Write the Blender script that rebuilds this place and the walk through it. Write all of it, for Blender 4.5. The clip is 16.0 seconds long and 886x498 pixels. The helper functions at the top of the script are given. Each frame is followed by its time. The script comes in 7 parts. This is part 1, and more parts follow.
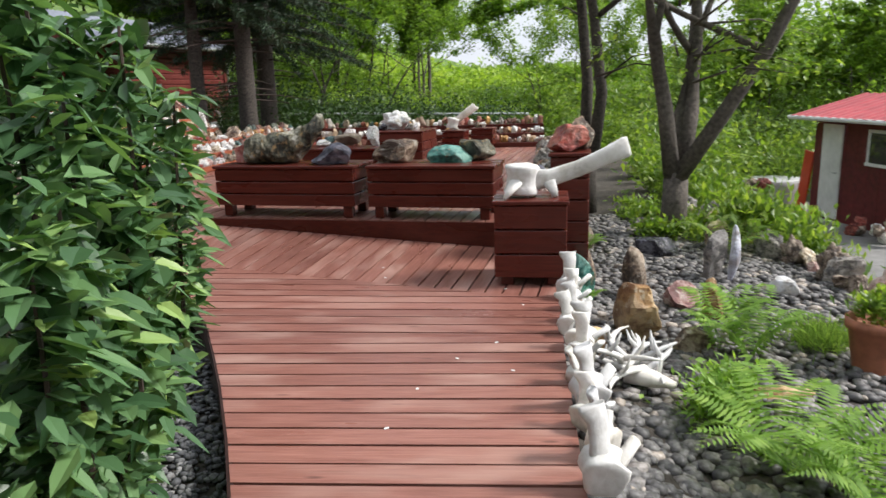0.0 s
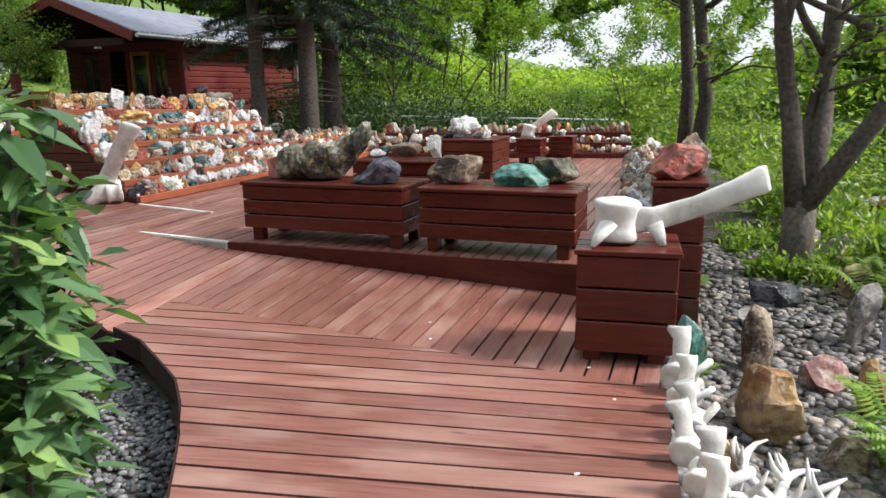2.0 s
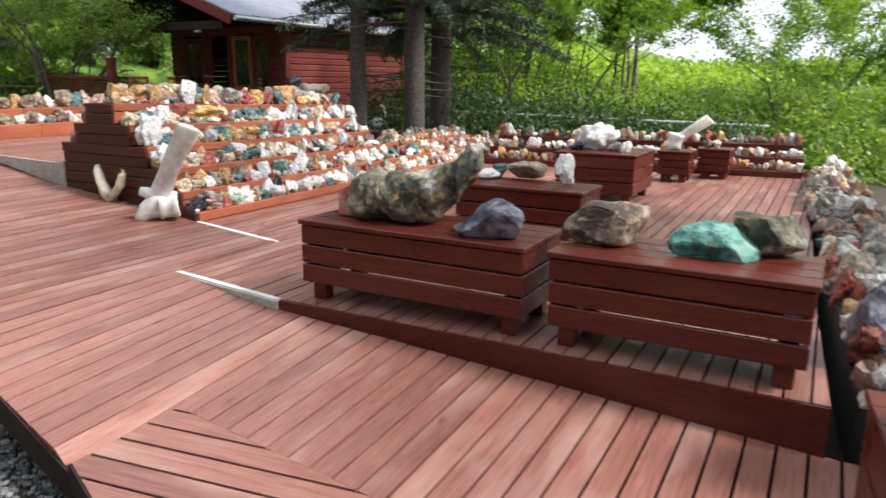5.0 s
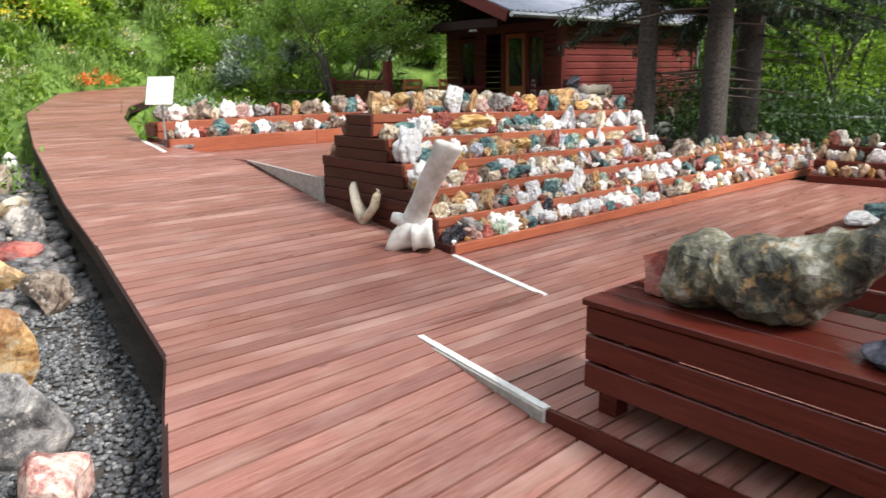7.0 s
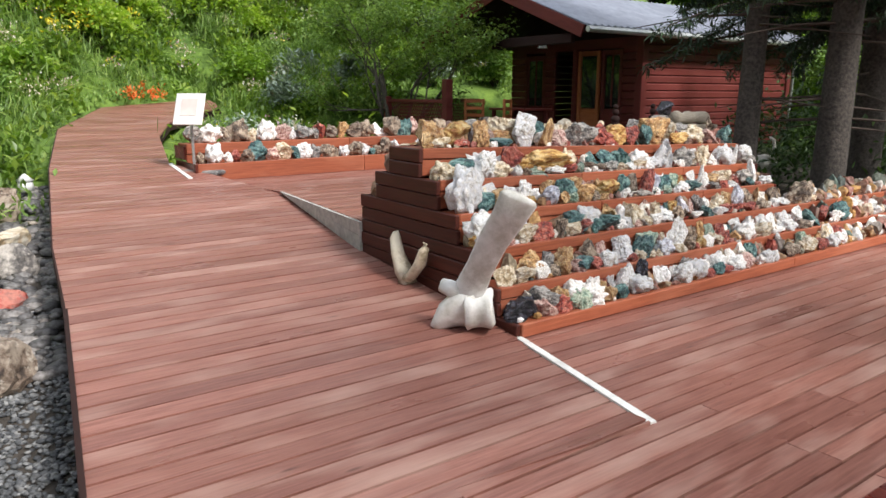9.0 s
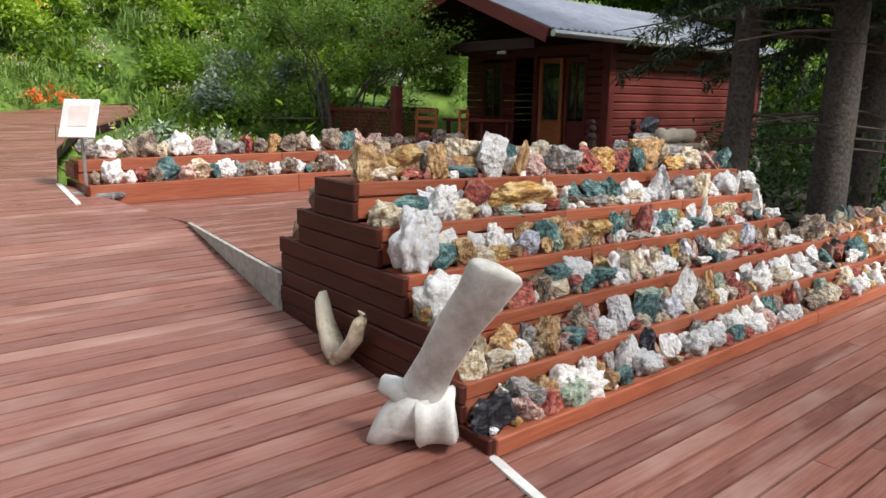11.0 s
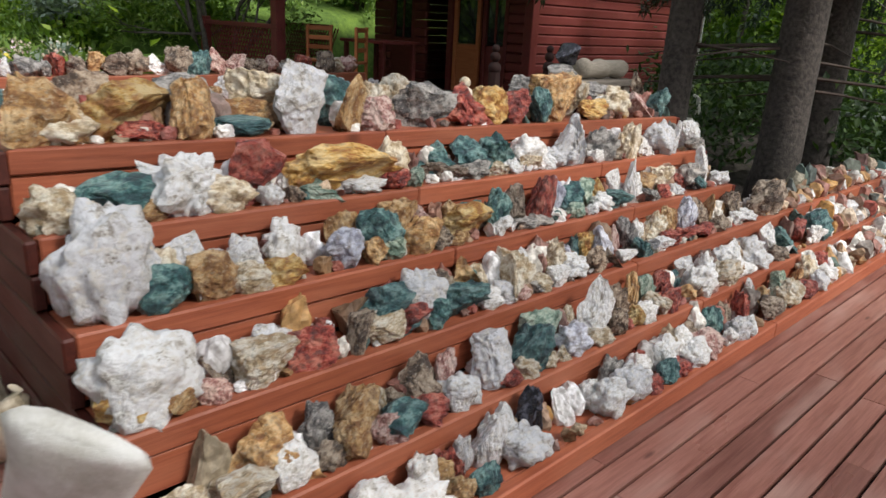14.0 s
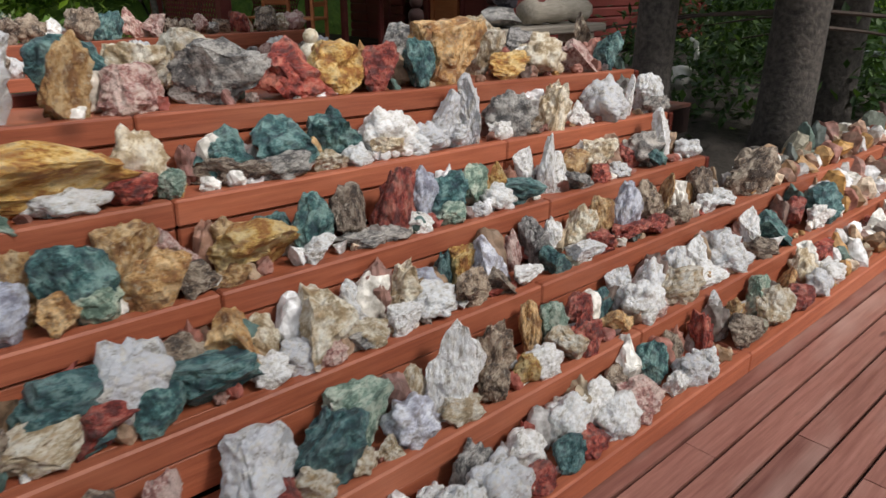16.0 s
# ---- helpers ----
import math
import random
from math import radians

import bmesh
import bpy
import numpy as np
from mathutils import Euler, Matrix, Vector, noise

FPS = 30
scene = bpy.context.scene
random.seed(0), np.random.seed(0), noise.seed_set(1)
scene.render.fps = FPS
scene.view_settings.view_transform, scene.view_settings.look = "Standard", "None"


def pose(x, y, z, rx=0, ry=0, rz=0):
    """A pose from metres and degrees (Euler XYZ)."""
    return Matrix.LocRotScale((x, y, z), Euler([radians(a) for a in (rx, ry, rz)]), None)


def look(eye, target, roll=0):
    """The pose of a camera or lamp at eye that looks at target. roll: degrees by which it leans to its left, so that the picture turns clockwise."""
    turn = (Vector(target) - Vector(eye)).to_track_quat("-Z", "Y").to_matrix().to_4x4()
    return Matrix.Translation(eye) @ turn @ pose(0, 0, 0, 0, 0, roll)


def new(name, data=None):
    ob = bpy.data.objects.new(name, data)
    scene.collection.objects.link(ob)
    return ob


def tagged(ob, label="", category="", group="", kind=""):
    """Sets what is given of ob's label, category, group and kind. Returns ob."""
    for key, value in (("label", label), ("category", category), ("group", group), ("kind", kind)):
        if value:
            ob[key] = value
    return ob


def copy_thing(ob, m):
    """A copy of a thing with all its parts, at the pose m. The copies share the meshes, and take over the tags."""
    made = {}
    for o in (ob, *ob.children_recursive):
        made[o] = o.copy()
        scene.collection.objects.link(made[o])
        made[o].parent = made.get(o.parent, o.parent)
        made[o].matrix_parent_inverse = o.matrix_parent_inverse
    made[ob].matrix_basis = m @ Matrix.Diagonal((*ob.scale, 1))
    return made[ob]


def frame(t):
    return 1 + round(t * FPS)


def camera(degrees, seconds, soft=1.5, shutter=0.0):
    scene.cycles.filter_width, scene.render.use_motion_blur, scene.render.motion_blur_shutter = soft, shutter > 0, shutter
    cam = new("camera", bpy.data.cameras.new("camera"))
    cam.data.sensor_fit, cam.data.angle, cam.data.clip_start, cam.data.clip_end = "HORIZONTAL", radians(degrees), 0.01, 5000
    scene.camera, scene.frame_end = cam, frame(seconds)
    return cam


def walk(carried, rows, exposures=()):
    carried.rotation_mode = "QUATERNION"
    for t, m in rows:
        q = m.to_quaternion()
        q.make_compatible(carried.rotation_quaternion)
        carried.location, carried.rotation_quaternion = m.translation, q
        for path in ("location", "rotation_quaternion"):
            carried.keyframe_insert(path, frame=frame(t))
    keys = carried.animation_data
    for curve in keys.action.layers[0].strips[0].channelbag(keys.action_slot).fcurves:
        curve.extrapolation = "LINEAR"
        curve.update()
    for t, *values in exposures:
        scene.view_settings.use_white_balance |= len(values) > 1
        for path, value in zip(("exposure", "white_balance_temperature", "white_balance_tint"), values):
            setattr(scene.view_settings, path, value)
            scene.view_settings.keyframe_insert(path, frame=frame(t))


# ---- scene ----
cam = camera(64.1, 16.0, shutter=0.3)
PATH = [
    (0, (0.805, -0.71, 1.535), (0.648, 1.234, 1.09), -1.7),
    (0.5, (0.858, -0.406, 1.52), (0.555, 1.518, 1.069), 0.2),
    (1, (0.826, -0.074, 1.518), (0.469, 1.84, 1.062), -0.6),
    (1.5, (0.776, 0.256, 1.545), (0.458, 2.183, 1.114), -1.4),
    (2, (0.747, 0.599, 1.562), (0.388, 2.517, 1.124), -0.9),
    (2.5, (0.693, 0.898, 1.574), (0.288, 2.804, 1.123), 0.0),
    (3, (0.593, 1.216, 1.619), (0.26, 3.142, 1.196), -1.7),
    (3.2, (0.575, 1.324, 1.627), (0.274, 3.253, 1.191), -1.7),
    (5.3, (0.101, 2.609, 1.698), (-0.69, 4.388, 1.239), 0.7),
    (5.5, (0.023, 2.738, 1.712), (-0.9, 4.463, 1.298), 0.7),
    (6, (-0.182, 3.077, 1.717), (-1.329, 4.655, 1.277), 0.0),
    (6.5, (-0.434, 3.361, 1.73), (-1.598, 4.931, 1.304), -0.8),
    (7, (-0.648, 3.641, 1.731), (-1.91, 5.117, 1.256), -0.9),
    (7.5, (-0.837, 3.899, 1.759), (-2.207, 5.274, 1.273), 1.0),
    (8, (-1.148, 4.119, 1.826), (-2.56, 5.473, 1.411), -0.8),
    (8.5, (-1.37, 4.358, 1.805), (-2.742, 5.744, 1.365), -1.5),
    (9, (-1.576, 4.65, 1.794), (-2.961, 6.026, 1.362), 0.1),
    (9.5, (-1.784, 4.903, 1.775), (-3.148, 6.293, 1.32), 1.5),
    (10, (-2.054, 5.174, 1.799), (-3.335, 6.653, 1.383), 1.0),
    (10.2, (-2.135, 5.248, 1.811), (-3.425, 6.721, 1.403), 0.9),
    (12.3, (-2.943, 6.328, 1.85), (-4.176, 7.809, 1.315), 1.4),
    (12.5, (-2.985, 6.433, 1.838), (-4.191, 7.913, 1.241), 1.5),
    (13, (-3.121, 6.686, 1.862), (-4.205, 8.256, 1.261), 1.5),
    (13.5, (-3.098, 6.891, 1.817), (-4.141, 8.478, 1.191), -0.4),
    (14, (-3.064, 7.183, 1.811), (-4.177, 8.728, 1.199), 2.9),
    (14.5, (-3.11, 7.42, 1.805), (-4.202, 8.971, 1.17), 2.8),
    (15, (-3.146, 7.68, 1.788), (-4.189, 9.262, 1.147), 0.3),
    (15.5, (-3.08, 8.021, 1.748), (-4.173, 9.552, 1.069), -0.0),
    (16, (-3.091, 8.388, 1.742), (-4.248, 9.848, 1.014), 0.2),
]
walk(cam, [(t, look(eye, target, roll)) for t, eye, target, roll in PATH],
     [(0, 0.33), (3, 0.6), (6, 0.74), (9, 0.4), (12.5, 0.22), (16, -0.06)])

# ---------------------------------------------------------------- light
world = bpy.data.worlds.new("overcast_sky")
scene.world = world
world.use_nodes = True
wn = world.node_tree
wn.nodes.clear()
w_out = wn.nodes.new("ShaderNodeOutputWorld")
w_bg = wn.nodes.new("ShaderNodeBackground")
w_sky = wn.nodes.new("ShaderNodeTexSky")
w_mix = wn.nodes.new("ShaderNodeMix")
w_mix.data_type = "RGBA"
w_sky.sky_type, w_sky.sun_disc = "NISHITA", False
SUN_EL, SUN_AZ = radians(45), radians(84)
w_sky.sun_elevation, w_sky.sun_rotation = SUN_EL, SUN_AZ
w_sky.dust_density, w_sky.air_density = 3.0, 1.0
w_mix.inputs["Factor"].default_value = 0.8
w_mix.inputs["B"].default_value = (9.0, 9.5, 10.4, 1)
wn.links.new(w_sky.outputs[0], w_mix.inputs["A"])
wn.links.new(w_mix.outputs["Result"], w_bg.inputs[0])
w_bg.inputs[1].default_value = 0.09
wn.links.new(w_bg.outputs[0], w_out.inputs[0])
sun = new("sun", bpy.data.lights.new("sun", "SUN"))
sun.data.energy, sun.data.angle, sun.data.color = 4.0, radians(12), (1.0, 0.965, 0.92)
sun_from = Vector((math.sin(SUN_AZ) * math.cos(SUN_EL), math.cos(SUN_AZ) * math.cos(SUN_EL), math.sin(SUN_EL)))
sun.matrix_world = look(sun_from * 40, (0, 0, 0))

# ---------------------------------------------------------------- materials


def shader(name):
    m = bpy.data.materials.new(name)
    m.use_nodes = True
    nt = m.node_tree
    return m, nt, nt.nodes["Principled BSDF"]


def add(nt, kind, **ins):
    n = nt.nodes.new(kind)
    for k, v in ins.items():
        n.inputs[k.replace("_", " ")].default_value = v
    return n


def mixer(nt, a, b, fac, how="MIX"):
    n = nt.nodes.new("ShaderNodeMix")
    n.data_type, n.blend_type = "RGBA", how
    for sock, v in (("A", a), ("B", b), ("Factor", fac)):
        if hasattr(v, "links"):
            nt.links.new(v, n.inputs[sock])
        elif sock == "Factor":
            n.inputs[sock].default_value = v
        else:
            n.inputs[sock].default_value = (*v, 1)
    return n.outputs["Result"]


def ramp(nt, value, stops):
    n = nt.nodes.new("ShaderNodeValToRGB")
    while len(n.color_ramp.elements) < len(stops):
        n.color_ramp.elements.new(0.5)
    for e, (p, c) in zip(n.color_ramp.elements, stops):
        e.position, e.color = p, (*c, 1)
    nt.links.new(value, n.inputs[0])
    return n.outputs[0]


def local_coords(nt, scale, offset=31.0):
    """Object coordinates, moved by each object's own random number, then scaled."""
    tc, oi = nt.nodes.new("ShaderNodeTexCoord"), nt.nodes.new("ShaderNodeObjectInfo")
    mul = nt.nodes.new("ShaderNodeMath")
    mul.operation = "MULTIPLY"
    mul.inputs[1].default_value = offset
    nt.links.new(oi.outputs["Random"], mul.inputs[0])
    va = nt.nodes.new("ShaderNodeVectorMath")
    nt.links.new(tc.outputs["Object"], va.inputs[0])
    nt.links.new(mul.outputs[0], va.inputs[1])
    sc = nt.nodes.new("ShaderNodeVectorMath")
    sc.operation = "MULTIPLY"
    nt.links.new(va.outputs[0], sc.inputs[0])
    sc.inputs[1].default_value = scale
    return sc.outputs[0], oi.outputs["Random"]


def noise_tex(nt, vec, scale, detail=4.0, rough=0.55):
    n = add(nt, "ShaderNodeTexNoise", Scale=scale, Detail=detail, Roughness=rough)
    nt.links.new(vec, n.inputs["Vector"])
    return n.outputs["Fac"]


def bump(nt, p, height, strength, dist=0.01):
    b = add(nt, "ShaderNodeBump", Strength=strength, Distance=dist)
    nt.links.new(height, b.inputs["Height"])
    nt.links.new(b.outputs[0], p.inputs["Normal"])


def wood(name, dark, light, worn, rough=0.42, wear=0.5):
    """Stained softwood: long grain along the board's own x, worn paler patches, small dark knots."""
    m, nt, p = shader(name)
    vec, rnd = local_coords(nt, (1.2, 22, 22))
    grain = noise_tex(nt, vec, 3.0, 6, 0.65)
    vec2, _ = local_coords(nt, (1.0, 3.0, 3.0))
    patch = noise_tex(nt, vec2, 1.3, 3)
    vec3, _ = local_coords(nt, (1.6, 6.5, 2))
    knot = add(nt, "ShaderNodeTexVoronoi", Scale=1.1)
    nt.links.new(vec3, knot.inputs["Vector"])
    base = ramp(nt, grain, [(0.3, dark), (0.7, light)])
    tone = ramp(nt, rnd, [(0.0, (0.8, 0.77, 0.77)), (0.5, (1.0, 0.98, 0.97)), (1.0, (1.15, 1.14, 1.12))])
    base = mixer(nt, base, tone, 1.0, "MULTIPLY")
    wearf = ramp(nt, patch, [(0.5, (0, 0, 0)), (0.75, (wear, wear, wear))])
    base = mixer(nt, base, worn, wearf)
    kf = ramp(nt, knot.outputs["Distance"], [(0.03, (0.75, 0.75, 0.75)), (0.09, (0, 0, 0))])
    base = mixer(nt, base, tuple(c * 0.4 for c in dark), kf)
    nt.links.new(base, p.inputs["Base Color"])
    nt.links.new(ramp(nt, patch, [(0.3, (rough - 0.08,) * 3), (0.8, (rough + 0.22,) * 3)]), p.inputs["Roughness"])
    p.inputs["Specular IOR Level"].default_value = 0.36
    bump(nt, p, grain, 0.35, 0.004)
    return m


DECK = wood("deck_stain", (0.18, 0.069, 0.053), (0.33, 0.152, 0.12), (0.46, 0.3, 0.25), 0.34, 0.6)
TIER = wood("tier_stain", (0.24, 0.065, 0.034), (0.4, 0.122, 0.062), (0.52, 0.21, 0.12), 0.42, 0.4)
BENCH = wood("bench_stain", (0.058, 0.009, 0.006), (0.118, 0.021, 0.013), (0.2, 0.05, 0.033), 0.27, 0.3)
# bench stain made darker: shade on the terrace end is put into the colour
SHADED_STAIN = wood("shaded_end_stain", (0.04, 0.009, 0.006), (0.082, 0.018, 0.011), (0.13, 0.034, 0.022), 0.5, 0.25)
LOG = wood("log_stain", (0.1, 0.016, 0.014), (0.16, 0.029, 0.024), (0.27, 0.07, 0.055), 0.55, 0.3)
# near-black wood: shade in plank gaps and under the porch roof put into colour
DARKWOOD = wood("darkened_wood", (0.016, 0.006, 0.005), (0.03, 0.01, 0.008), (0.04, 0.016, 0.012), 0.8, 0.2)
CHAIRWOOD = wood("varnished_pine", (0.36, 0.11, 0.04), (0.5, 0.17, 0.07), (0.5, 0.2, 0.1), 0.4, 0.2)
GREYWOOD = wood("weathered_wood", (0.2, 0.175, 0.14), (0.36, 0.32, 0.27), (0.42, 0.38, 0.32), 0.75, 0.5)


def stone(name, stops, scale=9.0, rough=0.7, band=0.0, fleck=None, relief=0.7, stain=None, pits=0.5):
    """Broken rock: mottled colours from two noises, with an optional banding and paler flecks."""
    m, nt, p = shader(name)
    vec, rnd = local_coords(nt, (1, 1, 1), 57.0)
    big = noise_tex(nt, vec, scale * 0.45, 3, 0.6)
    fine = noise_tex(nt, vec, scale * 3.2, 6, 0.7)
    val = nt.nodes.new("ShaderNodeMath")
    val.operation = "MULTIPLY_ADD"
    nt.links.new(fine, val.inputs[0])
    val.inputs[1].default_value = 0.8
    sub = nt.nodes.new("ShaderNodeMath")
    sub.operation = "MULTIPLY_ADD"
    nt.links.new(big, sub.inputs[0])
    sub.inputs[1].default_value = 1.2
    sub.inputs[2].default_value = -0.48
    nt.links.new(sub.outputs[0], val.inputs[2])
    gain = nt.nodes.new("ShaderNodeMath")
    gain.operation = "MULTIPLY_ADD"
    nt.links.new(val.outputs[0], gain.inputs[0])
    gain.inputs[1].default_value, gain.inputs[2].default_value = 2.6, -0.8
    out = gain.outputs[0]
    if band:
        wv = add(nt, "ShaderNodeTexWave", Scale=band, Distortion=7.0, Detail=3.0)
        nt.links.new(vec, wv.inputs["Vector"])
        mm = nt.nodes.new("ShaderNodeMath")
        mm.operation = "MULTIPLY_ADD"
        nt.links.new(wv.outputs["Fac"], mm.inputs[0])
        mm.inputs[1].default_value = 0.3
        nt.links.new(out, mm.inputs[2])
        out = mm.outputs[0]
    col = ramp(nt, out, stops)
    tone = ramp(nt, rnd, [(0.0, (0.74, 0.74, 0.77)), (0.5, (0.98, 0.98, 0.98)), (1.0, (1.2, 1.16, 1.12))])
    col = mixer(nt, col, tone, 1.0, "MULTIPLY")
    if stain:
        f3 = noise_tex(nt, vec, scale * 0.8, 5, 0.7)
        col = mixer(nt, col, stain, ramp(nt, f3, [(0.5, (0, 0, 0)), (0.62, (0.75, 0.75, 0.75))]))
    if fleck:
        f2 = noise_tex(nt, vec, scale * 1.7, 5, 0.75)
        col = mixer(nt, col, fleck, ramp(nt, f2, [(0.56, (0, 0, 0)), (0.64, (0.85, 0.85, 0.85))]))
    pit = noise_tex(nt, vec, scale * 2.1, 6, 0.8)
    col = mixer(nt, col, ramp(nt, pit, [(0.36, (0.3, 0.27, 0.24)), (0.46, (1, 1, 1))]), pits, "MULTIPLY")
    nt.links.new(col, p.inputs["Base Color"])
    p.inputs["Roughness"].default_value = rough
    chips = add(nt, "ShaderNodeTexVoronoi", Scale=scale * 0.9)
    nt.links.new(vec, chips.inputs["Vector"])
    rise = nt.nodes.new("ShaderNodeMath")
    rise.operation = "MULTIPLY_ADD"
    nt.links.new(chips.outputs["Distance"], rise.inputs[0])
    rise.inputs[1].default_value = -0.9
    nt.links.new(fine, rise.inputs[2])
    bump(nt, p, rise.outputs[0], relief, 0.02)
    return m


STONES = {
    "W": stone("white_quartz", [(0.0, (0.4, 0.36, 0.31)), (0.2, (0.74, 0.72, 0.69)), (0.5, (0.9, 0.9, 0.91))], 12, 0.34, stain=(0.7, 0.65, 0.58), pits=0.3),
    "L": stone("lilac_chalcedony", [(0.2, (0.33, 0.33, 0.4)), (0.5, (0.55, 0.57, 0.68)), (0.8, (0.75, 0.77, 0.85))], 8, 0.35, stain=(0.2, 0.16, 0.14)),
    "O": stone("ochre_jasper", [(0.2, (0.26, 0.12, 0.045)), (0.5, (0.5, 0.29, 0.11)), (0.85, (0.66, 0.47, 0.26))], 7, 0.6, 0, (0.5, 0.42, 0.3), stain=(0.14, 0.06, 0.03)),
    "Y": stone("yellow_jasper", [(0.2, (0.3, 0.12, 0.03)), (0.5, (0.56, 0.34, 0.09)), (0.85, (0.68, 0.52, 0.26))], 7, 0.5, stain=(0.24, 0.1, 0.04)),
    "R": stone("red_jasper", [(0.2, (0.14, 0.025, 0.022)), (0.5, (0.4, 0.07, 0.05)), (0.85, (0.52, 0.19, 0.14))], 8, 0.42, stain=(0.09, 0.05, 0.05)),
    "P": stone("pink_agate", [(0.2, (0.24, 0.1, 0.09)), (0.5, (0.45, 0.22, 0.19)), (0.85, (0.68, 0.5, 0.44))], 8, 0.5, 3.0, (0.7, 0.62, 0.55)),
    "T": stone("green_jasper", [(0.2, (0.02, 0.055, 0.06)), (0.5, (0.055, 0.15, 0.15)), (0.85, (0.21, 0.34, 0.32))], 8, 0.45, stain=(0.03, 0.05, 0.07)),
    "E": stone("pale_green_stone", [(0.2, (0.12, 0.19, 0.15)), (0.5, (0.28, 0.38, 0.3)), (0.85, (0.5, 0.56, 0.46))], 8, 0.5),
    "K": stone("black_obsidian", [(0.2, (0.008, 0.008, 0.012)), (0.6, (0.02, 0.02, 0.03)), (0.9, (0.12, 0.12, 0.15))], 10, 0.18),
    "G": stone("grey_rhyolite", [(0.2, (0.1, 0.095, 0.095)), (0.5, (0.26, 0.245, 0.23)), (0.85, (0.46, 0.43, 0.4))], 8, 0.8, 0, (0.55, 0.5, 0.45)),
    "B": stone("brown_rock", [(0.2, (0.07, 0.05, 0.04)), (0.5, (0.22, 0.155, 0.11)), (0.85, (0.42, 0.34, 0.26))], 8, 0.75, 0, (0.5, 0.45, 0.38)),
    "C": stone("cream_chalcedony", [(0.2, (0.4, 0.3, 0.18)), (0.5, (0.7, 0.6, 0.44)), (0.85, (0.82, 0.77, 0.66))], 9, 0.5, stain=(0.4, 0.26, 0.13)),
}
BONE = stone("weathered_bone", [(0.0, (0.5, 0.48, 0.43)), (0.4, (0.66, 0.645, 0.61)), (0.8, (0.78, 0.77, 0.75))], 4, 0.6, 0, None, 0.3, None, 0.12)
ANTLER = stone("old_antler", [(0.2, (0.3, 0.24, 0.16)), (0.5, (0.5, 0.43, 0.31)), (0.8, (0.62, 0.56, 0.45))], 6, 0.6, pits=0.35)
PEBBLE_DARK = stone("beach_stone", [(0.2, (0.075, 0.074, 0.08)), (0.5, (0.17, 0.165, 0.17)), (0.8, (0.3, 0.29, 0.28))], 3, 0.6, relief=0.15)


def per_piece(name, stops, rough, nscale=40):
    m, nt, p = shader(name)
    g = nt.nodes.new("ShaderNodeNewGeometry")
    tc = nt.nodes.new("ShaderNodeTexCoord")
    n = noise_tex(nt, tc.outputs["Object"], nscale, 4)
    col = ramp(nt, g.outputs["Random Per Island"], stops)
    col = mixer(nt, col, ramp(nt, n, [(0.35, (0.55, 0.53, 0.5)), (0.65, (1.25, 1.25, 1.25))]), 1.0, "MULTIPLY")
    nt.links.new(col, p.inputs["Base Color"])
    p.inputs["Roughness"].default_value = rough
    bump(nt, p, n, 0.2, 0.005)
    return m


GRAVEL = per_piece("grey_gravel", [(0, (0.06, 0.064, 0.072)), (0.6, (0.145, 0.15, 0.158)), (1, (0.28, 0.28, 0.28))], 0.75)
COBBLE = per_piece("beach_cobbles", [(0, (0.07, 0.068, 0.072)), (0.55, (0.16, 0.155, 0.155)), (0.9, (0.27, 0.25, 0.24)), (1, (0.4, 0.34, 0.29))], 0.55)
MIXED = per_piece("mixed_minerals", [(0, (0.78, 0.77, 0.75)), (0.17, (0.7, 0.66, 0.6)), (0.27, (0.5, 0.27, 0.08)), (0.37, (0.2, 0.13, 0.09)), (0.47, (0.36, 0.08, 0.06)), (0.56, (0.07, 0.14, 0.13)), (0.64, (0.4, 0.3, 0.2)), (0.74, (0.3, 0.12, 0.09)), (0.84, (0.2, 0.17, 0.15)), (0.93, (0.74, 0.73, 0.74)), (1, (0.82, 0.81, 0.82))], 0.6, 30)


def leaf(name, stops, rough=0.5, through_light=0.25):
    m, nt, p = shader(name)
    g = nt.nodes.new("ShaderNodeNewGeometry")
    col = ramp(nt, g.outputs["Random Per Island"], stops)
    nt.links.new(col, p.inputs["Base Color"])
    p.inputs["Roughness"].default_value = rough
    tr = nt.nodes.new("ShaderNodeBsdfTranslucent")
    nt.links.new(mixer(nt, col, (1.3, 1.35, 0.6), 1.0, "MULTIPLY"), tr.inputs[0])
    mx = nt.nodes.new("ShaderNodeMixShader")
    mx.inputs[0].default_value = through_light
    nt.links.new(p.outputs[0], mx.inputs[1])
    nt.links.new(tr.outputs[0], mx.inputs[2])
    nt.links.new(mx.outputs[0], nt.nodes["Material Output"].inputs[0])
    return m


LEAF_SHRUB = leaf("shrub_leaf", [(0, (0.045, 0.105, 0.045)), (0.6, (0.11, 0.215, 0.095)), (0.9, (0.19, 0.33, 0.13)), (1, (0.33, 0.48, 0.15))], 0.28, 0.28)
LEAF_BIRCH = leaf("birch_leaf", [(0, (0.1, 0.18, 0.03)), (0.6, (0.19, 0.32, 0.05)), (1, (0.3, 0.44, 0.08))], 0.4, 0.5)
LEAF_ROWAN = leaf("rowan_leaf", [(0, (0.09, 0.17, 0.03)), (0.6, (0.19, 0.3, 0.05)), (1, (0.34, 0.44, 0.09))], 0.4, 0.5)
LEAF_HEDGE = leaf("hedge_leaf", [(0, (0.17, 0.28, 0.03)), (0.6, (0.3, 0.44, 0.06)), (1, (0.46, 0.57, 0.13))], 0.5, 0.45)
LEAF_MEADOW = leaf("meadow_leaf", [(0, (0.11, 0.19, 0.05)), (0.6, (0.22, 0.35, 0.09)), (1, (0.38, 0.5, 0.16))], 0.5, 0.42)
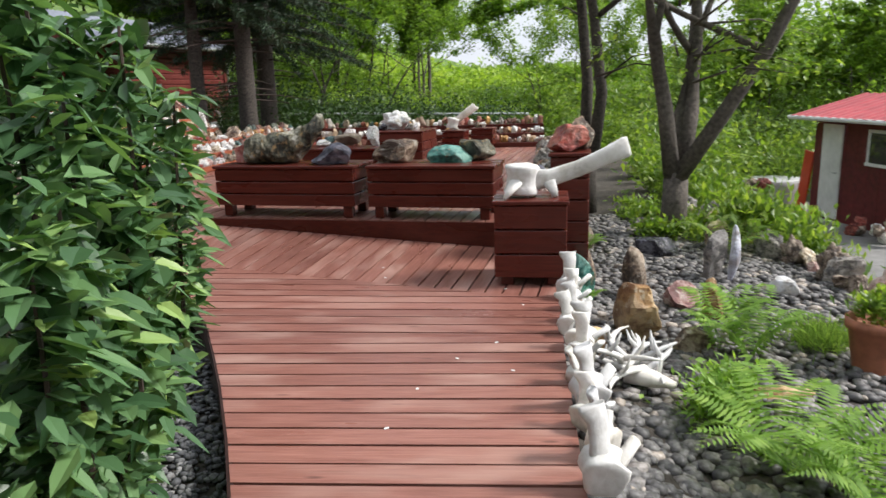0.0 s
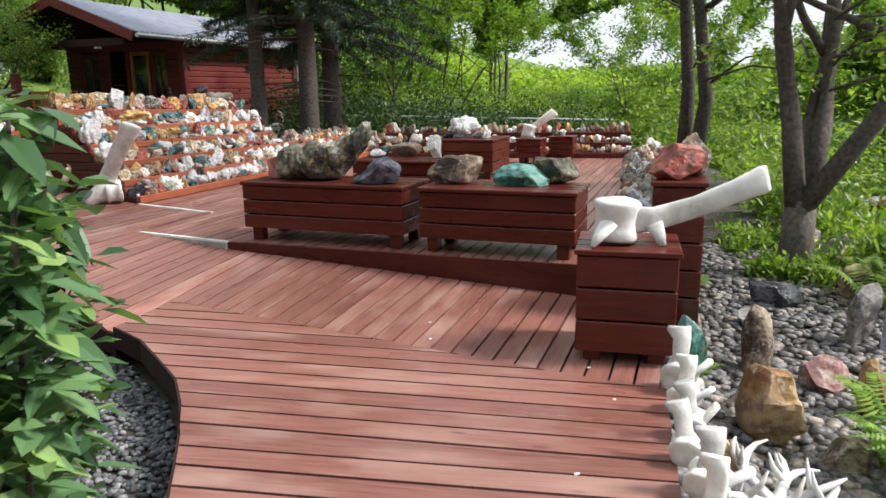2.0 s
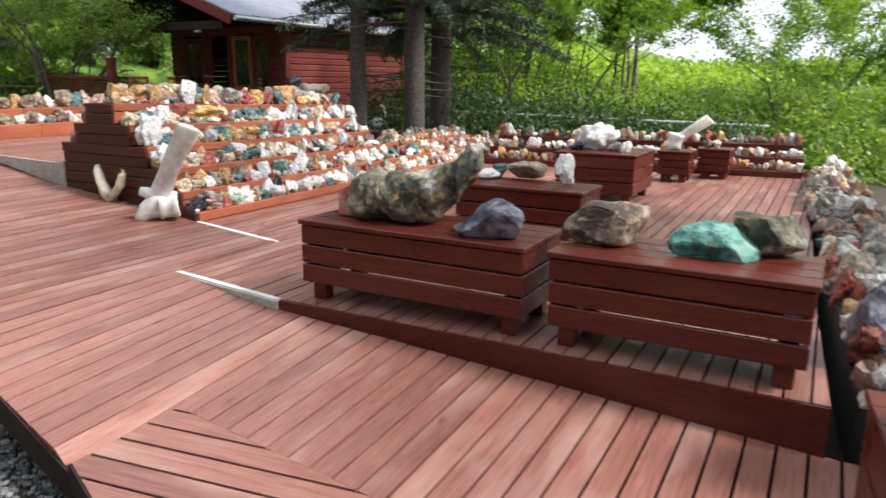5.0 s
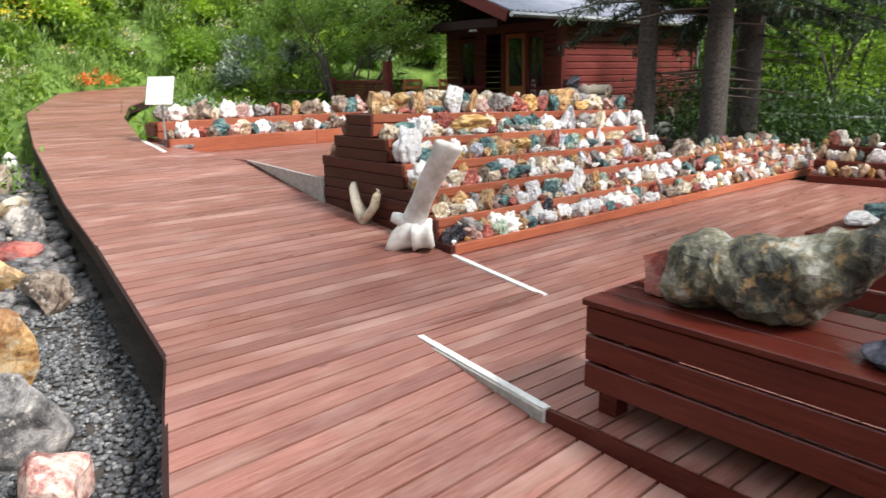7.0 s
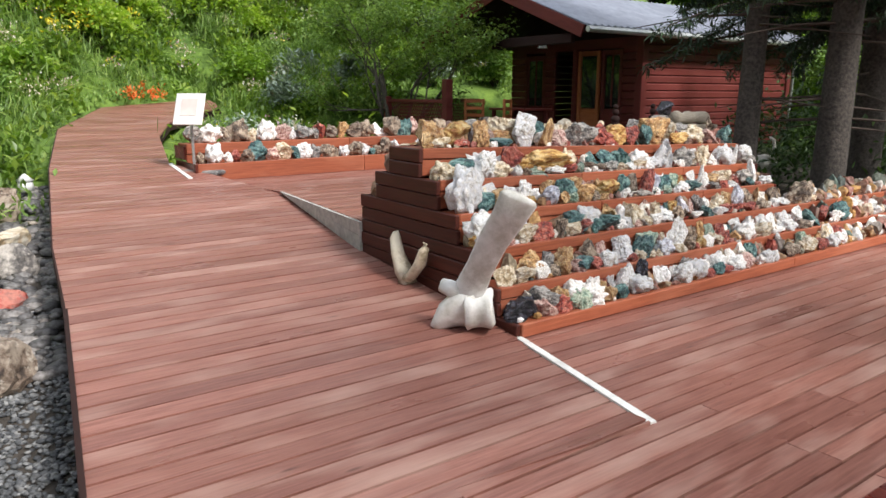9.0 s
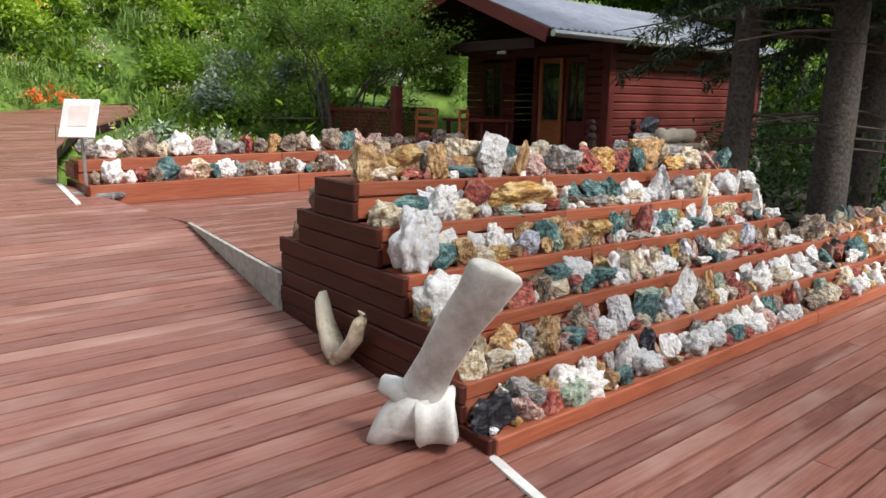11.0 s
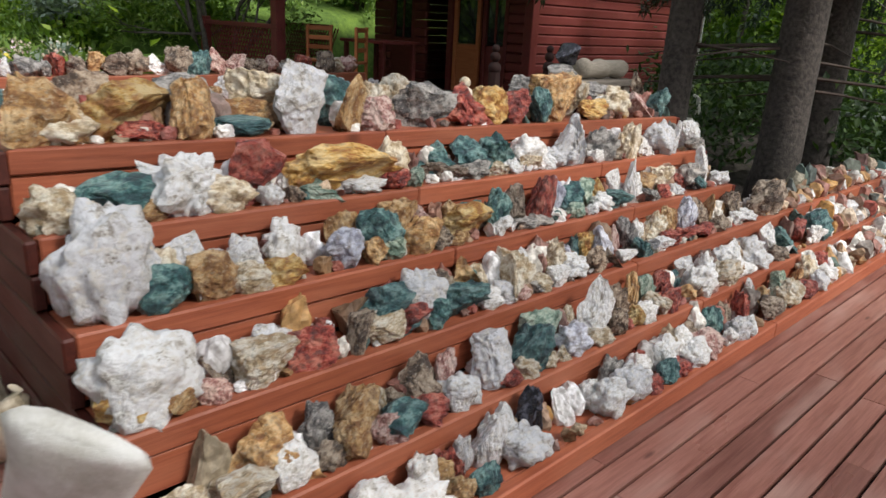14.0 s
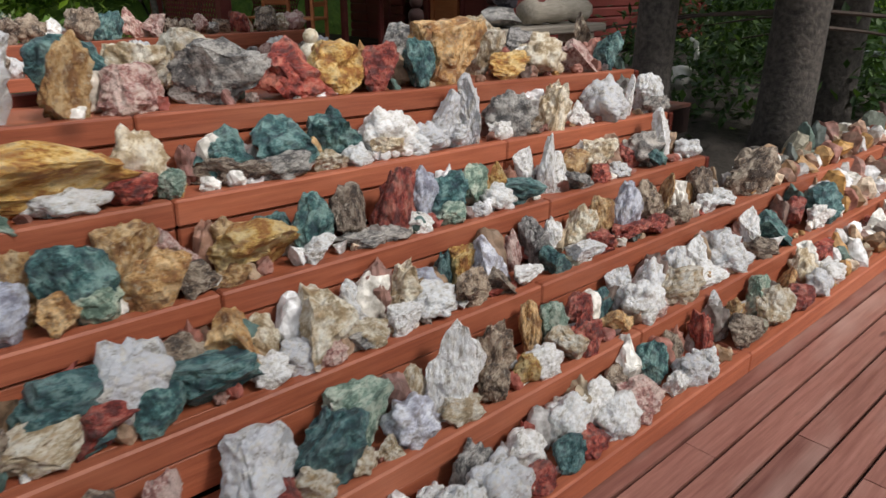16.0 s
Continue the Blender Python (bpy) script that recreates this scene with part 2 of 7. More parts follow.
LEAF_SILVER = leaf("silver_leaf", [(0, (0.16, 0.22, 0.17)), (0.6, (0.29, 0.36, 0.31)), (1, (0.46, 0.52, 0.47))], 0.6, 0.2)
# dark green leaf; below the spruces its colour stands in for their shade
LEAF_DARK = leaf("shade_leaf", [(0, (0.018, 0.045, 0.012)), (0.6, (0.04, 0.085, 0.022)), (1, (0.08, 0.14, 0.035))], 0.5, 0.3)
NEEDLE = leaf("spruce_needle", [(0, (0.012, 0.03, 0.015)), (0.6, (0.025, 0.055, 0.026)), (1, (0.05, 0.09, 0.04))], 0.6, 0.1)
FERN = leaf("fern_leaf", [(0, (0.13, 0.25, 0.03)), (0.6, (0.22, 0.38, 0.06)), (1, (0.34, 0.5, 0.1))], 0.45, 0.4)
PETALS = leaf("garden_petals", [(0, (0.7, 0.55, 0.04)), (0.25, (0.75, 0.62, 0.1)), (0.3, (0.5, 0.2, 0.42)), (0.5, (0.62, 0.45, 0.6)), (0.6, (0.16, 0.14, 0.5)), (0.72, (0.75, 0.73, 0.74)), (1, (0.8, 0.6, 0.66))], 0.6, 0.3)
PLUME = leaf("pale_plume", [(0, (0.6, 0.42, 0.42)), (0.5, (0.7, 0.62, 0.52)), (1, (0.78, 0.74, 0.68))], 0.6, 0.3)
PETAL_ORANGE = leaf("orange_petal", [(0, (0.75, 0.13, 0.03)), (1, (0.85, 0.25, 0.06))], 0.6, 0.3)
PETAL_YELLOW = leaf("yellow_petal", [(0, (0.75, 0.55, 0.02)), (1, (0.85, 0.7, 0.1))], 0.6, 0.3)


def plain(name, color, rough=0.6, metal=0.0, scale=12.0, var=0.18, relief=0.15):
    """A surface with soft dirt at two scales."""
    m, nt, p = shader(name)
    tc = nt.nodes.new("ShaderNodeTexCoord")
    a = noise_tex(nt, tc.outputs["Object"], scale, 5)
    b = noise_tex(nt, tc.outputs["Object"], scale * 0.15, 3)
    lo, hi = tuple(c * (1 - var) for c in color), tuple(min(0.95, c * (1 + var)) for c in color)
    col = mixer(nt, ramp(nt, a, [(0.3, lo), (0.7, hi)]), ramp(nt, b, [(0.3, (0.8, 0.8, 0.8)), (0.7, (1.1, 1.1, 1.1))]), 1.0, "MULTIPLY")
    nt.links.new(col, p.inputs["Base Color"])
    p.inputs["Roughness"].default_value, p.inputs["Metallic"].default_value = rough, metal
    bump(nt, p, a, relief, 0.01)
    return m


BARK = plain("spruce_bark", (0.058, 0.048, 0.041), 0.9, 0, 28, 0.6, 0.9)
BARK_GREY = plain("rowan_bark", (0.105, 0.088, 0.075), 0.85, 0, 22, 0.5, 0.8)
TWIG = plain("dark_twig", (0.07, 0.05, 0.04), 0.9, 0, 20)
SOIL = plain("dark_soil", (0.06, 0.05, 0.042), 0.95, 0, 9, 0.45, 0.8)


def ground_material():
    """Soil that turns to low grass on the bank and beyond the platform."""
    m, nt, p = shader("garden_ground")
    tc = nt.nodes.new("ShaderNodeTexCoord")
    xyz = nt.nodes.new("ShaderNodeSeparateXYZ")
    nt.links.new(tc.outputs["Object"], xyz.inputs[0])
    fine = noise_tex(nt, tc.outputs["Object"], 6, 6, 0.7)
    wide = noise_tex(nt, tc.outputs["Object"], 0.5, 4)

    def beyond(sock, a, b):
        n = nt.nodes.new("ShaderNodeMapRange")
        n.inputs["From Min"].default_value, n.inputs["From Max"].default_value = a, b
        nt.links.new(sock, n.inputs["Value"])
        return n.outputs[0]

    far_f, bank_f = beyond(xyz.outputs[1], 19.5, 22.0), beyond(xyz.outputs[0], -9.6, -10.6)
    mx = nt.nodes.new("ShaderNodeMath")
    mx.operation = "MAXIMUM"
    nt.links.new(far_f, mx.inputs[0])
    nt.links.new(bank_f, mx.inputs[1])
    soil = ramp(nt, fine, [(0.3, (0.03, 0.025, 0.02)), (0.7, (0.085, 0.07, 0.058))])
    grass = mixer(nt, ramp(nt, fine, [(0.3, (0.05, 0.1, 0.02)), (0.7, (0.16, 0.26, 0.05))]), ramp(nt, wide, [(0.3, (0.7, 0.75, 0.7)), (0.7, (1.25, 1.2, 0.9))]), 1.0, "MULTIPLY")
    nt.links.new(mixer(nt, soil, grass, mx.outputs[0]), p.inputs["Base Color"])
    p.inputs["Roughness"].default_value = 0.95
    bump(nt, p, fine, 0.8, 0.05)
    return m


GROUND = ground_material()
ROOF = plain("roof_sheet", (0.27, 0.29, 0.35), 0.4, 0.2, 5, 0.15, 0.1)
ROOF_RED = plain("red_sheet_roof", (0.45, 0.07, 0.08), 0.45, 0, 4, 0.2)
WALL_RED = plain("dark_red_boards", (0.13, 0.016, 0.018), 0.6, 0, 9, 0.3)
WHITE = plain("white_paint", (0.78, 0.78, 0.77), 0.5, 0, 10, 0.06)
STRIP = plain("white_edge_paint", (0.78, 0.77, 0.74), 0.55, 0, 25, 0.12)
GREYEDGE = plain("weathered_grey_board", (0.42, 0.4, 0.37), 0.75, 0, 18, 0.25)
ASPHALT = plain("grey_paving", (0.2, 0.195, 0.19), 0.85, 0, 6, 0.2, 0.4)
ORANGE = plain("orange_plastic", (0.6, 0.07, 0.025), 0.45, 0, 8, 0.1)
METAL = plain("galvanised_steel", (0.55, 0.56, 0.57), 0.4, 0.8, 20, 0.1)
TARP = plain("pale_grey_tub", (0.52, 0.53, 0.54), 0.5, 0, 8, 0.12)
TERRACOTTA = plain("terracotta", (0.45, 0.17, 0.1), 0.7, 0, 14, 0.2)
WICKER = plain("yellow_wicker", (0.5, 0.36, 0.08), 0.6, 0, 60, 0.35, 0.7)
PAPER = plain("printed_paper", (0.78, 0.66, 0.62), 0.5, 0, 7, 0.1, 0.0)
GLASS, g_nt, g_p = shader("window_glass")
g_p.inputs["Base Color"].default_value = (0.02, 0.025, 0.022, 1)
g_p.inputs["Roughness"].default_value = 0.04
g_p.inputs["IOR"].default_value = 1.9

# ---------------------------------------------------------------- mesh helpers


def part(name, bm, material, parent=None, label="", m=None, smooth=False):
    """Links a bmesh as one mesh object, under a thing where one is given."""
    me = bpy.data.meshes.new(name)
    bm.to_mesh(me)
    bm.free()
    if smooth:
        me.polygons.foreach_set("use_smooth", [True] * len(me.polygons))
    me.materials.append(material)
    ob = new(name, me)
    ob.parent = parent
    if m is not None:
        ob.matrix_basis = m
    return tagged(ob, label)


def empty(name, m, label, category, group="", kind=""):
    ob = new(name)
    ob.matrix_basis = m
    return tagged(ob, label, category, group, kind)


def box(sx, sy, sz, at=(0, 0, 0), bevel=0.0, bm=None):
    """A box centred on at, with softened edges."""
    bm = bm or bmesh.new()
    res = bmesh.ops.create_cube(bm, size=1, matrix=Matrix.Translation(at) @ Matrix.Diagonal((sx, sy, sz, 1)))
    if bevel:
        vs = set(res["verts"])
        es = [e for e in bm.edges if e.verts[0] in vs and e.verts[1] in vs]
        bmesh.ops.bevel(bm, geom=es, offset=bevel, segments=1, affect="EDGES", clamp_overlap=True)
    return bm


def prism(poly, z_of, thick, m_inv=None):
    """A plate over the polygon poly, its top at z_of(x, y)."""
    bm = bmesh.new()
    top = [bm.verts.new((x, y, z_of(x, y))) for x, y in poly]
    low = [bm.verts.new((x, y, z_of(x, y) - thick)) for x, y in poly]
    bm.faces.new(top)
    bm.faces.new(low[::-1])
    k = len(poly)
    for i in range(k):
        bm.faces.new((top[i], low[i], low[(i + 1) % k], top[(i + 1) % k]))
    bmesh.ops.recalc_face_normals(bm, faces=bm.faces)
    if m_inv is not None:
        bm.transform(m_inv)
    return bm


def clip(poly, nx, ny, c):
    """The part of poly where nx*x + ny*y <= c."""
    res = []
    for i, (x0, y0) in enumerate(poly):
        x1, y1 = poly[(i + 1) % len(poly)]
        a, b = nx * x0 + ny * y0 - c, nx * x1 + ny * y1 - c
        if a <= 0:
            res.append((x0, y0))
        if (a < 0 < b) or (b < 0 < a):
            f = a / (a - b)
            res.append((x0 + f * (x1 - x0), y0 + f * (y1 - y0)))
    return res


def tube(points, radii, sides=8, bm=None, squash=1.0):
    """A tapered tube through the points."""
    bm = bm or bmesh.new()
    rings = []
    pts = [Vector(p) for p in points]
    for i, p in enumerate(pts):
        d = (pts[min(i + 1, len(pts) - 1)] - pts[max(i - 1, 0)]).normalized()
        a = d.orthogonal().normalized() if abs(d.z) > 0.95 else d.cross(Vector((0, 0, 1))).normalized()
        b = d.cross(a)
        rings.append([bm.verts.new(p + radii[i] * (a * math.cos(6.2832 * k / sides) + squash * b * math.sin(6.2832 * k / sides))) for k in range(sides)])
    for r0, r1 in zip(rings, rings[1:]):
        for k in range(sides):
            bm.faces.new((r0[k], r0[(k + 1) % sides], r1[(k + 1) % sides], r1[k]))
    bm.faces.new(rings[0][::-1])
    bm.faces.new(rings[-1])
    return bm


def raw_mesh(name, verts, faces, material, parent=None, smooth=False):
    me = bpy.data.meshes.new(name)
    me.from_pydata(verts, [], faces)
    me.update()
    if smooth:
        me.polygons.foreach_set("use_smooth", [True] * len(me.polygons))
    me.materials.append(material)
    ob = new(name, me)
    ob.parent = parent
    return ob


# ---------------------------------------------------------------- the lie of the land
# U runs along the terraces and the deck boards, W leads from the deck into the terraces.
UX, UY = 0.16, 0.987
TURN_U = math.degrees(math.atan2(UY, UX))
P1, P2 = 0.335, 0.775
OX, OY = -4.12, 7.86


def across(x, y):
    return UY * x - UX * y


def edge_z(s):
    """Height of the ramp along its upper side."""
    if s < -5.2:
        return 0.335 + 0.1 * (-5.2 - s)
    return min(0.335, 0.1 + 0.057 * max(0.0, -s))


def foot_z(s):
    """Height of the ramp along its lower side, by the seam and the gravel."""
    if s > -2.9:
        return 0.1 + 0.02 * max(0.0, -s)
    if s > -4.3:
        f = (-2.9 - s) / 1.4
        return 0.158 * (1 - f) + edge_z(s) * f
    return edge_z(s)


SEAM_A, SEAM_B = (-1.99, 4.92), (1.22, 4.0)


def seam_y(x):
    return SEAM_A[1] + (x - SEAM_A[0]) * (SEAM_B[1] - SEAM_A[1]) / (SEAM_B[0] - SEAM_A[0])


def edge_y(x):
    return 6.06 - 0.162 * (x + 2.13)


def along_at(s, px, py, slope):
    """Where the line across s meets the line through px, py of that slope, measured along the boards."""
    x0, y0 = UY * s, -UX * s
    return (py + slope * (x0 - px) - y0) / (UY - slope * UX)


def ramp_z(x, y):
    s, t = across(x, y), UX * x + UY * y
    if s < -4.3:
        return edge_z(s)
    lower = along_at(s, *SEAM_A, (SEAM_B[1] - SEAM_A[1]) / (SEAM_B[0] - SEAM_A[0])) if s > -2.87 else along_at(s, -2.05, 4.36, -0.495)
    upper = along_at(s, -2.13, 6.06, -0.162)
    f = (t - lower) / (upper - lower)
    return foot_z(s) * (1 - f) + edge_z(s) * f


def deck_z(x, y):
    return foot_z(min(0.0, across(x, y))) if y > 3.2 else 0.1


def terrace_place(v, w, z):
    return (OX + UX * v - UY * w, OY + UY * v + UX * w, z)


def smooth_step(a, b, x):
    t = min(1.0, max(0.0, (x - a) / (b - a)))
    return t * t * (3 - 2 * t)


CUT = [(-10.2, 7.75), (-12.65, 8.6), (-14.5, 9.75), (-15.9, 12.0)]


def ground_z(x, y):
    s = across(x, y)
    z = -0.12
    # the rock garden falls away to the yard
    z -= 0.22 * smooth_step(1.0, 1.9, x) + 1.08 * smooth_step(3.9, 5.3, x)
    # the gravel by the ramp climbs with it
    up = max(0.0, edge_z(min(s, 0.0)) - 0.36)
    if x < -2.5:
        z += up * smooth_step(-2.5, -5.0, x)
    # the flower bank
    z += 3.2 * smooth_step(-11.5, -24, x) + 4.0 * smooth_step(-20, -60, x)
    if y > 13.5 and x < 2:
        z += 0.5 * smooth_step(13.5, 16, y) * smooth_step(2, -2, x)
    z += 3.0 * smooth_step(30, 80, y)
    z += 0.05 * noise.noise((x * 0.7, y * 0.7, 0))
    if -13.6 < x < -6.3 and 8.5 < y < 22.5:
        z = min(z, 0.58)
    # the bank is cut away where the ramp climbs through it
    if x < -9.5:
        gap = min(math.dist((x, y), (a[0] + (b[0] - a[0]) * q, a[1] + (b[1] - a[1]) * q)) for a, b in zip(CUT, CUT[1:]) for q in (0, 0.25, 0.5, 0.75, 1))
        z = min(z, edge_z(s) - 0.16) * (1 - smooth_step(1.0, 1.9, gap)) + z * smooth_step(1.0, 1.9, gap)
    return z


# ---------------------------------------------------------------- ground
xs = sorted(set([round(-30 + 0.6 * i, 2) for i in range(84)] + [-2500, -800, -300, -150, -90, -60, -45, -36, 30, 45, 70, 120, 300, 800, 2500]))
ys = sorted(set([round(-6 + 0.6 * i, 2) for i in range(72)] + [-2500, -800, -300, -100, -40, -20, -12, 45, 60, 80, 120, 300, 800, 2500]))
gv = [(x, y, ground_z(x, y)) for y in ys for x in xs]
nx = len(xs)
gf = [(j * nx + i, j * nx + i + 1, (j + 1) * nx + i + 1, (j + 1) * nx + i) for j in range(len(ys) - 1) for i in range(nx - 1)]
tagged(raw_mesh("ground", gv, gf, GROUND, None, True), "dark garden soil between beds and paths", "ground", "", "structure")

# ---------------------------------------------------------------- shapes of stones


def fbm(p):
    return noise.noise(p) + 0.5 * noise.noise(p * 2.1) + 0.25 * noise.noise(p * 4.3)


def rock_data(name, seed, shape, fine=3):
    """A unit stone, resting on z = 0, about 1 wide."""
    rng = random.Random(seed)
    bm = bmesh.new()
    bmesh.ops.create_icosphere(bm, subdivisions=fine, radius=0.5)
    off = Vector((rng.uniform(0, 90), rng.uniform(0, 90), rng.uniform(0, 90)))

    def way():
        return Vector((rng.gauss(0, 1), rng.gauss(0, 1), rng.gauss(0, 1))).normalized()

    if shape in ("block", "wedge"):
        for _ in range(10 if shape == "block" else 6):
            d, o = way(), rng.uniform(0.16, 0.36)
            for v in bm.verts:
                k = v.co.dot(d) - o
                if k > 0:
                    v.co -= d * k
        for v in bm.verts:
            v.co += v.co.normalized() * (0.075 * fbm(v.co * 4 + off) + 0.05 * fbm(v.co * 11 + off) + 0.025 * fbm(v.co * 27 + off))
    elif shape == "spire":
        # a tall, many-faced shaft that narrows unevenly upwards
        for _ in range(16):
            d, o = (lambda q: Vector((q.x, q.y, q.z * 0.35)).normalized())(way()), rng.uniform(0.2, 0.36)
            for v in bm.verts:
                k = v.co.dot(d) - o
                if k > 0:
                    v.co -= d * k
        lean = rng.uniform(-0.18, 0.18)
        for v in bm.verts:
            q = v.co.z + 0.5
            v.co.x = v.co.x * (1.05 - 0.55 * q) + lean * q
            v.co.y *= 1.05 - 0.4 * q
            v.co += v.co.normalized() * (0.05 * fbm(v.co * 5 + off) + 0.03 * fbm(v.co * 14 + off))
    elif shape == "lump":
        for v in bm.verts:
            d = v.co.normalized()
            v.co = d * (0.44 + 0.13 * fbm(d * 1.5 + off))
    else:
        if shape == "crystal":
            lobes = [(way() + Vector((0, 0, 0.35)), rng.uniform(0.16, 0.3), rng.uniform(0.14, 0.34)) for _ in range(20)]
        else:
            lobes = [(way(), rng.uniform(0.2, 0.42), rng.uniform(0.08, 0.2)) for _ in range(30)]
        for v in bm.verts:
            d = v.co.normalized()
            up = max(a * math.exp(-((d - c).length / s_) ** 2) for c, s_, a in lobes)
            v.co = d * (0.31 + up + 0.045 * fbm(d * 7 + off) + 0.025 * fbm(d * 19 + off))
    lo = [min(v.co[i] for v in bm.verts) for i in range(3)]
    hi = [max(v.co[i] for v in bm.verts) for i in range(3)]
    for v in bm.verts:
        for i in range(3):
            v.co[i] = (v.co[i] - lo[i]) / (hi[i] - lo[i]) - (0.5 if i < 2 else 0.0)
        v.co.z = max(0.0, (v.co.z - 0.13) / 0.87)
    bmesh.ops.triangulate(bm, faces=bm.faces)
    me = bpy.data.meshes.new(name)
    bm.to_mesh(me)
    bm.free()
    me.polygons.foreach_set("use_smooth", [shape in ("lump", "cluster")] * len(me.polygons))
    me.materials.append(STONES["G"])
    return me


SHAPES = {k: [rock_data("stone_" + k, 100 * i + j, k, 4) for j in range(n)] for i, (k, n) in enumerate((("block", 10), ("cluster", 8), ("lump", 4), ("crystal", 5), ("wedge", 5), ("spire", 5)))}
LOW = [rock_data("rest_" + k, 900 + i, k, 2) for i, k in enumerate(("block", "crystal", "block", "wedge", "cluster", "crystal", "wedge", "block"))]
SHAPE_OF = {"W": ("cluster", "cluster", "crystal", "block"), "L": ("block", "wedge", "cluster"), "O": ("block", "wedge", "block"), "Y": ("block", "wedge"), "R": ("block", "wedge"), "P": ("block", "wedge", "cluster"),
            "T": ("block", "wedge", "block"), "E": ("block", "wedge"), "K": ("block",), "G": ("block", "cluster", "wedge"), "B": ("block", "wedge", "cluster"), "C": ("cluster", "block", "block")}
WORDS = {"W": "white quartz crystal stone", "L": "lilac-grey chalcedony stone", "O": "ochre jasper stone", "Y": "bright yellow jasper stone", "R": "dark red jasper stone", "P": "pinkish banded agate stone",
         "T": "dark green jasper stone", "E": "pale green mineral stone", "K": "glossy black obsidian stone", "G": "grey rough rhyolite stone", "B": "brown rough lava stone", "C": "cream chalcedony stone"}
rs = random.Random(5)


def put_stone(kind, x, y, z, w, d, h, turn=None, where="lying on a wooden display tier", group="minerals on the tiers", shape=None, tilt=0.0, name="mineral_stone"):
    me = rs.choice(SHAPES[shape or rs.choice(SHAPE_OF[kind])])
    ob = new(name, me)
    ob.matrix_basis = pose(x, y, z, tilt, rs.uniform(-4, 4) if not tilt else 0, rs.uniform(0, 360) if turn is None else turn) @ Matrix.Diagonal((w, d, h, 1))
    ob.material_slots[0].link = "OBJECT"
    ob.material_slots[0].material = STONES[kind]
    return tagged(ob, WORDS[kind] + " " + where, "stone", group)


ICO = bmesh.new()
bmesh.ops.create_icosphere(ICO, subdivisions=1, radius=1)
ICO.verts.ensure_lookup_table()
ICO_V = np.array([v.co[:] for v in ICO.verts])
ICO_F = np.array([[v.index for v in f.verts] for f in ICO.faces])
ICO.free()


def scatter(name, places, material, label, category, rough=0.0, seed=1, smooth=True):
    """Many loose stones as one mesh; places holds rows of x, y, z, size across, along, up."""
    rng = np.random.default_rng(seed)
    P = np.array(places)
    n = len(P)
    ang = rng.uniform(0, 6.283, n)
    V = np.repeat(ICO_V[None], n, 0) * (1 + rough * rng.uniform(-1, 1, (n, len(ICO_V), 1)))
    V = V * P[:, None, 3:6] * 0.5
    c, s_ = np.cos(ang)[:, None], np.sin(ang)[:, None]
    X = V[..., 0] * c - V[..., 1] * s_ + P[:, None, 0]
    Y = V[..., 0] * s_ + V[..., 1] * c + P[:, None, 1]
    Z = V[..., 2] + P[:, None, 2]
    verts = np.stack([X, Y, Z], -1).reshape(-1, 3)
    faces = (ICO_F[None] + (np.arange(n) * len(ICO_V))[:, None, None]).reshape(-1, 3)
    return tagged(raw_mesh(name, verts.tolist(), faces.tolist(), material, None, smooth), label, category, "", "stuff")


NEAR = [rock_data("near_" + k, 950 + i, k, 3) for i, k in enumerate(("block", "crystal", "block", "wedge", "cluster", "cluster", "block"))]
NEAR_V = [np.array([v.co[:] for v in me.vertices]) for me in NEAR]
NEAR_F = [np.array([list(p.vertices) for p in me.polygons]) for me in NEAR]
for me in NEAR:
    bpy.data.meshes.remove(me)
LOW_V = [np.array([v.co[:] for v in me.vertices]) for me in LOW]
LOW_F = [np.array([list(p.vertices) for p in me.polygons]) for me in LOW]
for me in LOW:
    bpy.data.meshes.remove(me)


def rubble(name, places, material, label, category, seed=1, shapes=None):
    """Broken stones in one mesh; rows of x, y, z of the foot, then size across, along, up."""
    rng = np.random.default_rng(seed)
    vs, fs, k = [], [], 0
    sv, sf = shapes or (LOW_V, LOW_F)
    for x, y, z, a, b, c in places:
        i = rng.integers(len(sv))
        q = rng.uniform(0, 6.283)
        V = sv[i] * (a, b, c)
        vs.append(np.stack([V[:, 0] * np.cos(q) - V[:, 1] * np.sin(q) + x, V[:, 0] * np.sin(q) + V[:, 1] * np.cos(q) + y, V[:, 2] + z], 1))
        fs.append(sf[i] + k)
        k += len(V)
    return tagged(raw_mesh(name, np.concatenate(vs).tolist(), np.concatenate(fs).tolist(), material), label, category, "", "stuff")


# ---------------------------------------------------------------- terraces of minerals
TIERS = [(0.0, 0.425)] + [(0.21 + 0.216 * k, 0.604 + 0.2025 * k) for k in range(5)]
LENGTH = [8.6, 7.4, 6.6, 3.8, 3.79, 3.8]
DROP = 0.006


def tier_z(k, v):
    return TIERS[k][1] - DROP * v * k


def tier_board(name, parent, v0, v1, w, z_top, depth, height, drop, material=TIER):
    """One long board of a tier: depth into the terrace, its top at z_top."""
    L = v1 - v0
    slope = -math.degrees(math.atan(drop))
    bm = box(L, depth, height, (0, 0, -height / 2), 0.006)
    x, y, z = terrace_place((v0 + v1) / 2, w + depth / 2, z_top - drop * (v0 + v1) / 2)
    return part(name, bm, material, parent, "", Matrix.Translation((x, y, z)) @ Matrix.Rotation(radians(TURN_U), 4, "Z") @ Matrix.Rotation(radians(-slope), 4, "Y"))


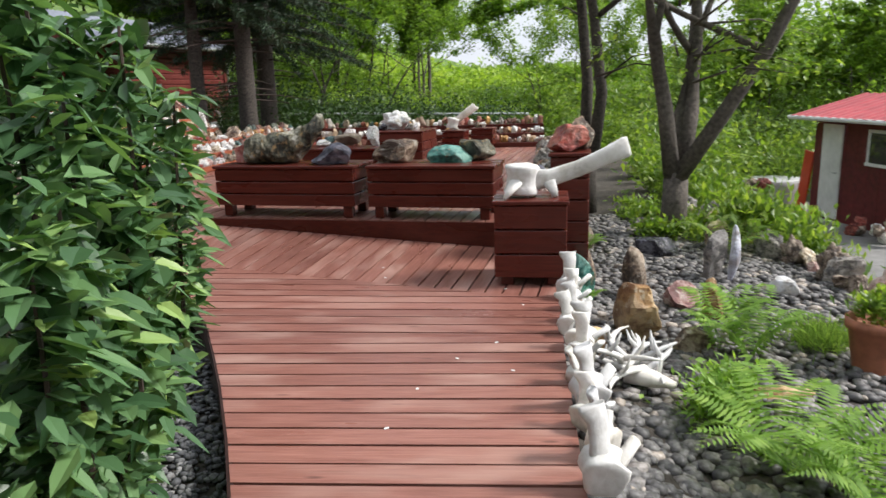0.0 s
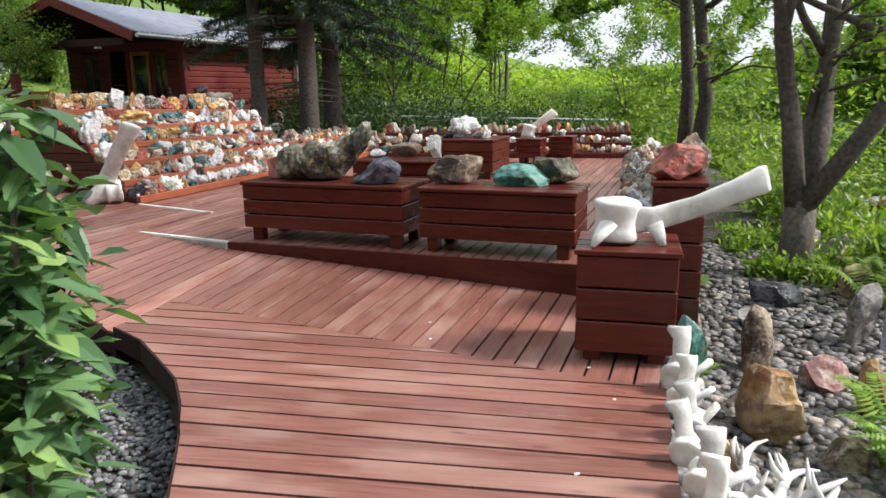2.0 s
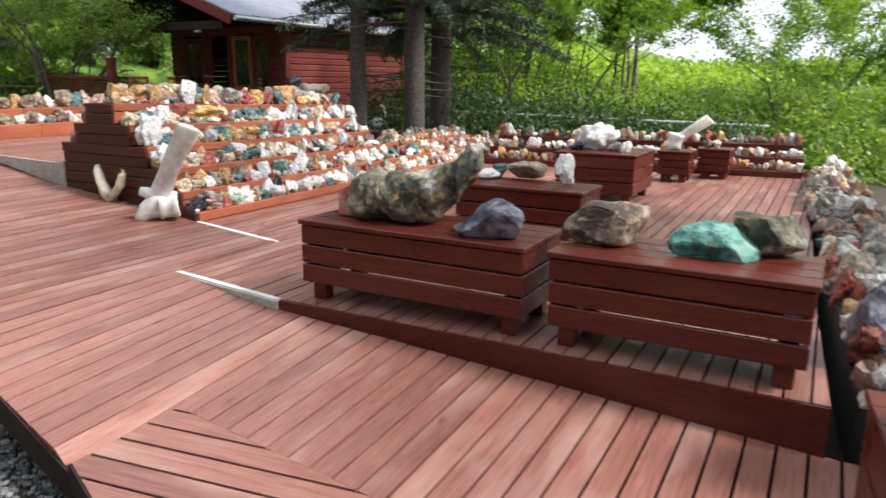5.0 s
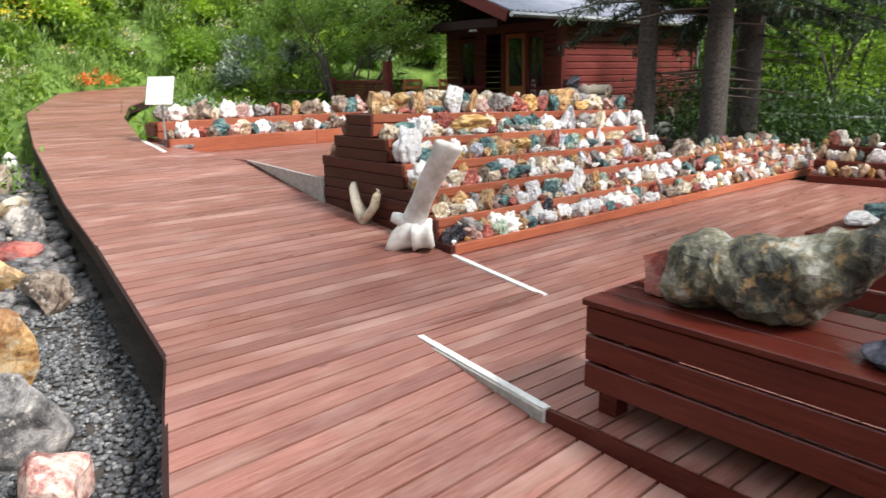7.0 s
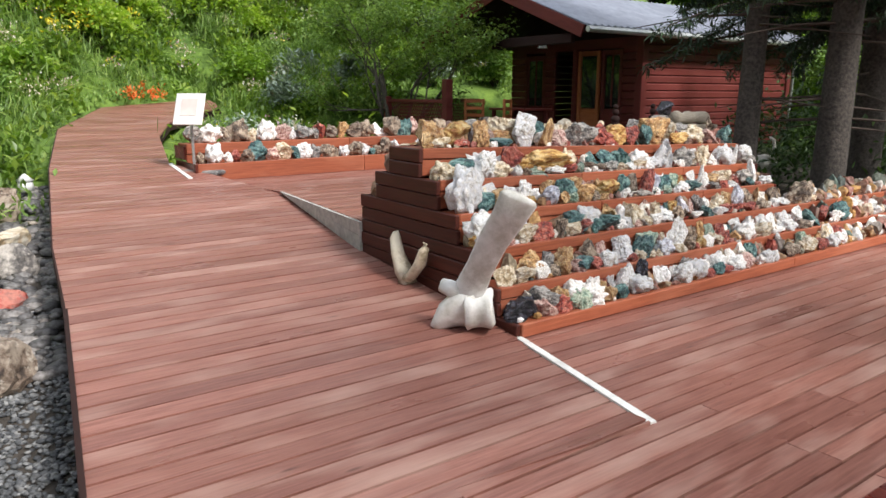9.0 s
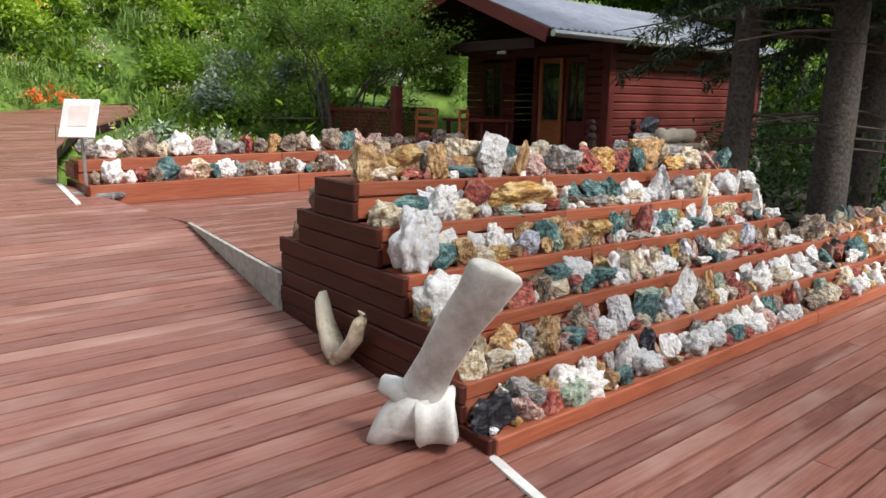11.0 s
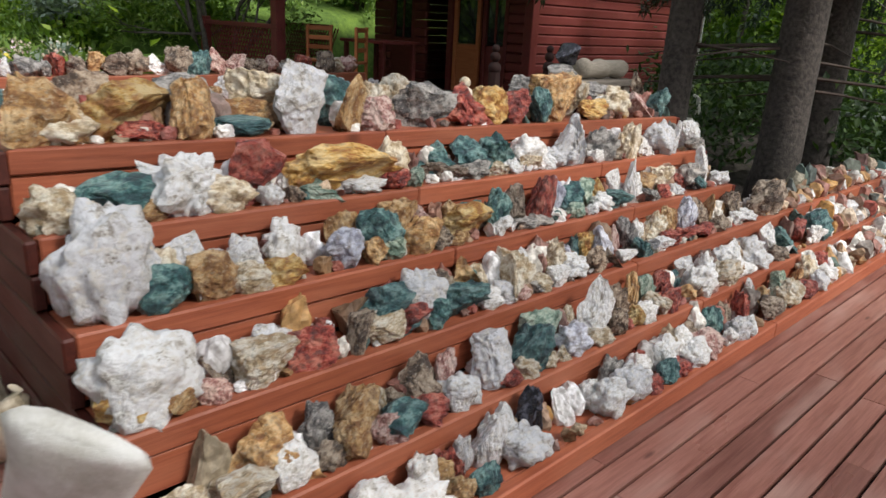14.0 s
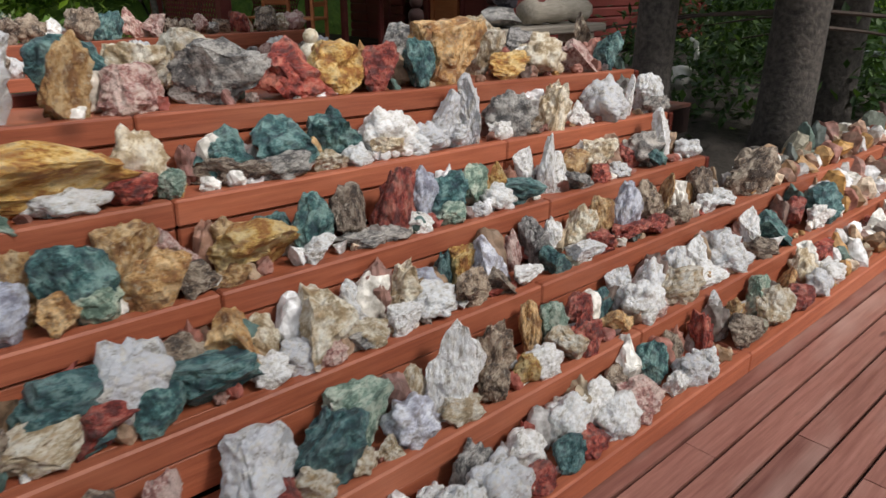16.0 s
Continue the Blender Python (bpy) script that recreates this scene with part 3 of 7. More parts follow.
terrace = empty("display_terrace", Matrix.Identity(4), "stepped red-stained wooden terrace covered with mineral stones", "display stand")
for k, (w, z) in enumerate(TIERS):
    drop = DROP * k
    L = LENGTH[k]
    cuts = [0.0, L * 0.36, L * 0.7, L]
    h = 0.075 if k else 0.085
    nextw = TIERS[k + 1][0] if k < 5 else w + 0.41
    for a, b in zip(cuts, cuts[1:]):
        tier_board("edge_board", terrace, a, b - 0.003, w, z, 0.045, h, drop)
        tier_board("riser_board", terrace, a + 0.002, b - 0.004, w + 0.012, z - h - 0.004, 0.03, (0.202 if k else 0.1) - h - 0.012, drop)
        tier_board("tread_board", terrace, a + 0.001, b - 0.003, w + 0.047, z - 0.008, nextw - w - 0.03, 0.03, drop)
# stepped end wall of stacked boards, facing the ramp; its shade is in the stain colour
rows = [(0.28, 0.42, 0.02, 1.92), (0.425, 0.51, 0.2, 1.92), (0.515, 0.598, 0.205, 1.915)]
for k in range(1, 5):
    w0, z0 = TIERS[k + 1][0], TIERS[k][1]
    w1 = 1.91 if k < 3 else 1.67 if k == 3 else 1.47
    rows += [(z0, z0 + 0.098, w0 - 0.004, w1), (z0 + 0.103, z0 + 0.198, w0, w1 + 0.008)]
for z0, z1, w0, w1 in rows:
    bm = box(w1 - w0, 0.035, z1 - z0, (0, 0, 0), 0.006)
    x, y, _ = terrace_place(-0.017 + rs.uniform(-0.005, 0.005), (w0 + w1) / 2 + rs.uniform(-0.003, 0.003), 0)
    part("end_board", bm, SHADED_STAIN, terrace, "", pose(x, y, (z0 + z1) / 2, 0, 0, TURN_U + 90))
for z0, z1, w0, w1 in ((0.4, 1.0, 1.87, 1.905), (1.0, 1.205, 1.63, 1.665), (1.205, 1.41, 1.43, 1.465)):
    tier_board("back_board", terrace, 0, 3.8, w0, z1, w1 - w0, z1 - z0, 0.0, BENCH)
for w0, w1, z in ((1.47, 1.66, 1.195), (1.67, 1.9, 0.99)):
    tier_board("back_tread", terrace, 0, 3.8, w0, z, w1 - w0, 0.03, 0.0, TIER)

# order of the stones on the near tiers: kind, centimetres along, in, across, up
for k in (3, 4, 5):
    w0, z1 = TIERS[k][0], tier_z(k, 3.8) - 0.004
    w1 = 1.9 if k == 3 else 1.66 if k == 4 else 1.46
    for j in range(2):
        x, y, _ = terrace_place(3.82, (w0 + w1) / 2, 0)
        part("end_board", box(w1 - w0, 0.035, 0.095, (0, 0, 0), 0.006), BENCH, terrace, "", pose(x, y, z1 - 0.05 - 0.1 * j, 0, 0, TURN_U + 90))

TIER_STONES = {
    5: """Ob,5,12,23,19 C,16,10,18,11 B,30,27,16,19 R,40,8,13,6 Y,40,16,30,18 Ow,59,8,14,19 G,65,27,19,19 T,76,10,18,7 O,80,16,17,12 C,93,27,17,21 Ws,101,10,18,25 Ow,122,7,11,21 T,129,27,16,19 P,141,9,16,13 C,148,27,14,17 C,164,27,19,20 C,167,27,17,18 Gb,170,12,21,18 Rb,191,11,20,18 Yw,209,10,18,17 R,228,8,14,16 Tw,246,8,13,17 G,259,27,21,21 Ob,267,13,26,23 C,299,27,16,23 Y,299,10,18,11 C,322,11,19,17 G,325,27,19,18 P,350,10,17,14 T,370,9,14,17 B,412,27,13,24""",
    4: """Cc,-3,7,14,13 C,8,7,13,11 O,17,6,9,5 T,24,11,21,13 O,32,7,12,7 W,46,10,23,18 W,48,6,10,8 C,57,8,16,11 R,69,13,17,20 W,73,5,7,7 B,81,4,6,6 E,92,8,14,7 Yb,107,10,36,18 Wc,113,8,16,7 R,128,6,11,8 C,133,14,14,18 E,138,4,6,8 Tb,157,13,15,15 B,158,9,16,8 G,173,9,17,9 Tb,176,12,19,16 C,190,6,11,7 T,198,14,15,17 Wc,199,6,9,7 C,211,6,9,8 Wc,216,11,20,16 W,224,7,12,8 W,232,7,12,10 Ws,240,10,11,19 W,244,6,11,8 Ws,256,10,12,23 W,268,6,9,7 Gc,277,10,17,17 B,283,7,12,6 C,302,7,13,18 W,316,6,9,10 Wc,338,10,21,18 Ws,358,10,6,17 W,374,10,12,17 G,378,6,11,8""",
    3: """Wc,3,11,23,29 C,26,14,14,17 T,27,7,14,13 Ws,38,15,12,17 Ow,40,7,13,14 C,50,7,12,9 W,54,15,11,14 Y,67,9,18,8 W,71,15,12,17 L,89,7,12,13 O,95,16,10,16 O,101,5,8,9 Tw,106,10,14,17 E,109,6,10,11 O,120,15,12,17 Ob,122,8,15,13 P,132,15,12,15 B,133,6,10,8 O,142,5,8,6 O,146,15,12,15 Yb,153,10,20,15 T,159,15,11,13 W,170,6,10,8 Tw,171,10,11,17 B,184,10,9,17 G,185,7,12,5 G,197,6,11,5 Rb,200,10,11,20 W,207,6,9,7 L,216,15,10,17 E,221,5,9,7 Tw,227,13,15,14 W,233,5,8,5 Ew,240,15,11,15 W,244,6,10,9 Y,253,15,11,13 T,256,8,15,9 Ws,270,16,8,16 Ws,275,10,7,21 Ws,281,10,9,14 G,290,6,11,7 O,294,14,15,13 R,306,6,9,7 C,311,14,15,15 W,318,6,10,6 R,334,15,11,10 T,344,6,10,8 G,345,13,16,14 Ws,356,10,11,22 W,382,7,12,8""",
    2: """Y,4,7,12,11 Wc,7,10,23,23 O,18,5,8,8 P,27,5,8,7 B,34,15,11,9 C,46,8,15,11 W,51,14,15,12 O,60,15,11,9 Rb,60,7,13,12 R,71,17,7,9 B,78,5,7,13 Cw,89,8,16,10 Tb,95,12,19,16 Rb,102,7,13,11 Wc,109,12,18,18 T,112,6,11,12 B,122,15,12,15 Tb,125,9,18,12 O,137,13,16,17 Wc,140,6,9,8 C,143,16,8,13 W,149,7,11,9 P,155,6,10,7 Cb,159,12,18,17 G,168,7,12,6 C,171,6,10,8 Ws,174,17,7,14 Ws,180,17,5,14 W,183,5,8,8 C,189,15,10,9 C,192,15,12,15 W,197,8,14,10 L,199,16,9,12 T,209,17,7,14 Bb,210,6,10,12 Y,216,16,8,14 B,224,6,11,9 Ls,224,10,11,17 W,235,6,10,6 P,240,17,7,14 G,251,15,11,16 T,251,6,9,9 W,262,17,7,14 W,267,7,13,7 C,276,15,11,16 R,280,7,11,9 Ow,290,15,10,17 R,297,8,14,8 L,298,10,11,21 R,314,6,10,8 B,322,15,12,17 B,332,6,10,9 Ow,336,16,9,17 W,356,6,11,8 B,365,15,12,16 W,372,8,14,7 Bb,404,10,23,20 W,406,5,7,6""",
    1: """C,8,6,11,12 C,23,8,16,9 Ob,35,12,19,17 Wl,40,7,11,11 B,51,5,8,8 G,54,16,9,14 O,60,6,11,11 Ob,65,14,13,16 P,72,6,9,9 C,79,17,5,10 Tw,79,8,16,10 B,91,14,15,18 Rb,91,8,14,8 W,104,7,12,11 P,106,16,8,15 Rb,128,6,10,8 Ww,129,13,17,17 C,138,6,10,8 T,144,10,15,16 C,151,5,7,7 E,157,14,14,16 C,159,5,6,6 L,168,7,12,12 C,175,17,7,14 C,185,7,12,8 Ws,187,10,13,25 B,198,5,8,11 B,208,14,13,16 Y,212,5,8,9 W,220,6,11,10 Ow,227,17,6,18 E,236,16,9,15 C,237,8,14,9 Rb,243,6,11,11 R,249,15,10,14 O,260,7,12,9 T,265,17,7,11 Wc,275,7,13,13 Ws,276,16,10,16 P,282,5,8,6 Wc,293,15,12,16 C,301,9,18,11 Wc,309,15,12,16 Wc,325,9,17,8 Ws,328,15,10,16 Wc,343,13,15,17 W,345,8,15,11 B,370,7,13,8 Ws,374,15,11,18 T,391,10,17,14 R,419,15,12,15 W,429,7,12,11 T,444,10,21,17""",
    0: """K,4,11,22,13 P,26,7,13,11 Gb,27,13,17,16 Rb,38,7,13,11 O,41,14,14,14 E,53,7,13,13 Wc,56,12,18,18 Wc,70,9,17,14 W,78,15,10,15 O,80,15,11,12 O,83,6,9,10 R,92,17,7,12 T,94,6,10,10 W,96,17,6,13 W,107,16,10,17 O,110,16,10,12 Ws,116,16,8,19 Wc,118,8,16,11 Kw,127,16,9,20 Wc,164,16,9,11 Wc,167,8,14,14 G,180,16,10,14 Wc,182,7,14,14 R,196,6,10,6 Wc,199,15,12,12 T,209,6,10,9 Wc,217,14,13,15 R,219,7,12,6 Wc,230,15,11,15 W,231,6,9,7 Wl,235,8,14,11 B,246,16,10,12 Pb,247,8,15,11 T,262,15,10,16 W,266,5,7,8 Wc,276,6,11,11 B,277,16,9,15 W,286,6,11,9 R,298,16,9,15 Ws,313,17,7,18 Bw,317,8,14,11 O,325,16,9,12 C,343,8,15,14 Ew,345,15,10,16 R,365,7,13,10 O,368,15,10,13 Wc,384,6,11,11 C,389,15,12,16 W,399,7,12,11 R,406,15,11,15""",
}

SHAPE_KEY = {"b": "block", "c": "cluster", "w": "wedge", "s": "spire", "l": "lump"}
for k, text in TIER_STONES.items():
    for item in text.split():
        key, v, win_, across_, up_ = item.split(",")
        v, win_, across_, up_ = int(v) / 100, int(win_) / 100, int(across_) / 100, int(up_) / 100
        v = min(max(v, across_ * 0.5), LENGTH[k] - across_ * 0.4)
        x, y, _ = terrace_place(v, TIERS[k][0] + win_, 0)
        put_stone(key[0], x, y, tier_z(k, v) - 0.012, across_ * 1.36, min(across_ * 1.05, 0.21), up_ * 1.14, TURN_U + rs.uniform(-22, 22) + rs.choice((0, 180)), shape=SHAPE_KEY.get(key[1:]))
far, near_small = [], []
fr = random.Random(9)
START = [4.1, 4.5, 4.1, 3.8, 3.8, 3.8]
for k in range(6):
    # low stones that fill in behind the large ones, and crowd the far ends
    for v in np.arange(0.05, LENGTH[k] - 0.04, 0.075):
        thick = v > START[k]
        if not thick and fr.random() < 0.3 + 0.12 * (k == 5):
            continue
        for dw in (0.06, 0.13, 0.19) if thick else (0.05, 0.165):
            q = fr.uniform(0.065, 0.13) if thick else fr.uniform(0.03, 0.065) if dw < 0.1 else fr.uniform(0.06, 0.12)
            x, y, z = terrace_place(v + fr.uniform(-0.03, 0.03), TIERS[k][0] + dw + 0.01, tier_z(k, v) - 0.01)
            up_ = q * fr.uniform(0.7, 1.6) * (1.1 if dw > 0.1 else 0.8)
            (far if thick else near_small).append((x, y, z, q * 1.15, q * 0.9, up_))
for w0, z0 in ((1.56, 1.193), (1.78, 0.988)):
    for v in np.arange(0.06, 3.72, 0.13):
        q = fr.uniform(0.09, 0.17)
        x, y, z = terrace_place(v, w0, z0)
        far.append((x, y, z, q, q * 0.9, q))
rubble("small_minerals", near_small, MIXED, "small broken minerals filling in behind the larger stones", "stones", 4, (NEAR_V, NEAR_F))
# the far terrace closes the platform
FAR_Y = 13.55
far_terrace = empty("low_display_terrace", Matrix.Identity(4), "low red-stained wooden tiers of stones closing the platform", "display stand")
for k in range(3):
    y0, z0 = FAR_Y + 0.25 * k, P1 + 0.09 + 0.17 * k
    for a, b in ((-2.95, -0.6), (-0.597, 1.75)):
        part("edge_board", box(b - a, 0.24, 0.09, ((a + b) / 2, y0 + 0.12, z0 - 0.045), 0.006), BENCH, far_terrace)
        part("riser_board", box(b - a, 0.03, 0.09, ((a + b) / 2, y0 + 0.03, z0 - 0.135), 0.004), BENCH, far_terrace)
    for x in np.arange(-2.9, 1.7, 0.09):
        q = fr.uniform(0.09, 0.17)
        far.append((x, y0 + fr.uniform(0.06, 0.2), z0 - 0.01, q, q * 0.8, q * fr.uniform(0.7, 1.4)))
rubble("small_minerals", far, MIXED, "small mixed mineral stones crowded on the tiers", "stones", 3)

# ---------------------------------------------------------------- decks
def lay_boards(parent, poly, pitch, ux, uy, z_of, start, stop, gap=0.006, thick=0.028, material=DECK, cut=None):
    """Boards that run along (ux, uy), clipped to the outline poly."""
    nxx, nyy = uy, -ux
    ang = math.degrees(math.atan2(uy, ux))
    s = start
    while s < stop:
        strip = clip(clip(poly, nxx, nyy, s + pitch - gap), -nxx, -nyy, -s)
        s += pitch
        if len(strip) < 3:
            continue
        t0 = min(ux * x + uy * y for x, y in strip)
        t1 = max(ux * x + uy * y for x, y in strip)
        ends = [t0]
        if cut and t1 - t0 > cut:
            t = t0 + rs.uniform(0.35, 1.0) * cut
            while t < t1 - 0.6:
                ends.append(t)
                t += cut
        ends.append(t1)
        for a, b in zip(ends, ends[1:]):
            piece = clip(clip(strip, ux, uy, b - 0.0015), -ux, -uy, -a - 0.0015)
            if len(piece) < 3:
                continue
            cx, cy = sum(p[0] for p in piece) / len(piece), sum(p[1] for p in piece) / len(piece)
            m = pose(cx, cy, z_of(cx, cy), 0, 0, ang)
            lift = rs.uniform(-0.0015, 0.0015)
            part("plank", prism(piece, lambda x, y: z_of(x, y) + lift, thick, m.inverted()), material, parent, "", m)


def platform_block(name, poly, z_of, thick, label):
    """The dark framework under the boards, in bays of 0.6 m that follow the slope; its near-black puts the shade of the
    gaps into colour.
    """
    bm = bmesh.new()
    bay = bpy.data.meshes.new("bay")
    xs, ys = [p[0] for p in poly], [p[1] for p in poly]
    for x in np.arange(min(xs), max(xs), 0.6):
        column = clip(clip(poly, 1, 0, x + 0.6), -1, 0, -x)
        for y in np.arange(min(ys), max(ys), 0.6):
            cell = clip(clip(column, 0, 1, y + 0.6), 0, -1, -y) if len(column) > 2 else []
            if len(cell) > 2:
                piece = prism(cell, z_of, thick)
                piece.to_mesh(bay)
                piece.free()
                bm.from_mesh(bay)
    bpy.data.meshes.remove(bay)
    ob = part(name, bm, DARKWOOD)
    return tagged(ob, label, "deck", "", "structure")


deck_poly = [(1.12, -4.0), (1.11, 1.6), (1.16, 3.0), (1.22, 4.0), SEAM_A, (-2.05, 4.36), (-1.75, 4.18), (-1.47, 3.92), (-1.24, 3.7), (-1.06, 3.44), (-0.93, 3.2), (-0.81, 2.96), (-0.6, 2.52), (-0.36, 1.98), (-0.18, 1.54), (-0.05, 0.4), (0.0, -4.0)]
floor_entry = platform_block("deck_entry", deck_poly, lambda x, y: deck_z(x, y) - 0.045, 0.1, "red-stained wooden entry deck with crosswise boards")
# ramp, from the box by the rock garden up to the flower bank
ramp_poly = [SEAM_B, (1.235, 5.5), (0.8, edge_y(0.8)), (-2.13, edge_y(-2.13)), (-3.25, 6.38), (-3.0, 7.38), (-4.26, 7.88), terrace_place(-0.02, 1.93, 0)[:2], (-8.02, 8.66), (-9.5, 8.5), (-10.1, 8.39), (-12.1, 9.15), (-13.4, 9.9), (-15.2, 11.8), (-16.6, 12.2), (-15.6, 9.6), (-13.2, 8.1), (-10.35, 7.12), (-7.4, 6.25), (-6.2, 5.95), (-3.95, 5.3), (-3.37, 4.97), (-2.8, 4.65), (-2.05, 4.36), SEAM_A]
floor_ramp = platform_block("deck_ramp", ramp_poly, lambda x, y: ramp_z(x, y) - 0.045, 0.1, "long red-stained wooden ramp of narrow boards")
p1_poly = [(-2.13, edge_y(-2.13)), (0.86, edge_y(0.86)), (1.05, 7.5), (1.25, 9.0), (1.72, 13.6), terrace_place(5.85, 0.05, 0)[:2], terrace_place(0.0, 0.05, 0)[:2], (-4.26, 7.88), (-3.0, 7.38), (-3.25, 6.38)]
floor_platform = platform_block("deck_platform", p1_poly, lambda x, y: P1 - 0.031, 0.2, "level red-stained wooden platform with display boxes")
c1 = terrace_place(0.0, 1.95, 0)[:2]
c2 = terrace_place(6.0, 1.95, 0)[:2]
p2_poly = [c1, (-8.02, 8.66), (-9.45, 8.5), (-8.55, 14.0), c2]
floor_upper = platform_block("deck_upper", p2_poly, lambda x, y: P2 - 0.031, 0.2, "upper red-stained wooden platform behind the terrace")

# step face, white painted edges and grey wedge boards
fascia = tagged(part("step_fascia", prism([(-2.13, edge_y(-2.13) - 0.018), (0.86, edge_y(0.86) - 0.018), (0.86, edge_y(0.86) - 0.002), (-2.13, edge_y(-2.13) - 0.002)], lambda x, y: P1 - 0.004, 0.26), BENCH), "dark red board facing the platform step", "trim", "", "structure")


def strip_along(name, a, b, z0, z1, wide, thick, material, label, drop=None):
    """A thin lath from a to b; drop gives its depth at both ends."""
    dx, dy = b[0] - a[0], b[1] - a[1]
    L = math.hypot(dx, dy)
    px, py = -dy / L * wide / 2, dx / L * wide / 2
    bm = bmesh.new()
    d0, d1 = drop or (thick, thick)
    q = []
    for (x, y), z, d in ((a, z0, d0), (b, z1, d1)):
        q.append([bm.verts.new((x + sx * px, y + sx * py, zz)) for sx, zz in ((1, z), (-1, z), (-1, z - d), (1, z - d))])
    for i in range(4):
        bm.faces.new((q[0][i], q[0][(i + 1) % 4], q[1][(i + 1) % 4], q[1][i]))
    bm.faces.new(q[0][::-1])
    bm.faces.new(q[1])
    bmesh.ops.recalc_face_normals(bm, faces=bm.faces)
    return tagged(part(name, bm, material), label, "trim", "", "structure")


strip_along("painted_strip", (-4.25, 7.89), (-3.0, 7.4), P1 + 0.014, P1 + 0.01, 0.045, 0.014, STRIP, "white painted warning strip on the deck joint")
strip_along("painted_edge", (-3.15, 6.36), (-2.13, edge_y(-2.13) - 0.012), P1 + 0.004, P1 + 0.004, 0.04, 0.012, STRIP, "white painted edge of the platform")
strip_along("wedge_board", (-3.2, 6.35), (-2.135, edge_y(-2.13) - 0.03), P1 - 0.008, P1 - 0.008, 0.02, 0.01, GREYEDGE, "grey wedge board under the platform edge", (0.005, 0.075))
ex, ey, _ = terrace_place(-0.02, 1.91, 0)
strip_along("wedge_board", (-8.0, 8.64), (ex, ey - 0.02), P2 + 0.002, P2 + 0.002, 0.03, 0.01, GREYEDGE, "grey wedge board where ramp and upper platform part", (0.006, 0.11))
strip_along("wedge_board", (-7.9, 8.61), (ex, ey - 0.022), P2 - 0.008, P2 - 0.112, 0.026, 0.01, GREYEDGE, "grey lower wedge board beside the ramp", (0.004, 0.13))
strip_along("painted_strip", (-10.05, 8.38), (-9.15, 8.2), 0.945, 0.86, 0.05, 0.012, STRIP, "white painted warning strip on the deck joint")
# near-black edge boards: the shadow gap below the deck edge is put into colour
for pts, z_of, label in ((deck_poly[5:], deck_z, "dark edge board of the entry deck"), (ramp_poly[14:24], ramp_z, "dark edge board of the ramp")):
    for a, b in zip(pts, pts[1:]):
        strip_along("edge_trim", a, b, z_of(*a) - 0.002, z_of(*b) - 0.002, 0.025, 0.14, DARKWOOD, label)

# ---------------------------------------------------------------- benches and boxes


def bench_box(m, sx, sy, h, boards, leg, name, label, group="display boxes", overhang=0.015, top_along=True):
    """A box of horizontal boards with gaps, a plank top and four short legs."""
    ob = empty(name, m, label, "display box", group)
    bh = (h - leg - 0.03) / boards
    for i in range(boards):
        z = leg + bh * (i + 0.5)
        for sgn in (-1, 1):
            part("side_board", box(sx, 0.026, bh - 0.012, (0, sgn * (sy / 2 - 0.013), z), 0.005), BENCH, ob)
            part("end_board", box(0.026, sy - 0.056, bh - 0.012, (sgn * (sx / 2 - 0.013), 0, z), 0.005), BENCH, ob)
    n = max(3, round(sy / 0.13))
    for i in range(n):
        wide = (sy + 2 * overhang) / n
        part("top_board", box(sx + 2 * overhang, wide - 0.006, 0.03, (0, -sy / 2 - overhang + wide * (i + 0.5), h - 0.015), 0.005), BENCH, ob)
    for a in (-1, 1):
        for b in (-1, 1):
            part("leg", box(0.09, 0.09, leg + 0.1, (a * (sx / 2 - 0.09), b * (sy / 2 - 0.09), (leg + 0.1) / 2), 0.005), BENCH, ob)
    return ob


AT = math.degrees(math.atan2(-0.17, 0.985))


def box_from(ax, ay, sx, sy, z, h, boards, leg, name, label):
    """A box whose front left corner stands at ax, ay."""
    m = pose(ax, ay, z, 0, 0, AT) @ Matrix.Translation((sx / 2, sy / 2, 0))
    return bench_box(m, sx, sy, h, boards, leg, name, label)


BT = 0.84 - P1
box_from(-2.0, 6.12, 1.46, 0.56, P1, BT, 3, 0.11, "display_bench", "long dark red wooden bench box holding large rocks")
box_from(-0.42, 5.85, 1.2, 0.56, P1, BT, 3, 0.11, "display_bench", "dark red wooden bench box holding a green rock")
box_from(-1.62, 7.98, 1.08, 0.5, P1, BT, 3, 0.11, "display_bench", "dark red wooden bench box set back on the platform")
box_from(-1.25, 10.5, 0.9, 0.9, P1, 0.55, 3, 0.1, "display_bench", "large square red wooden box on the platform")
box_from(-0.22, 12.5, 0.42, 0.42, P1, 0.42, 3, 0.1, "display_box", "small red wooden box far along the platform")
box_from(0.3, 13.05, 0.42, 0.4, P1, 0.42, 3, 0.1, "display_box", "small red wooden box far along the platform")
# stepped box by the rock garden
bench_box(pose(1.05, 4.55, 0.1, 0, 0, -4), 0.52, 0.5, 0.63, 3, 0.06, "display_box", "red wooden box carrying a whale vertebra")
bench_box(pose(1.42, 5.4, 0.0, 0, 0, -6), 0.32, 0.42, 0.98, 5, 0.05, "display_box", "tall red wooden box carrying a red rock")
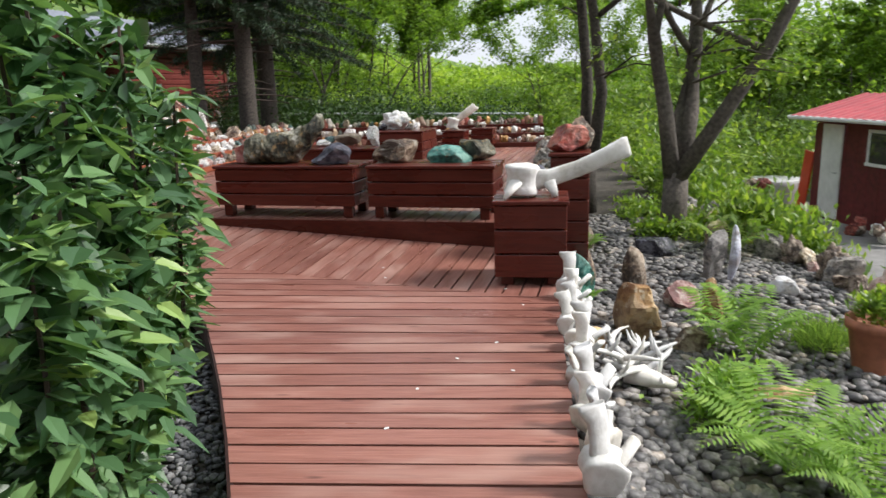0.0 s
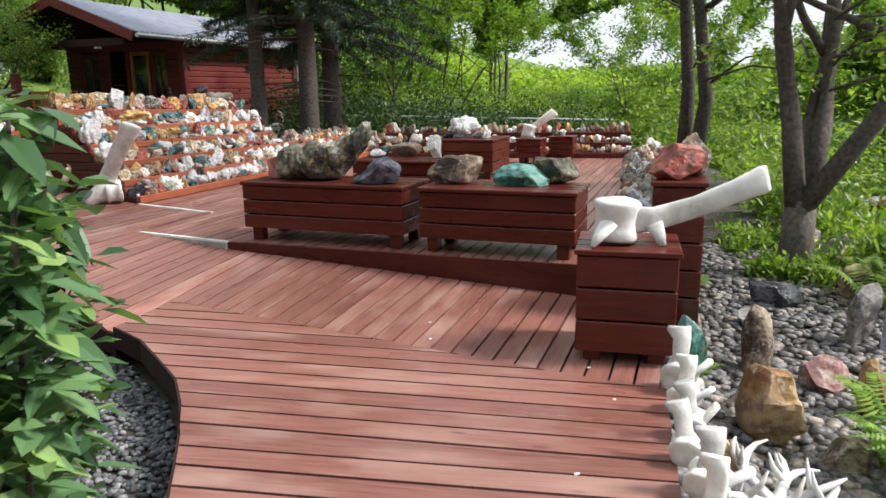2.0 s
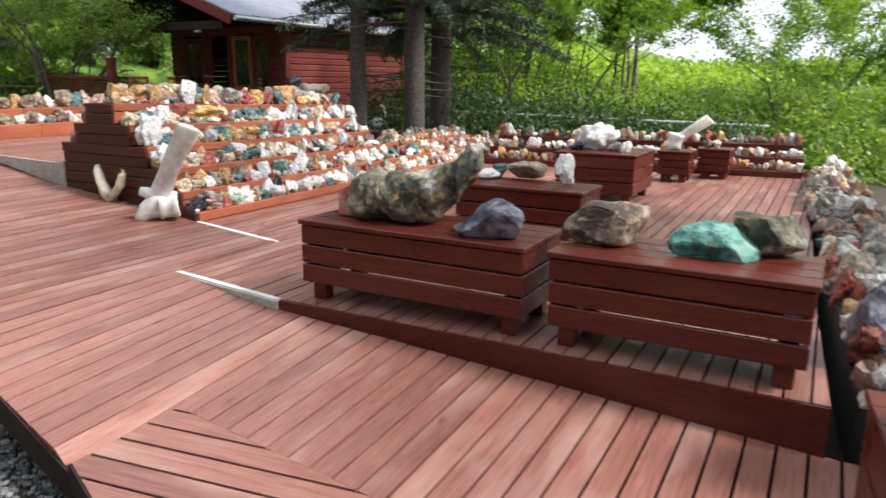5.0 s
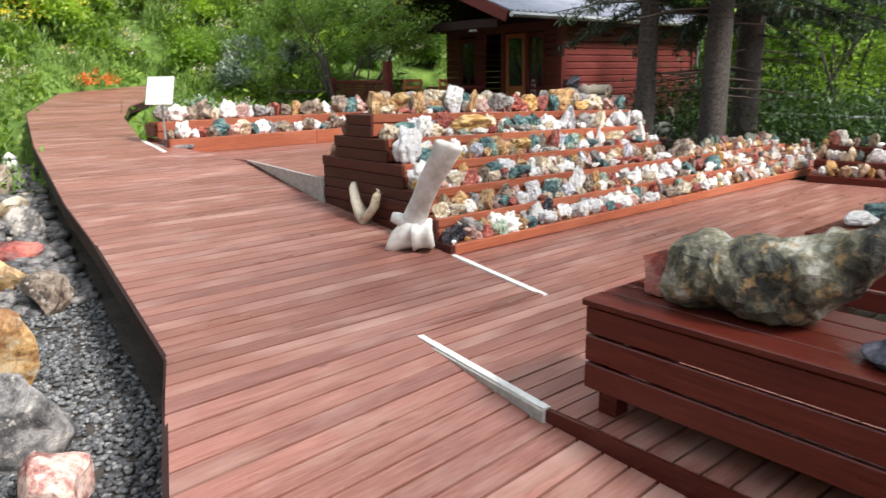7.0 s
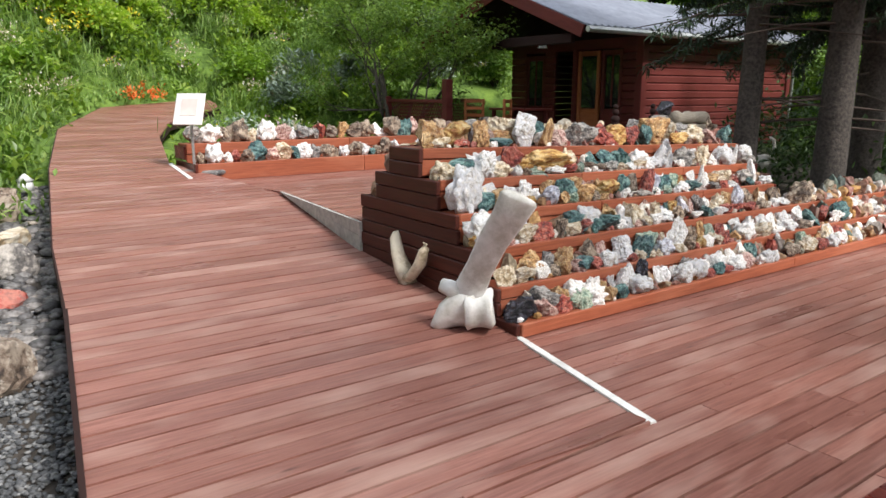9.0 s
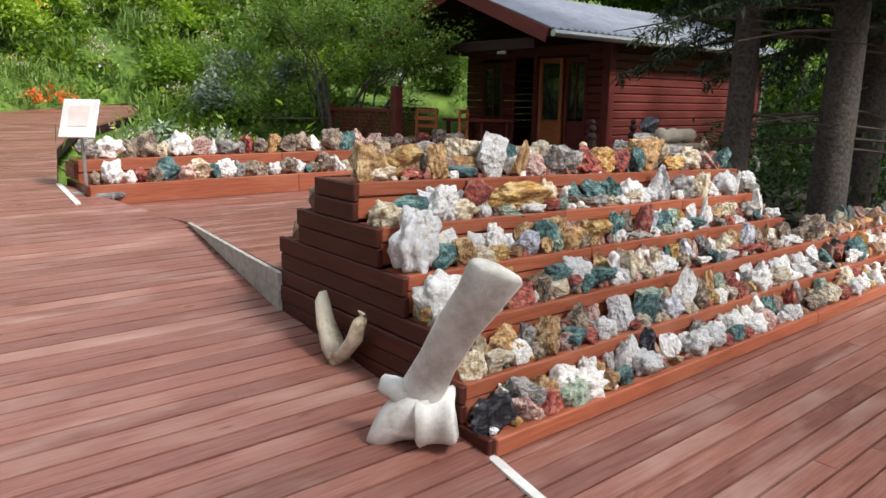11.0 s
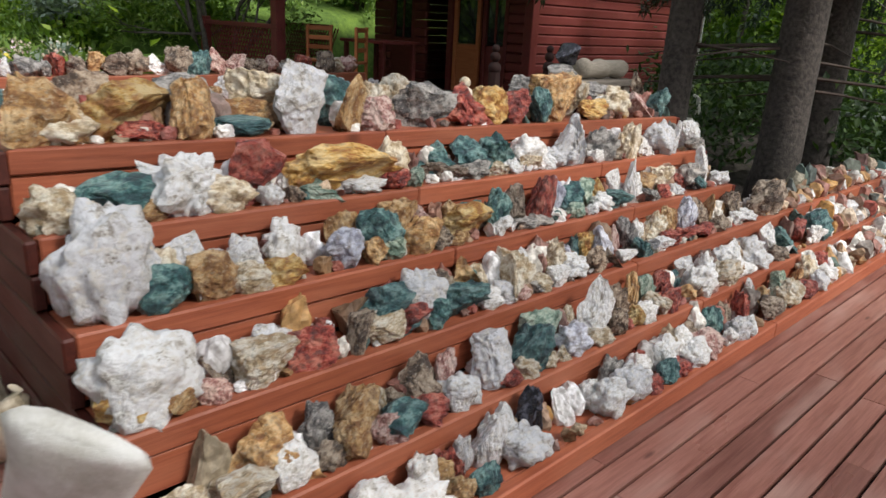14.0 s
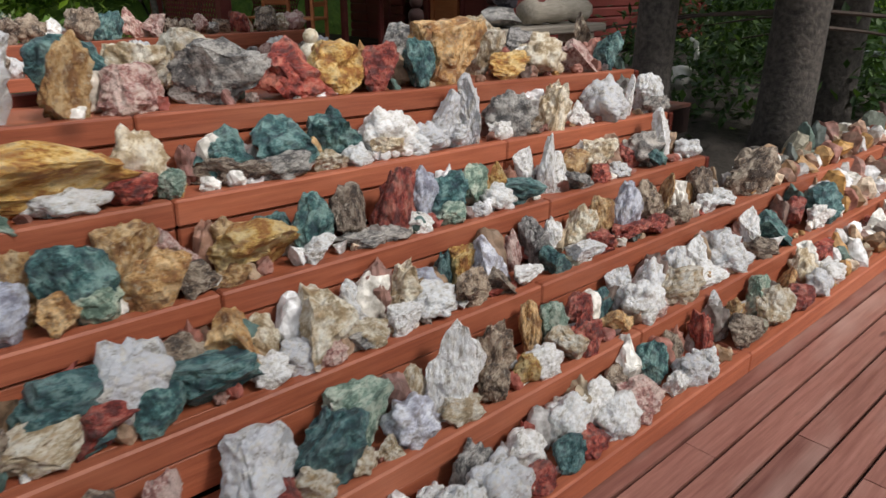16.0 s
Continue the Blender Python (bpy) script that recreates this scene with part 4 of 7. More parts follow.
# ---------------------------------------------------------------- cabin
CX, CY, CZ = -8.4, 16.45, 0.72
CAB = pose(CX, CY, CZ, 0, 0, TURN_U - 90)
cabin = empty("log_cabin", CAB, "dark red log cabin with grey roof and gabled porch", "house")
LW, DW, HW = 4.85, 3.5, 2.07   # along y, along -x, wall height
nlog = 15
for i in range(nlog):
    z = (i + 0.5) * HW / nlog
    part("wall_log", box(0.09, LW, HW / nlog - 0.004, (0, LW / 2, z), 0.02), LOG, cabin)
    if i >= 0:
        part("wall_log", box(DW, 0.09, HW / nlog - 0.004, (-DW / 2 - 0.05, LW - 0.05, z), 0.02), LOG, cabin)
        part("wall_log", box(0.09, LW, HW / nlog - 0.004, (-DW, LW / 2, z), 0.02), LOG, cabin)
# front wall with window, glazed double door
FRONT = [(-0.05, -0.44), (-2.2, -2.5), (-3.08, -3.5)]
for x0, x1 in FRONT:
    for i in range(nlog):
        part("wall_log", box(x0 - x1, 0.09, HW / nlog - 0.004, ((x0 + x1) / 2, 0.05, (i + 0.5) * HW / nlog), 0.02), LOG, cabin)
part("wall_log", box(3.42, 0.09, 0.22, (-1.75, 0.05, HW - 0.08), 0.02), LOG, cabin)
part("corner_post", box(0.16, 0.16, HW + 0.05, (0.02, 0.0, (HW + 0.05) / 2), 0.01), LOG, cabin)
part("corner_post", box(0.14, 0.14, HW, (0.02, LW, HW / 2), 0.01), LOG, cabin)


def glazed(name, x0, x1, z0, z1, rows, cols, material, parent, label, sill=0.0):
    """A framed panel of panes in the front wall."""
    fr_ = part(name, box(0.07, 0.06, z1 - z0, (x0 - 0.035, 0.04, (z0 + z1) / 2), 0.006), material, parent, label)
    part("stile", box(0.07, 0.06, z1 - z0, (x1 + 0.035, 0.04, (z0 + z1) / 2), 0.006), material, fr_)
    for zz in (z0 + 0.045, z1 - 0.045):
        part("rail", box(x0 - x1 - 0.14, 0.05, 0.09, ((x0 + x1) / 2, 0.04, zz), 0.006), material, fr_)
    g0 = z0 + sill
    if sill:
        part("panel", box(x0 - x1 - 0.14, 0.04, sill - 0.09, ((x0 + x1) / 2, 0.05, z0 + 0.09 + (sill - 0.09) / 2), 0.006), material, fr_)
    for r in range(rows):
        for c in range(cols):
            w_, h_ = (x0 - x1 - 0.14) / cols, (z1 - 0.09 - g0 - (0.0 if sill else 0.09)) / rows
            zb = g0 + (0.0 if sill else 0.09)
            part("pane", box(w_ - 0.03, 0.012, h_ - 0.03, (x1 + 0.07 + w_ * (c + 0.5), 0.05, zb + h_ * (r + 0.5))), GLASS, fr_)
    for c in range(1, cols):
        part("bar", box(0.03, 0.03, z1 - g0 - 0.1, (x1 + 0.07 + (x0 - x1 - 0.14) / cols * c, 0.045, (z1 + g0) / 2)), material, fr_)
    for r in range(1, rows):
        part("bar", box(x0 - x1 - 0.14, 0.03, 0.03, ((x0 + x1) / 2, 0.043, g0 + (z1 - 0.1 - g0) / rows * r)), material, fr_)


glazed("door", -0.44, -0.94, 0.02, 1.86, 1, 2, LOG, cabin, "dark red glazed door leaf", 0.75)
glazed("door", -1.0, -1.56, 0.02, 1.86, 1, 1, CHAIRWOOD, cabin, "orange-brown glazed door leaf", 0.75)
glazed("window", -2.5, -3.08, 0.7, 1.82, 1, 2, LOG, cabin, "two-paned window with dark red frame")
part("wall_log", box(0.58, 0.09, 0.67, (-2.79, 0.05, 0.335), 0.02), LOG, cabin)
part("door_post", box(0.1, 0.12, 1.9, (-1.62, 0.03, 0.95), 0.008), LOG, cabin)
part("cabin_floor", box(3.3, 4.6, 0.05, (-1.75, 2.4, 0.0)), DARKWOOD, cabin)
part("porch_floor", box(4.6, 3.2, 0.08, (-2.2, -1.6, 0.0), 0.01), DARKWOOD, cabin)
# roof: ridge along the long wall, deep gable over the porch
RIDGE, OUT, FRONT_Y = 0.8, 0.4, -1.93
for sgn in (1, -1):
    bm = bmesh.new()
    xm = -DW / 2
    xe = 0.0 + OUT if sgn > 0 else -DW - OUT - 0.25
    ze = HW - 0.02
    # corrugated sheet, its waves running from ridge to eave
    waves = [(FRONT_Y + (LW + 0.3 - FRONT_Y) * i / 180, 0.016 * math.sin(i * 1.5708)) for i in range(181)]
    edge = [[bm.verts.new((x, y, z + d + lift)) for y, d in waves] for x, z, lift in ((xm, HW + RIDGE, 0.085), (xe + 0.06 * sgn, ze, 0.085), (xe + 0.06 * sgn, ze, 0.06), (xm, HW + RIDGE, 0.06))]
    for r0, r1 in zip(edge, edge[1:] + edge[:1]):
        for i in range(180):
            bm.faces.new((r0[i], r0[i + 1], r1[i + 1], r1[i]))
    bmesh.ops.recalc_face_normals(bm, faces=bm.faces)
    rf = part("roof", bm, ROOF, cabin, "pale grey corrugated roof sheet")
    L = math.hypot(xe - xm, RIDGE + 0.02)
    a = math.degrees(math.atan2(ze - HW - RIDGE, xe - xm))
    part("barge_board", box(L, 0.03, 0.2, (0, 0, 0), 0.005), LOG, cabin, "", pose((xm + xe) / 2, FRONT_Y - 0.02, (ze + HW + RIDGE) / 2 - 0.02, 0, -a, 0))
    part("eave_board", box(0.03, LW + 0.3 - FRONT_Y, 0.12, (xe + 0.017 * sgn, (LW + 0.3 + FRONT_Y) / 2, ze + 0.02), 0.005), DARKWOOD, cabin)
    # soffit in near-black, the deep shade of the porch is part of its colour
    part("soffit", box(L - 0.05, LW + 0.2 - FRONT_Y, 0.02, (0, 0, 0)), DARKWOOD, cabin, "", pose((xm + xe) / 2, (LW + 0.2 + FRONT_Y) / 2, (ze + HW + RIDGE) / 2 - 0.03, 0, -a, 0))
part("gutter", tube([(OUT + 0.09, FRONT_Y, HW - 0.01), (OUT + 0.09, LW + 0.3, HW - 0.01)], [0.05, 0.05], 8), METAL, cabin, "grey metal gutter")
part("downpipe", tube([(OUT + 0.05, LW + 0.2, HW - 0.02), (0.12, LW + 0.1, HW - 0.35), (0.1, LW + 0.1, 0.0)], [0.03, 0.03, 0.03], 8), METAL, cabin, "pale downpipe")
bm = bmesh.new()
tri_ = [bm.verts.new(p) for p in ((-DW, 0.0, HW), (0, 0.0, HW), (-DW / 2, 0.0, HW + RIDGE))]
bm.faces.new(tri_)
bm.faces.new([bm.verts.new(p) for p in ((-DW, 0.09, HW), (-DW / 2, 0.09, HW + RIDGE), (0, 0.09, HW))])
bmesh.ops.recalc_face_normals(bm, faces=bm.faces)
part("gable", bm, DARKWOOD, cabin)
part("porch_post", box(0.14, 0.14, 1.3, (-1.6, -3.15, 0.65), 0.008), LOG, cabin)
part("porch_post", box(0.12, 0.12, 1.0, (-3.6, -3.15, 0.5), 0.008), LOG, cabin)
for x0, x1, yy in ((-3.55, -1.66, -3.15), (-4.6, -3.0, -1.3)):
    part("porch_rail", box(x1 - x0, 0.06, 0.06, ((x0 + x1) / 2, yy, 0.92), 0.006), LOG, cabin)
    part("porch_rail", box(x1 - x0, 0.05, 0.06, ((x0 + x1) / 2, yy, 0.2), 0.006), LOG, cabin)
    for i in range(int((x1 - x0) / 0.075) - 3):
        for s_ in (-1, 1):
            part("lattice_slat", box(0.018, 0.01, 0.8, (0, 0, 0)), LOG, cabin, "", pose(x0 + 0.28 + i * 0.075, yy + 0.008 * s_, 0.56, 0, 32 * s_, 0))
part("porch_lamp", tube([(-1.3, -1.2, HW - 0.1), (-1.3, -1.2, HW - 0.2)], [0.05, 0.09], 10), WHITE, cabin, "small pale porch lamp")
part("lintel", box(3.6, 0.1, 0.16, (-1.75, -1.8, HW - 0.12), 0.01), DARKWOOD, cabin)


def chair(m):
    ob = empty("porch_chair", m, "varnished pine chair standing on the cabin porch", "chair")
    part("seat", box(0.42, 0.4, 0.03, (0, 0, 0.45), 0.008), CHAIRWOOD, ob)
    for a in (-1, 1):
        part("front_leg", box(0.04, 0.04, 0.44, (a * 0.18, -0.17, 0.22), 0.005), CHAIRWOOD, ob)
        part("back_leg", box(0.04, 0.04, 0.92, (a * 0.18, 0.18, 0.46), 0.005), CHAIRWOOD, ob)
    for z in (0.62, 0.75, 0.88):
        part("back_slat", box(0.36, 0.02, 0.06, (0, 0.18, z), 0.005), CHAIRWOOD, ob)
    for a in (-1, 1):
        part("stretcher", box(0.03, 0.34, 0.03, (a * 0.18, 0, 0.2), 0.005), CHAIRWOOD, ob)
    return ob


ch = chair(CAB @ pose(-1.9, -2.4, 0.04, 0, 0, 30))
copy_thing(ch, CAB @ pose(-1.35, -2.2, 0.04, 0, 0, -60))
tb = empty("porch_table", CAB @ pose(-1.55, -1.5, 0.04), "dark red wooden table on the cabin porch", "table")
part("tabletop", box(1.0, 0.7, 0.04, (0, 0, 0.73), 0.008), LOG, tb)
for a in (-1, 1):
    for b in (-1, 1):
        part("leg", box(0.06, 0.06, 0.71, (a * 0.42, b * 0.28, 0.355), 0.006), LOG, tb)

# ---------------------------------------------------------------- shed in the yard
YARD = -1.41
yard_poly = [(5.4, 2.0), (4.7, 6.0), (4.6, 9.0), (5.0, 12.5), (6.0, 16.0), (8, 30), (60, 30), (60, -8), (7.5, -8)]
tagged(part("pavement", prism(yard_poly, lambda x, y: YARD + 0.06, 0.25), ASPHALT), "grey paved yard beside the rock garden", "pavement", "", "structure")
SHED = pose(7.5, 14.9, YARD + 0.06, 0, 0, -80)
shed = empty("garden_shed", SHED, "dark red boarded shed with red sheet roof and white door", "shed")
for i in range(9):
    part("wall_board", box(0.335, 0.03, 2.1, (0.17 + i * 0.34, 0, 1.05), 0.006), WALL_RED, shed)
for i in range(8):
    part("wall_board", box(0.03, 0.335, 2.1, (0.0, 0.2 + i * 0.34, 1.05), 0.006), WALL_RED, shed)
part("door", box(0.62, 0.04, 1.9, (0.62, -0.035, 0.99), 0.006), WHITE, shed, "plain white door")
part("handle", tube([(0.86, -0.06, 0.98), (0.86, -0.1, 0.98), (0.77, -0.1, 0.98)], [0.012, 0.012, 0.012], 6), METAL, shed, "steel door handle")
win = part("window", box(0.9, 0.03, 0.06, (2.1, -0.03, 1.86), 0.006), WHITE, shed, "small window with white frame")
part("frame_side", box(0.06, 0.03, 0.6, (1.68, -0.03, 1.56), 0.006), WHITE, win)
part("frame_side", box(0.06, 0.03, 0.6, (2.52, -0.03, 1.56), 0.006), WHITE, win)
part("sill", box(0.9, 0.05, 0.06, (2.1, -0.04, 1.24), 0.006), WHITE, win)
part("pane", box(0.8, 0.01, 0.56, (2.1, -0.022, 1.55)), GLASS, win)
bm = bmesh.new()
sheet = [[bm.verts.new((-0.35 + i * 0.0625, y, z + 0.022 * (i // 2 % 2))) for i in range(58)] for y, z in ((-0.45, 2.08), (1.2, 2.5), (1.2, 2.47), (-0.45, 2.05))]
for r0, r1 in zip(sheet, sheet[1:] + sheet[:1]):
    for i in range(57):
        bm.faces.new((r0[i], r0[i + 1], r1[i + 1], r1[i]))
part("roof", bm, ROOF_RED, shed, "red corrugated sheet roof")
part("gutter", tube([(-0.35, -0.42, 2.06), (3.2, -0.42, 2.06)], [0.045, 0.045], 8), WHITE, shed, "white gutter")
tub = bmesh.new()
rings = []
for z, r in ((0, 0.44), (0.08, 0.5), (0.5, 0.53), (0.62, 0.56), (0.64, 0.5), (0.6, 0.0)):
    rings.append([tub.verts.new((r * math.cos(k * 0.3927) * (1.25 if abs(math.cos(k * 0.3927)) > 0.5 else 1.15), r * math.sin(k * 0.3927), z)) for k in range(16)])
for r0, r1 in zip(rings, rings[1:]):
    for k in range(16):
        tub.faces.new((r0[k], r0[(k + 1) % 16], r1[(k + 1) % 16], r1[k]))
bmesh.ops.remove_doubles(tub, verts=tub.verts, dist=0.001)
tagged(part("fish_tub", tub, TARP, None, "", pose(7.1, 16.0, YARD + 0.06, 0, 0, 20), True), "pale grey plastic tub standing on the yard", "tub")
tagged(part("leaning_board", box(0.28, 0.05, 1.35, (0, 0, 0.675), 0.01), ORANGE, None, "", pose(7.42, 15.25, YARD + 0.06, 0, 9, -75)), "orange plastic board leaning on the shed", "board")

# ---------------------------------------------------------------- sign
sg = empty("info_sign", pose(-9.55, 8.45, 0.84, 0, 0, 35), "white information panel on a thin post", "sign")
part("post", tube([(0, 0, 0.05), (0, 0, 0.62)], [0.017, 0.017], 8), METAL, sg)
part("base", box(0.5, 0.28, 0.06, (0.08, 0.05, 0.03), 0.02), STONES["G"], sg, "flat dark stone foot")
pn = part("panel", box(0.36, 0.02, 0.38, (0, 0, 0), 0.004), WHITE, sg, "white panel", pose(0, -0.02, 0.76, -22, 0, 0))
part("print", box(0.2, 0.004, 0.2, (0, -0.0125, 0.02)), PAPER, pn, "faded pale print")

# ---------------------------------------------------------------- second bed of stones beside the upper platform
bed = empty("low_display_bed", pose(-9.42, 8.42, 0, 0, 0, TURN_U), "low red-stained wooden bed with two rows of stones", "display stand")
for a, b in ((0.0, 2.2), (2.203, 5.2)):
    part("front_board", box(b - a, 0.045, 0.2, ((a + b) / 2, 0.0, P2 + 0.1), 0.006), TIER, bed)
    part("tread_board", box(b - a, 0.35, 0.03, ((a + b) / 2, 0.2, P2 + 0.16), 0.004), TIER, bed)
    part("rear_board", box(b - a, 0.045, 0.12, ((a + b) / 2, 0.4, P2 + 0.35), 0.006), TIER, bed)
    part("rear_riser", box(b - a, 0.03, 0.14, ((a + b) / 2, 0.41, P2 + 0.22), 0.004), TIER, bed)
    part("rear_tread", box(b - a, 0.3, 0.03, ((a + b) / 2, 0.57, P2 + 0.39), 0.004), TIER, bed)
part("end_board", box(0.03, 0.8, 0.26, (-0.02, 0.35, P2 + 0.07), 0.006), BENCH, bed)
part("end_board", box(0.03, 0.4, 0.16, (-0.02, 0.57, P2 + 0.3), 0.006), BENCH, bed)
BED = pose(-9.42, 8.42, 0, 0, 0, TURN_U)
for y0, z0, big in ((0.2, P2 + 0.175, 0.2), (0.57, P2 + 0.405, 0.24)):
    v = 0.05
    while v < 5.1:
        ww = rs.uniform(0.13, big * 1.2)
        p = BED @ Vector((v + ww / 2, y0 + rs.uniform(-0.04, 0.06), z0))
        put_stone(rs.choice("WWWCCOBBGGPPRTBB"), p.x, p.y, p.z, ww * 1.15, ww * 0.9, ww * rs.uniform(0.75, 1.2), group="stones on the low bed")
        v += ww * 0.8

# ---------------------------------------------------------------- loose gravel and cobbles
gr = np.random.default_rng(4)


def inside(poly, x, y):
    c = False
    for i in range(len(poly)):
        x0, y0 = poly[i]
        x1, y1 = poly[i - 1]
        if (y0 > y) != (y1 > y) and x < (x1 - x0) * (y - y0) / (y1 - y0) + x0:
            c = not c
    return c


pl = []
gravel_poly = [(-0.15, 0.6), (-0.35, 1.9), (-0.8, 2.9), (-1.05, 3.4), (-1.45, 3.9), (-2.1, 4.45), (-2.9, 4.95), (-3.95, 5.28), (-6.2, 5.93), (-7.4, 6.2), (-7.5, 5.4), (-6.6, 4.6), (-5.4, 3.6), (-3.6, 2.2), (-1.5, 0.8), (-0.8, 0.2)]
while len(pl) < 26000:
    x, y = gr.uniform(-7.5, 0), gr.uniform(0.2, 6.3)
    if inside(gravel_poly, x, y):
        q = gr.uniform(0.022, 0.05)
        pl.append((x, y, ground_z(x, y) + gr.uniform(0, 0.022), q * 1.2, q * 0.85, q * 0.6))
scatter("gravel", pl, GRAVEL, "small grey gravel beside the wooden deck", "gravel", 0.12, 4)
pl = []
while len(pl) < 9000:
    x, y = gr.uniform(1.1, 5.2), gr.uniform(0.4, 9.5)
    if x > 1.12 + 0.02 * y and x < min(2.9 + 0.3 * y, 4.2):
        q = gr.uniform(0.05, 0.11) * (1.15 if y < 3 else 1.0)
        pl.append((x, y, ground_z(x, y) + gr.uniform(0.0, 0.03), q * 1.25, q * 0.9, q * 0.55))
scatter("beach_cobbles", pl, COBBLE, "rounded dark beach cobbles covering the rock garden", "cobbles", 0.05, 6)
# ---------------------------------------------------------------- plants


def leaf_mesh(name, centres, normals_up, length, width, material, parent=None, seed=2, fold=0.25, bits=1, droop=0.4):
    """Leaves as small folded diamonds; one island each."""
    rng = np.random.default_rng(seed)
    C = np.asarray(centres, float)
    n = len(C)
    az = rng.uniform(0, 6.283, n)
    el = rng.normal(normals_up, 0.5, n)
    L = length * rng.uniform(0.65, 1.25, n)
    Wd = width * rng.uniform(0.7, 1.2, n)
    a = np.stack([np.cos(az) * np.cos(el), np.sin(az) * np.cos(el), np.sin(el)], 1)
    side = np.stack([-np.sin(az), np.cos(az), rng.normal(0, 0.35, n)], 1)
    side /= np.linalg.norm(side, axis=1, keepdims=True)
    up = np.cross(a, side)
    base = C
    tip = C + a * L[:, None] - np.array([0, 0, 1]) * (L * droop)[:, None] * 0.3
    mid = C + a * (L * 0.48)[:, None] - up * (Wd * fold * 0.5)[:, None]
    lft = C + a * (L * 0.45)[:, None] + side * (Wd * 0.5)[:, None]
    rgt = C + a * (L * 0.45)[:, None] - side * (Wd * 0.5)[:, None]
    V = np.stack([base, lft, tip, rgt, mid], 1).reshape(-1, 3)
    k = (np.arange(n) * 5)[:, None]
    Fc = np.concatenate([k + [0, 4, 1], k + [1, 4, 2], k + [0, 3, 4], k + [3, 2, 4]])
    if bits < 1:
        V = np.stack([base, lft, tip, rgt], 1).reshape(-1, 3)
        k = (np.arange(n) * 4)[:, None]
        Fc = np.concatenate([k + [0, 2, 1], k + [0, 3, 2]])
    elif bits > 1:
        l1, r1 = C + a * (L * 0.3)[:, None] + side * (Wd * 0.46)[:, None], C + a * (L * 0.3)[:, None] - side * (Wd * 0.46)[:, None]
        low = np.array([0, 0, 1]) * (L * droop * 0.13)[:, None]
        l2, r2 = C + a * (L * 0.68)[:, None] + side * (Wd * 0.36)[:, None] - low, C + a * (L * 0.68)[:, None] - side * (Wd * 0.36)[:, None] - low
        m1 = C + a * (L * 0.32)[:, None] - up * (Wd * fold * 0.5)[:, None]
        m2 = C + a * (L * 0.7)[:, None] - up * (Wd * fold * 0.45)[:, None] - low
        V = np.stack([base, l1, r1, l2, r2, tip, m1, m2], 1).reshape(-1, 3)
        k = (np.arange(n) * 8)[:, None]
        Fc = np.concatenate([k + t_ for t_ in ([0, 6, 1], [0, 2, 6], [1, 6, 7], [1, 7, 3], [6, 2, 4], [6, 4, 7], [3, 7, 5], [7, 4, 5])])
    return raw_mesh(name, V.tolist(), Fc.tolist(), material, parent)


def cloud(rng, n, c, r, shell=0.55):
    """Points in an uneven ball, denser to the outside."""
    d = rng.normal(0, 1, (n, 3))
    d /= np.linalg.norm(d, axis=1, keepdims=True)
    q = shell + (1 - shell) * rng.uniform(0, 1, n)
    wob = 1 + 0.25 * np.sin(d[:, 0] * 5 + c[0]) * np.sin(d[:, 1] * 4 + c[1]) + 0.15 * np.sin(d[:, 2] * 9)
    return np.asarray(c) + d * (q * wob)[:, None] * np.asarray(r)


def limb(rng, p0, d, length, r, depth, tips, bm, bend=0.35):
    """A branching, tapering limb; collects the tips."""
    pts, rad = [Vector(p0)], [r]
    v = Vector(d).normalized()
    for i in range(4):
        v = (v + Vector((rng.normal(0, bend), rng.normal(0, bend), rng.normal(0.06, bend * 0.6))) * 0.5).normalized()
        pts.append(pts[-1] + v * length / 4)
        rad.append(r * (1 - 0.14 * (i + 1)))
    tube(pts, rad, 7 if r > 0.03 else 5, bm)
    if depth == 0:
        tips.extend([pts[1], pts[2], pts[3], pts[4]])
        return
    if depth == 1:
        tips.extend([pts[3]])
    for i in range(3 if depth > 1 else 3):
        q = pts[2 + i % 3]
        nd = (v + Vector((rng.normal(0, 0.8), rng.normal(0, 0.8), rng.normal(0.15, 0.45)))).normalized()
        limb(rng, q, nd, length * rng.uniform(0.55, 0.8), rad[2 + i % 3] * 0.62, depth - 1, tips, bm, bend)
    tips.append(pts[4])


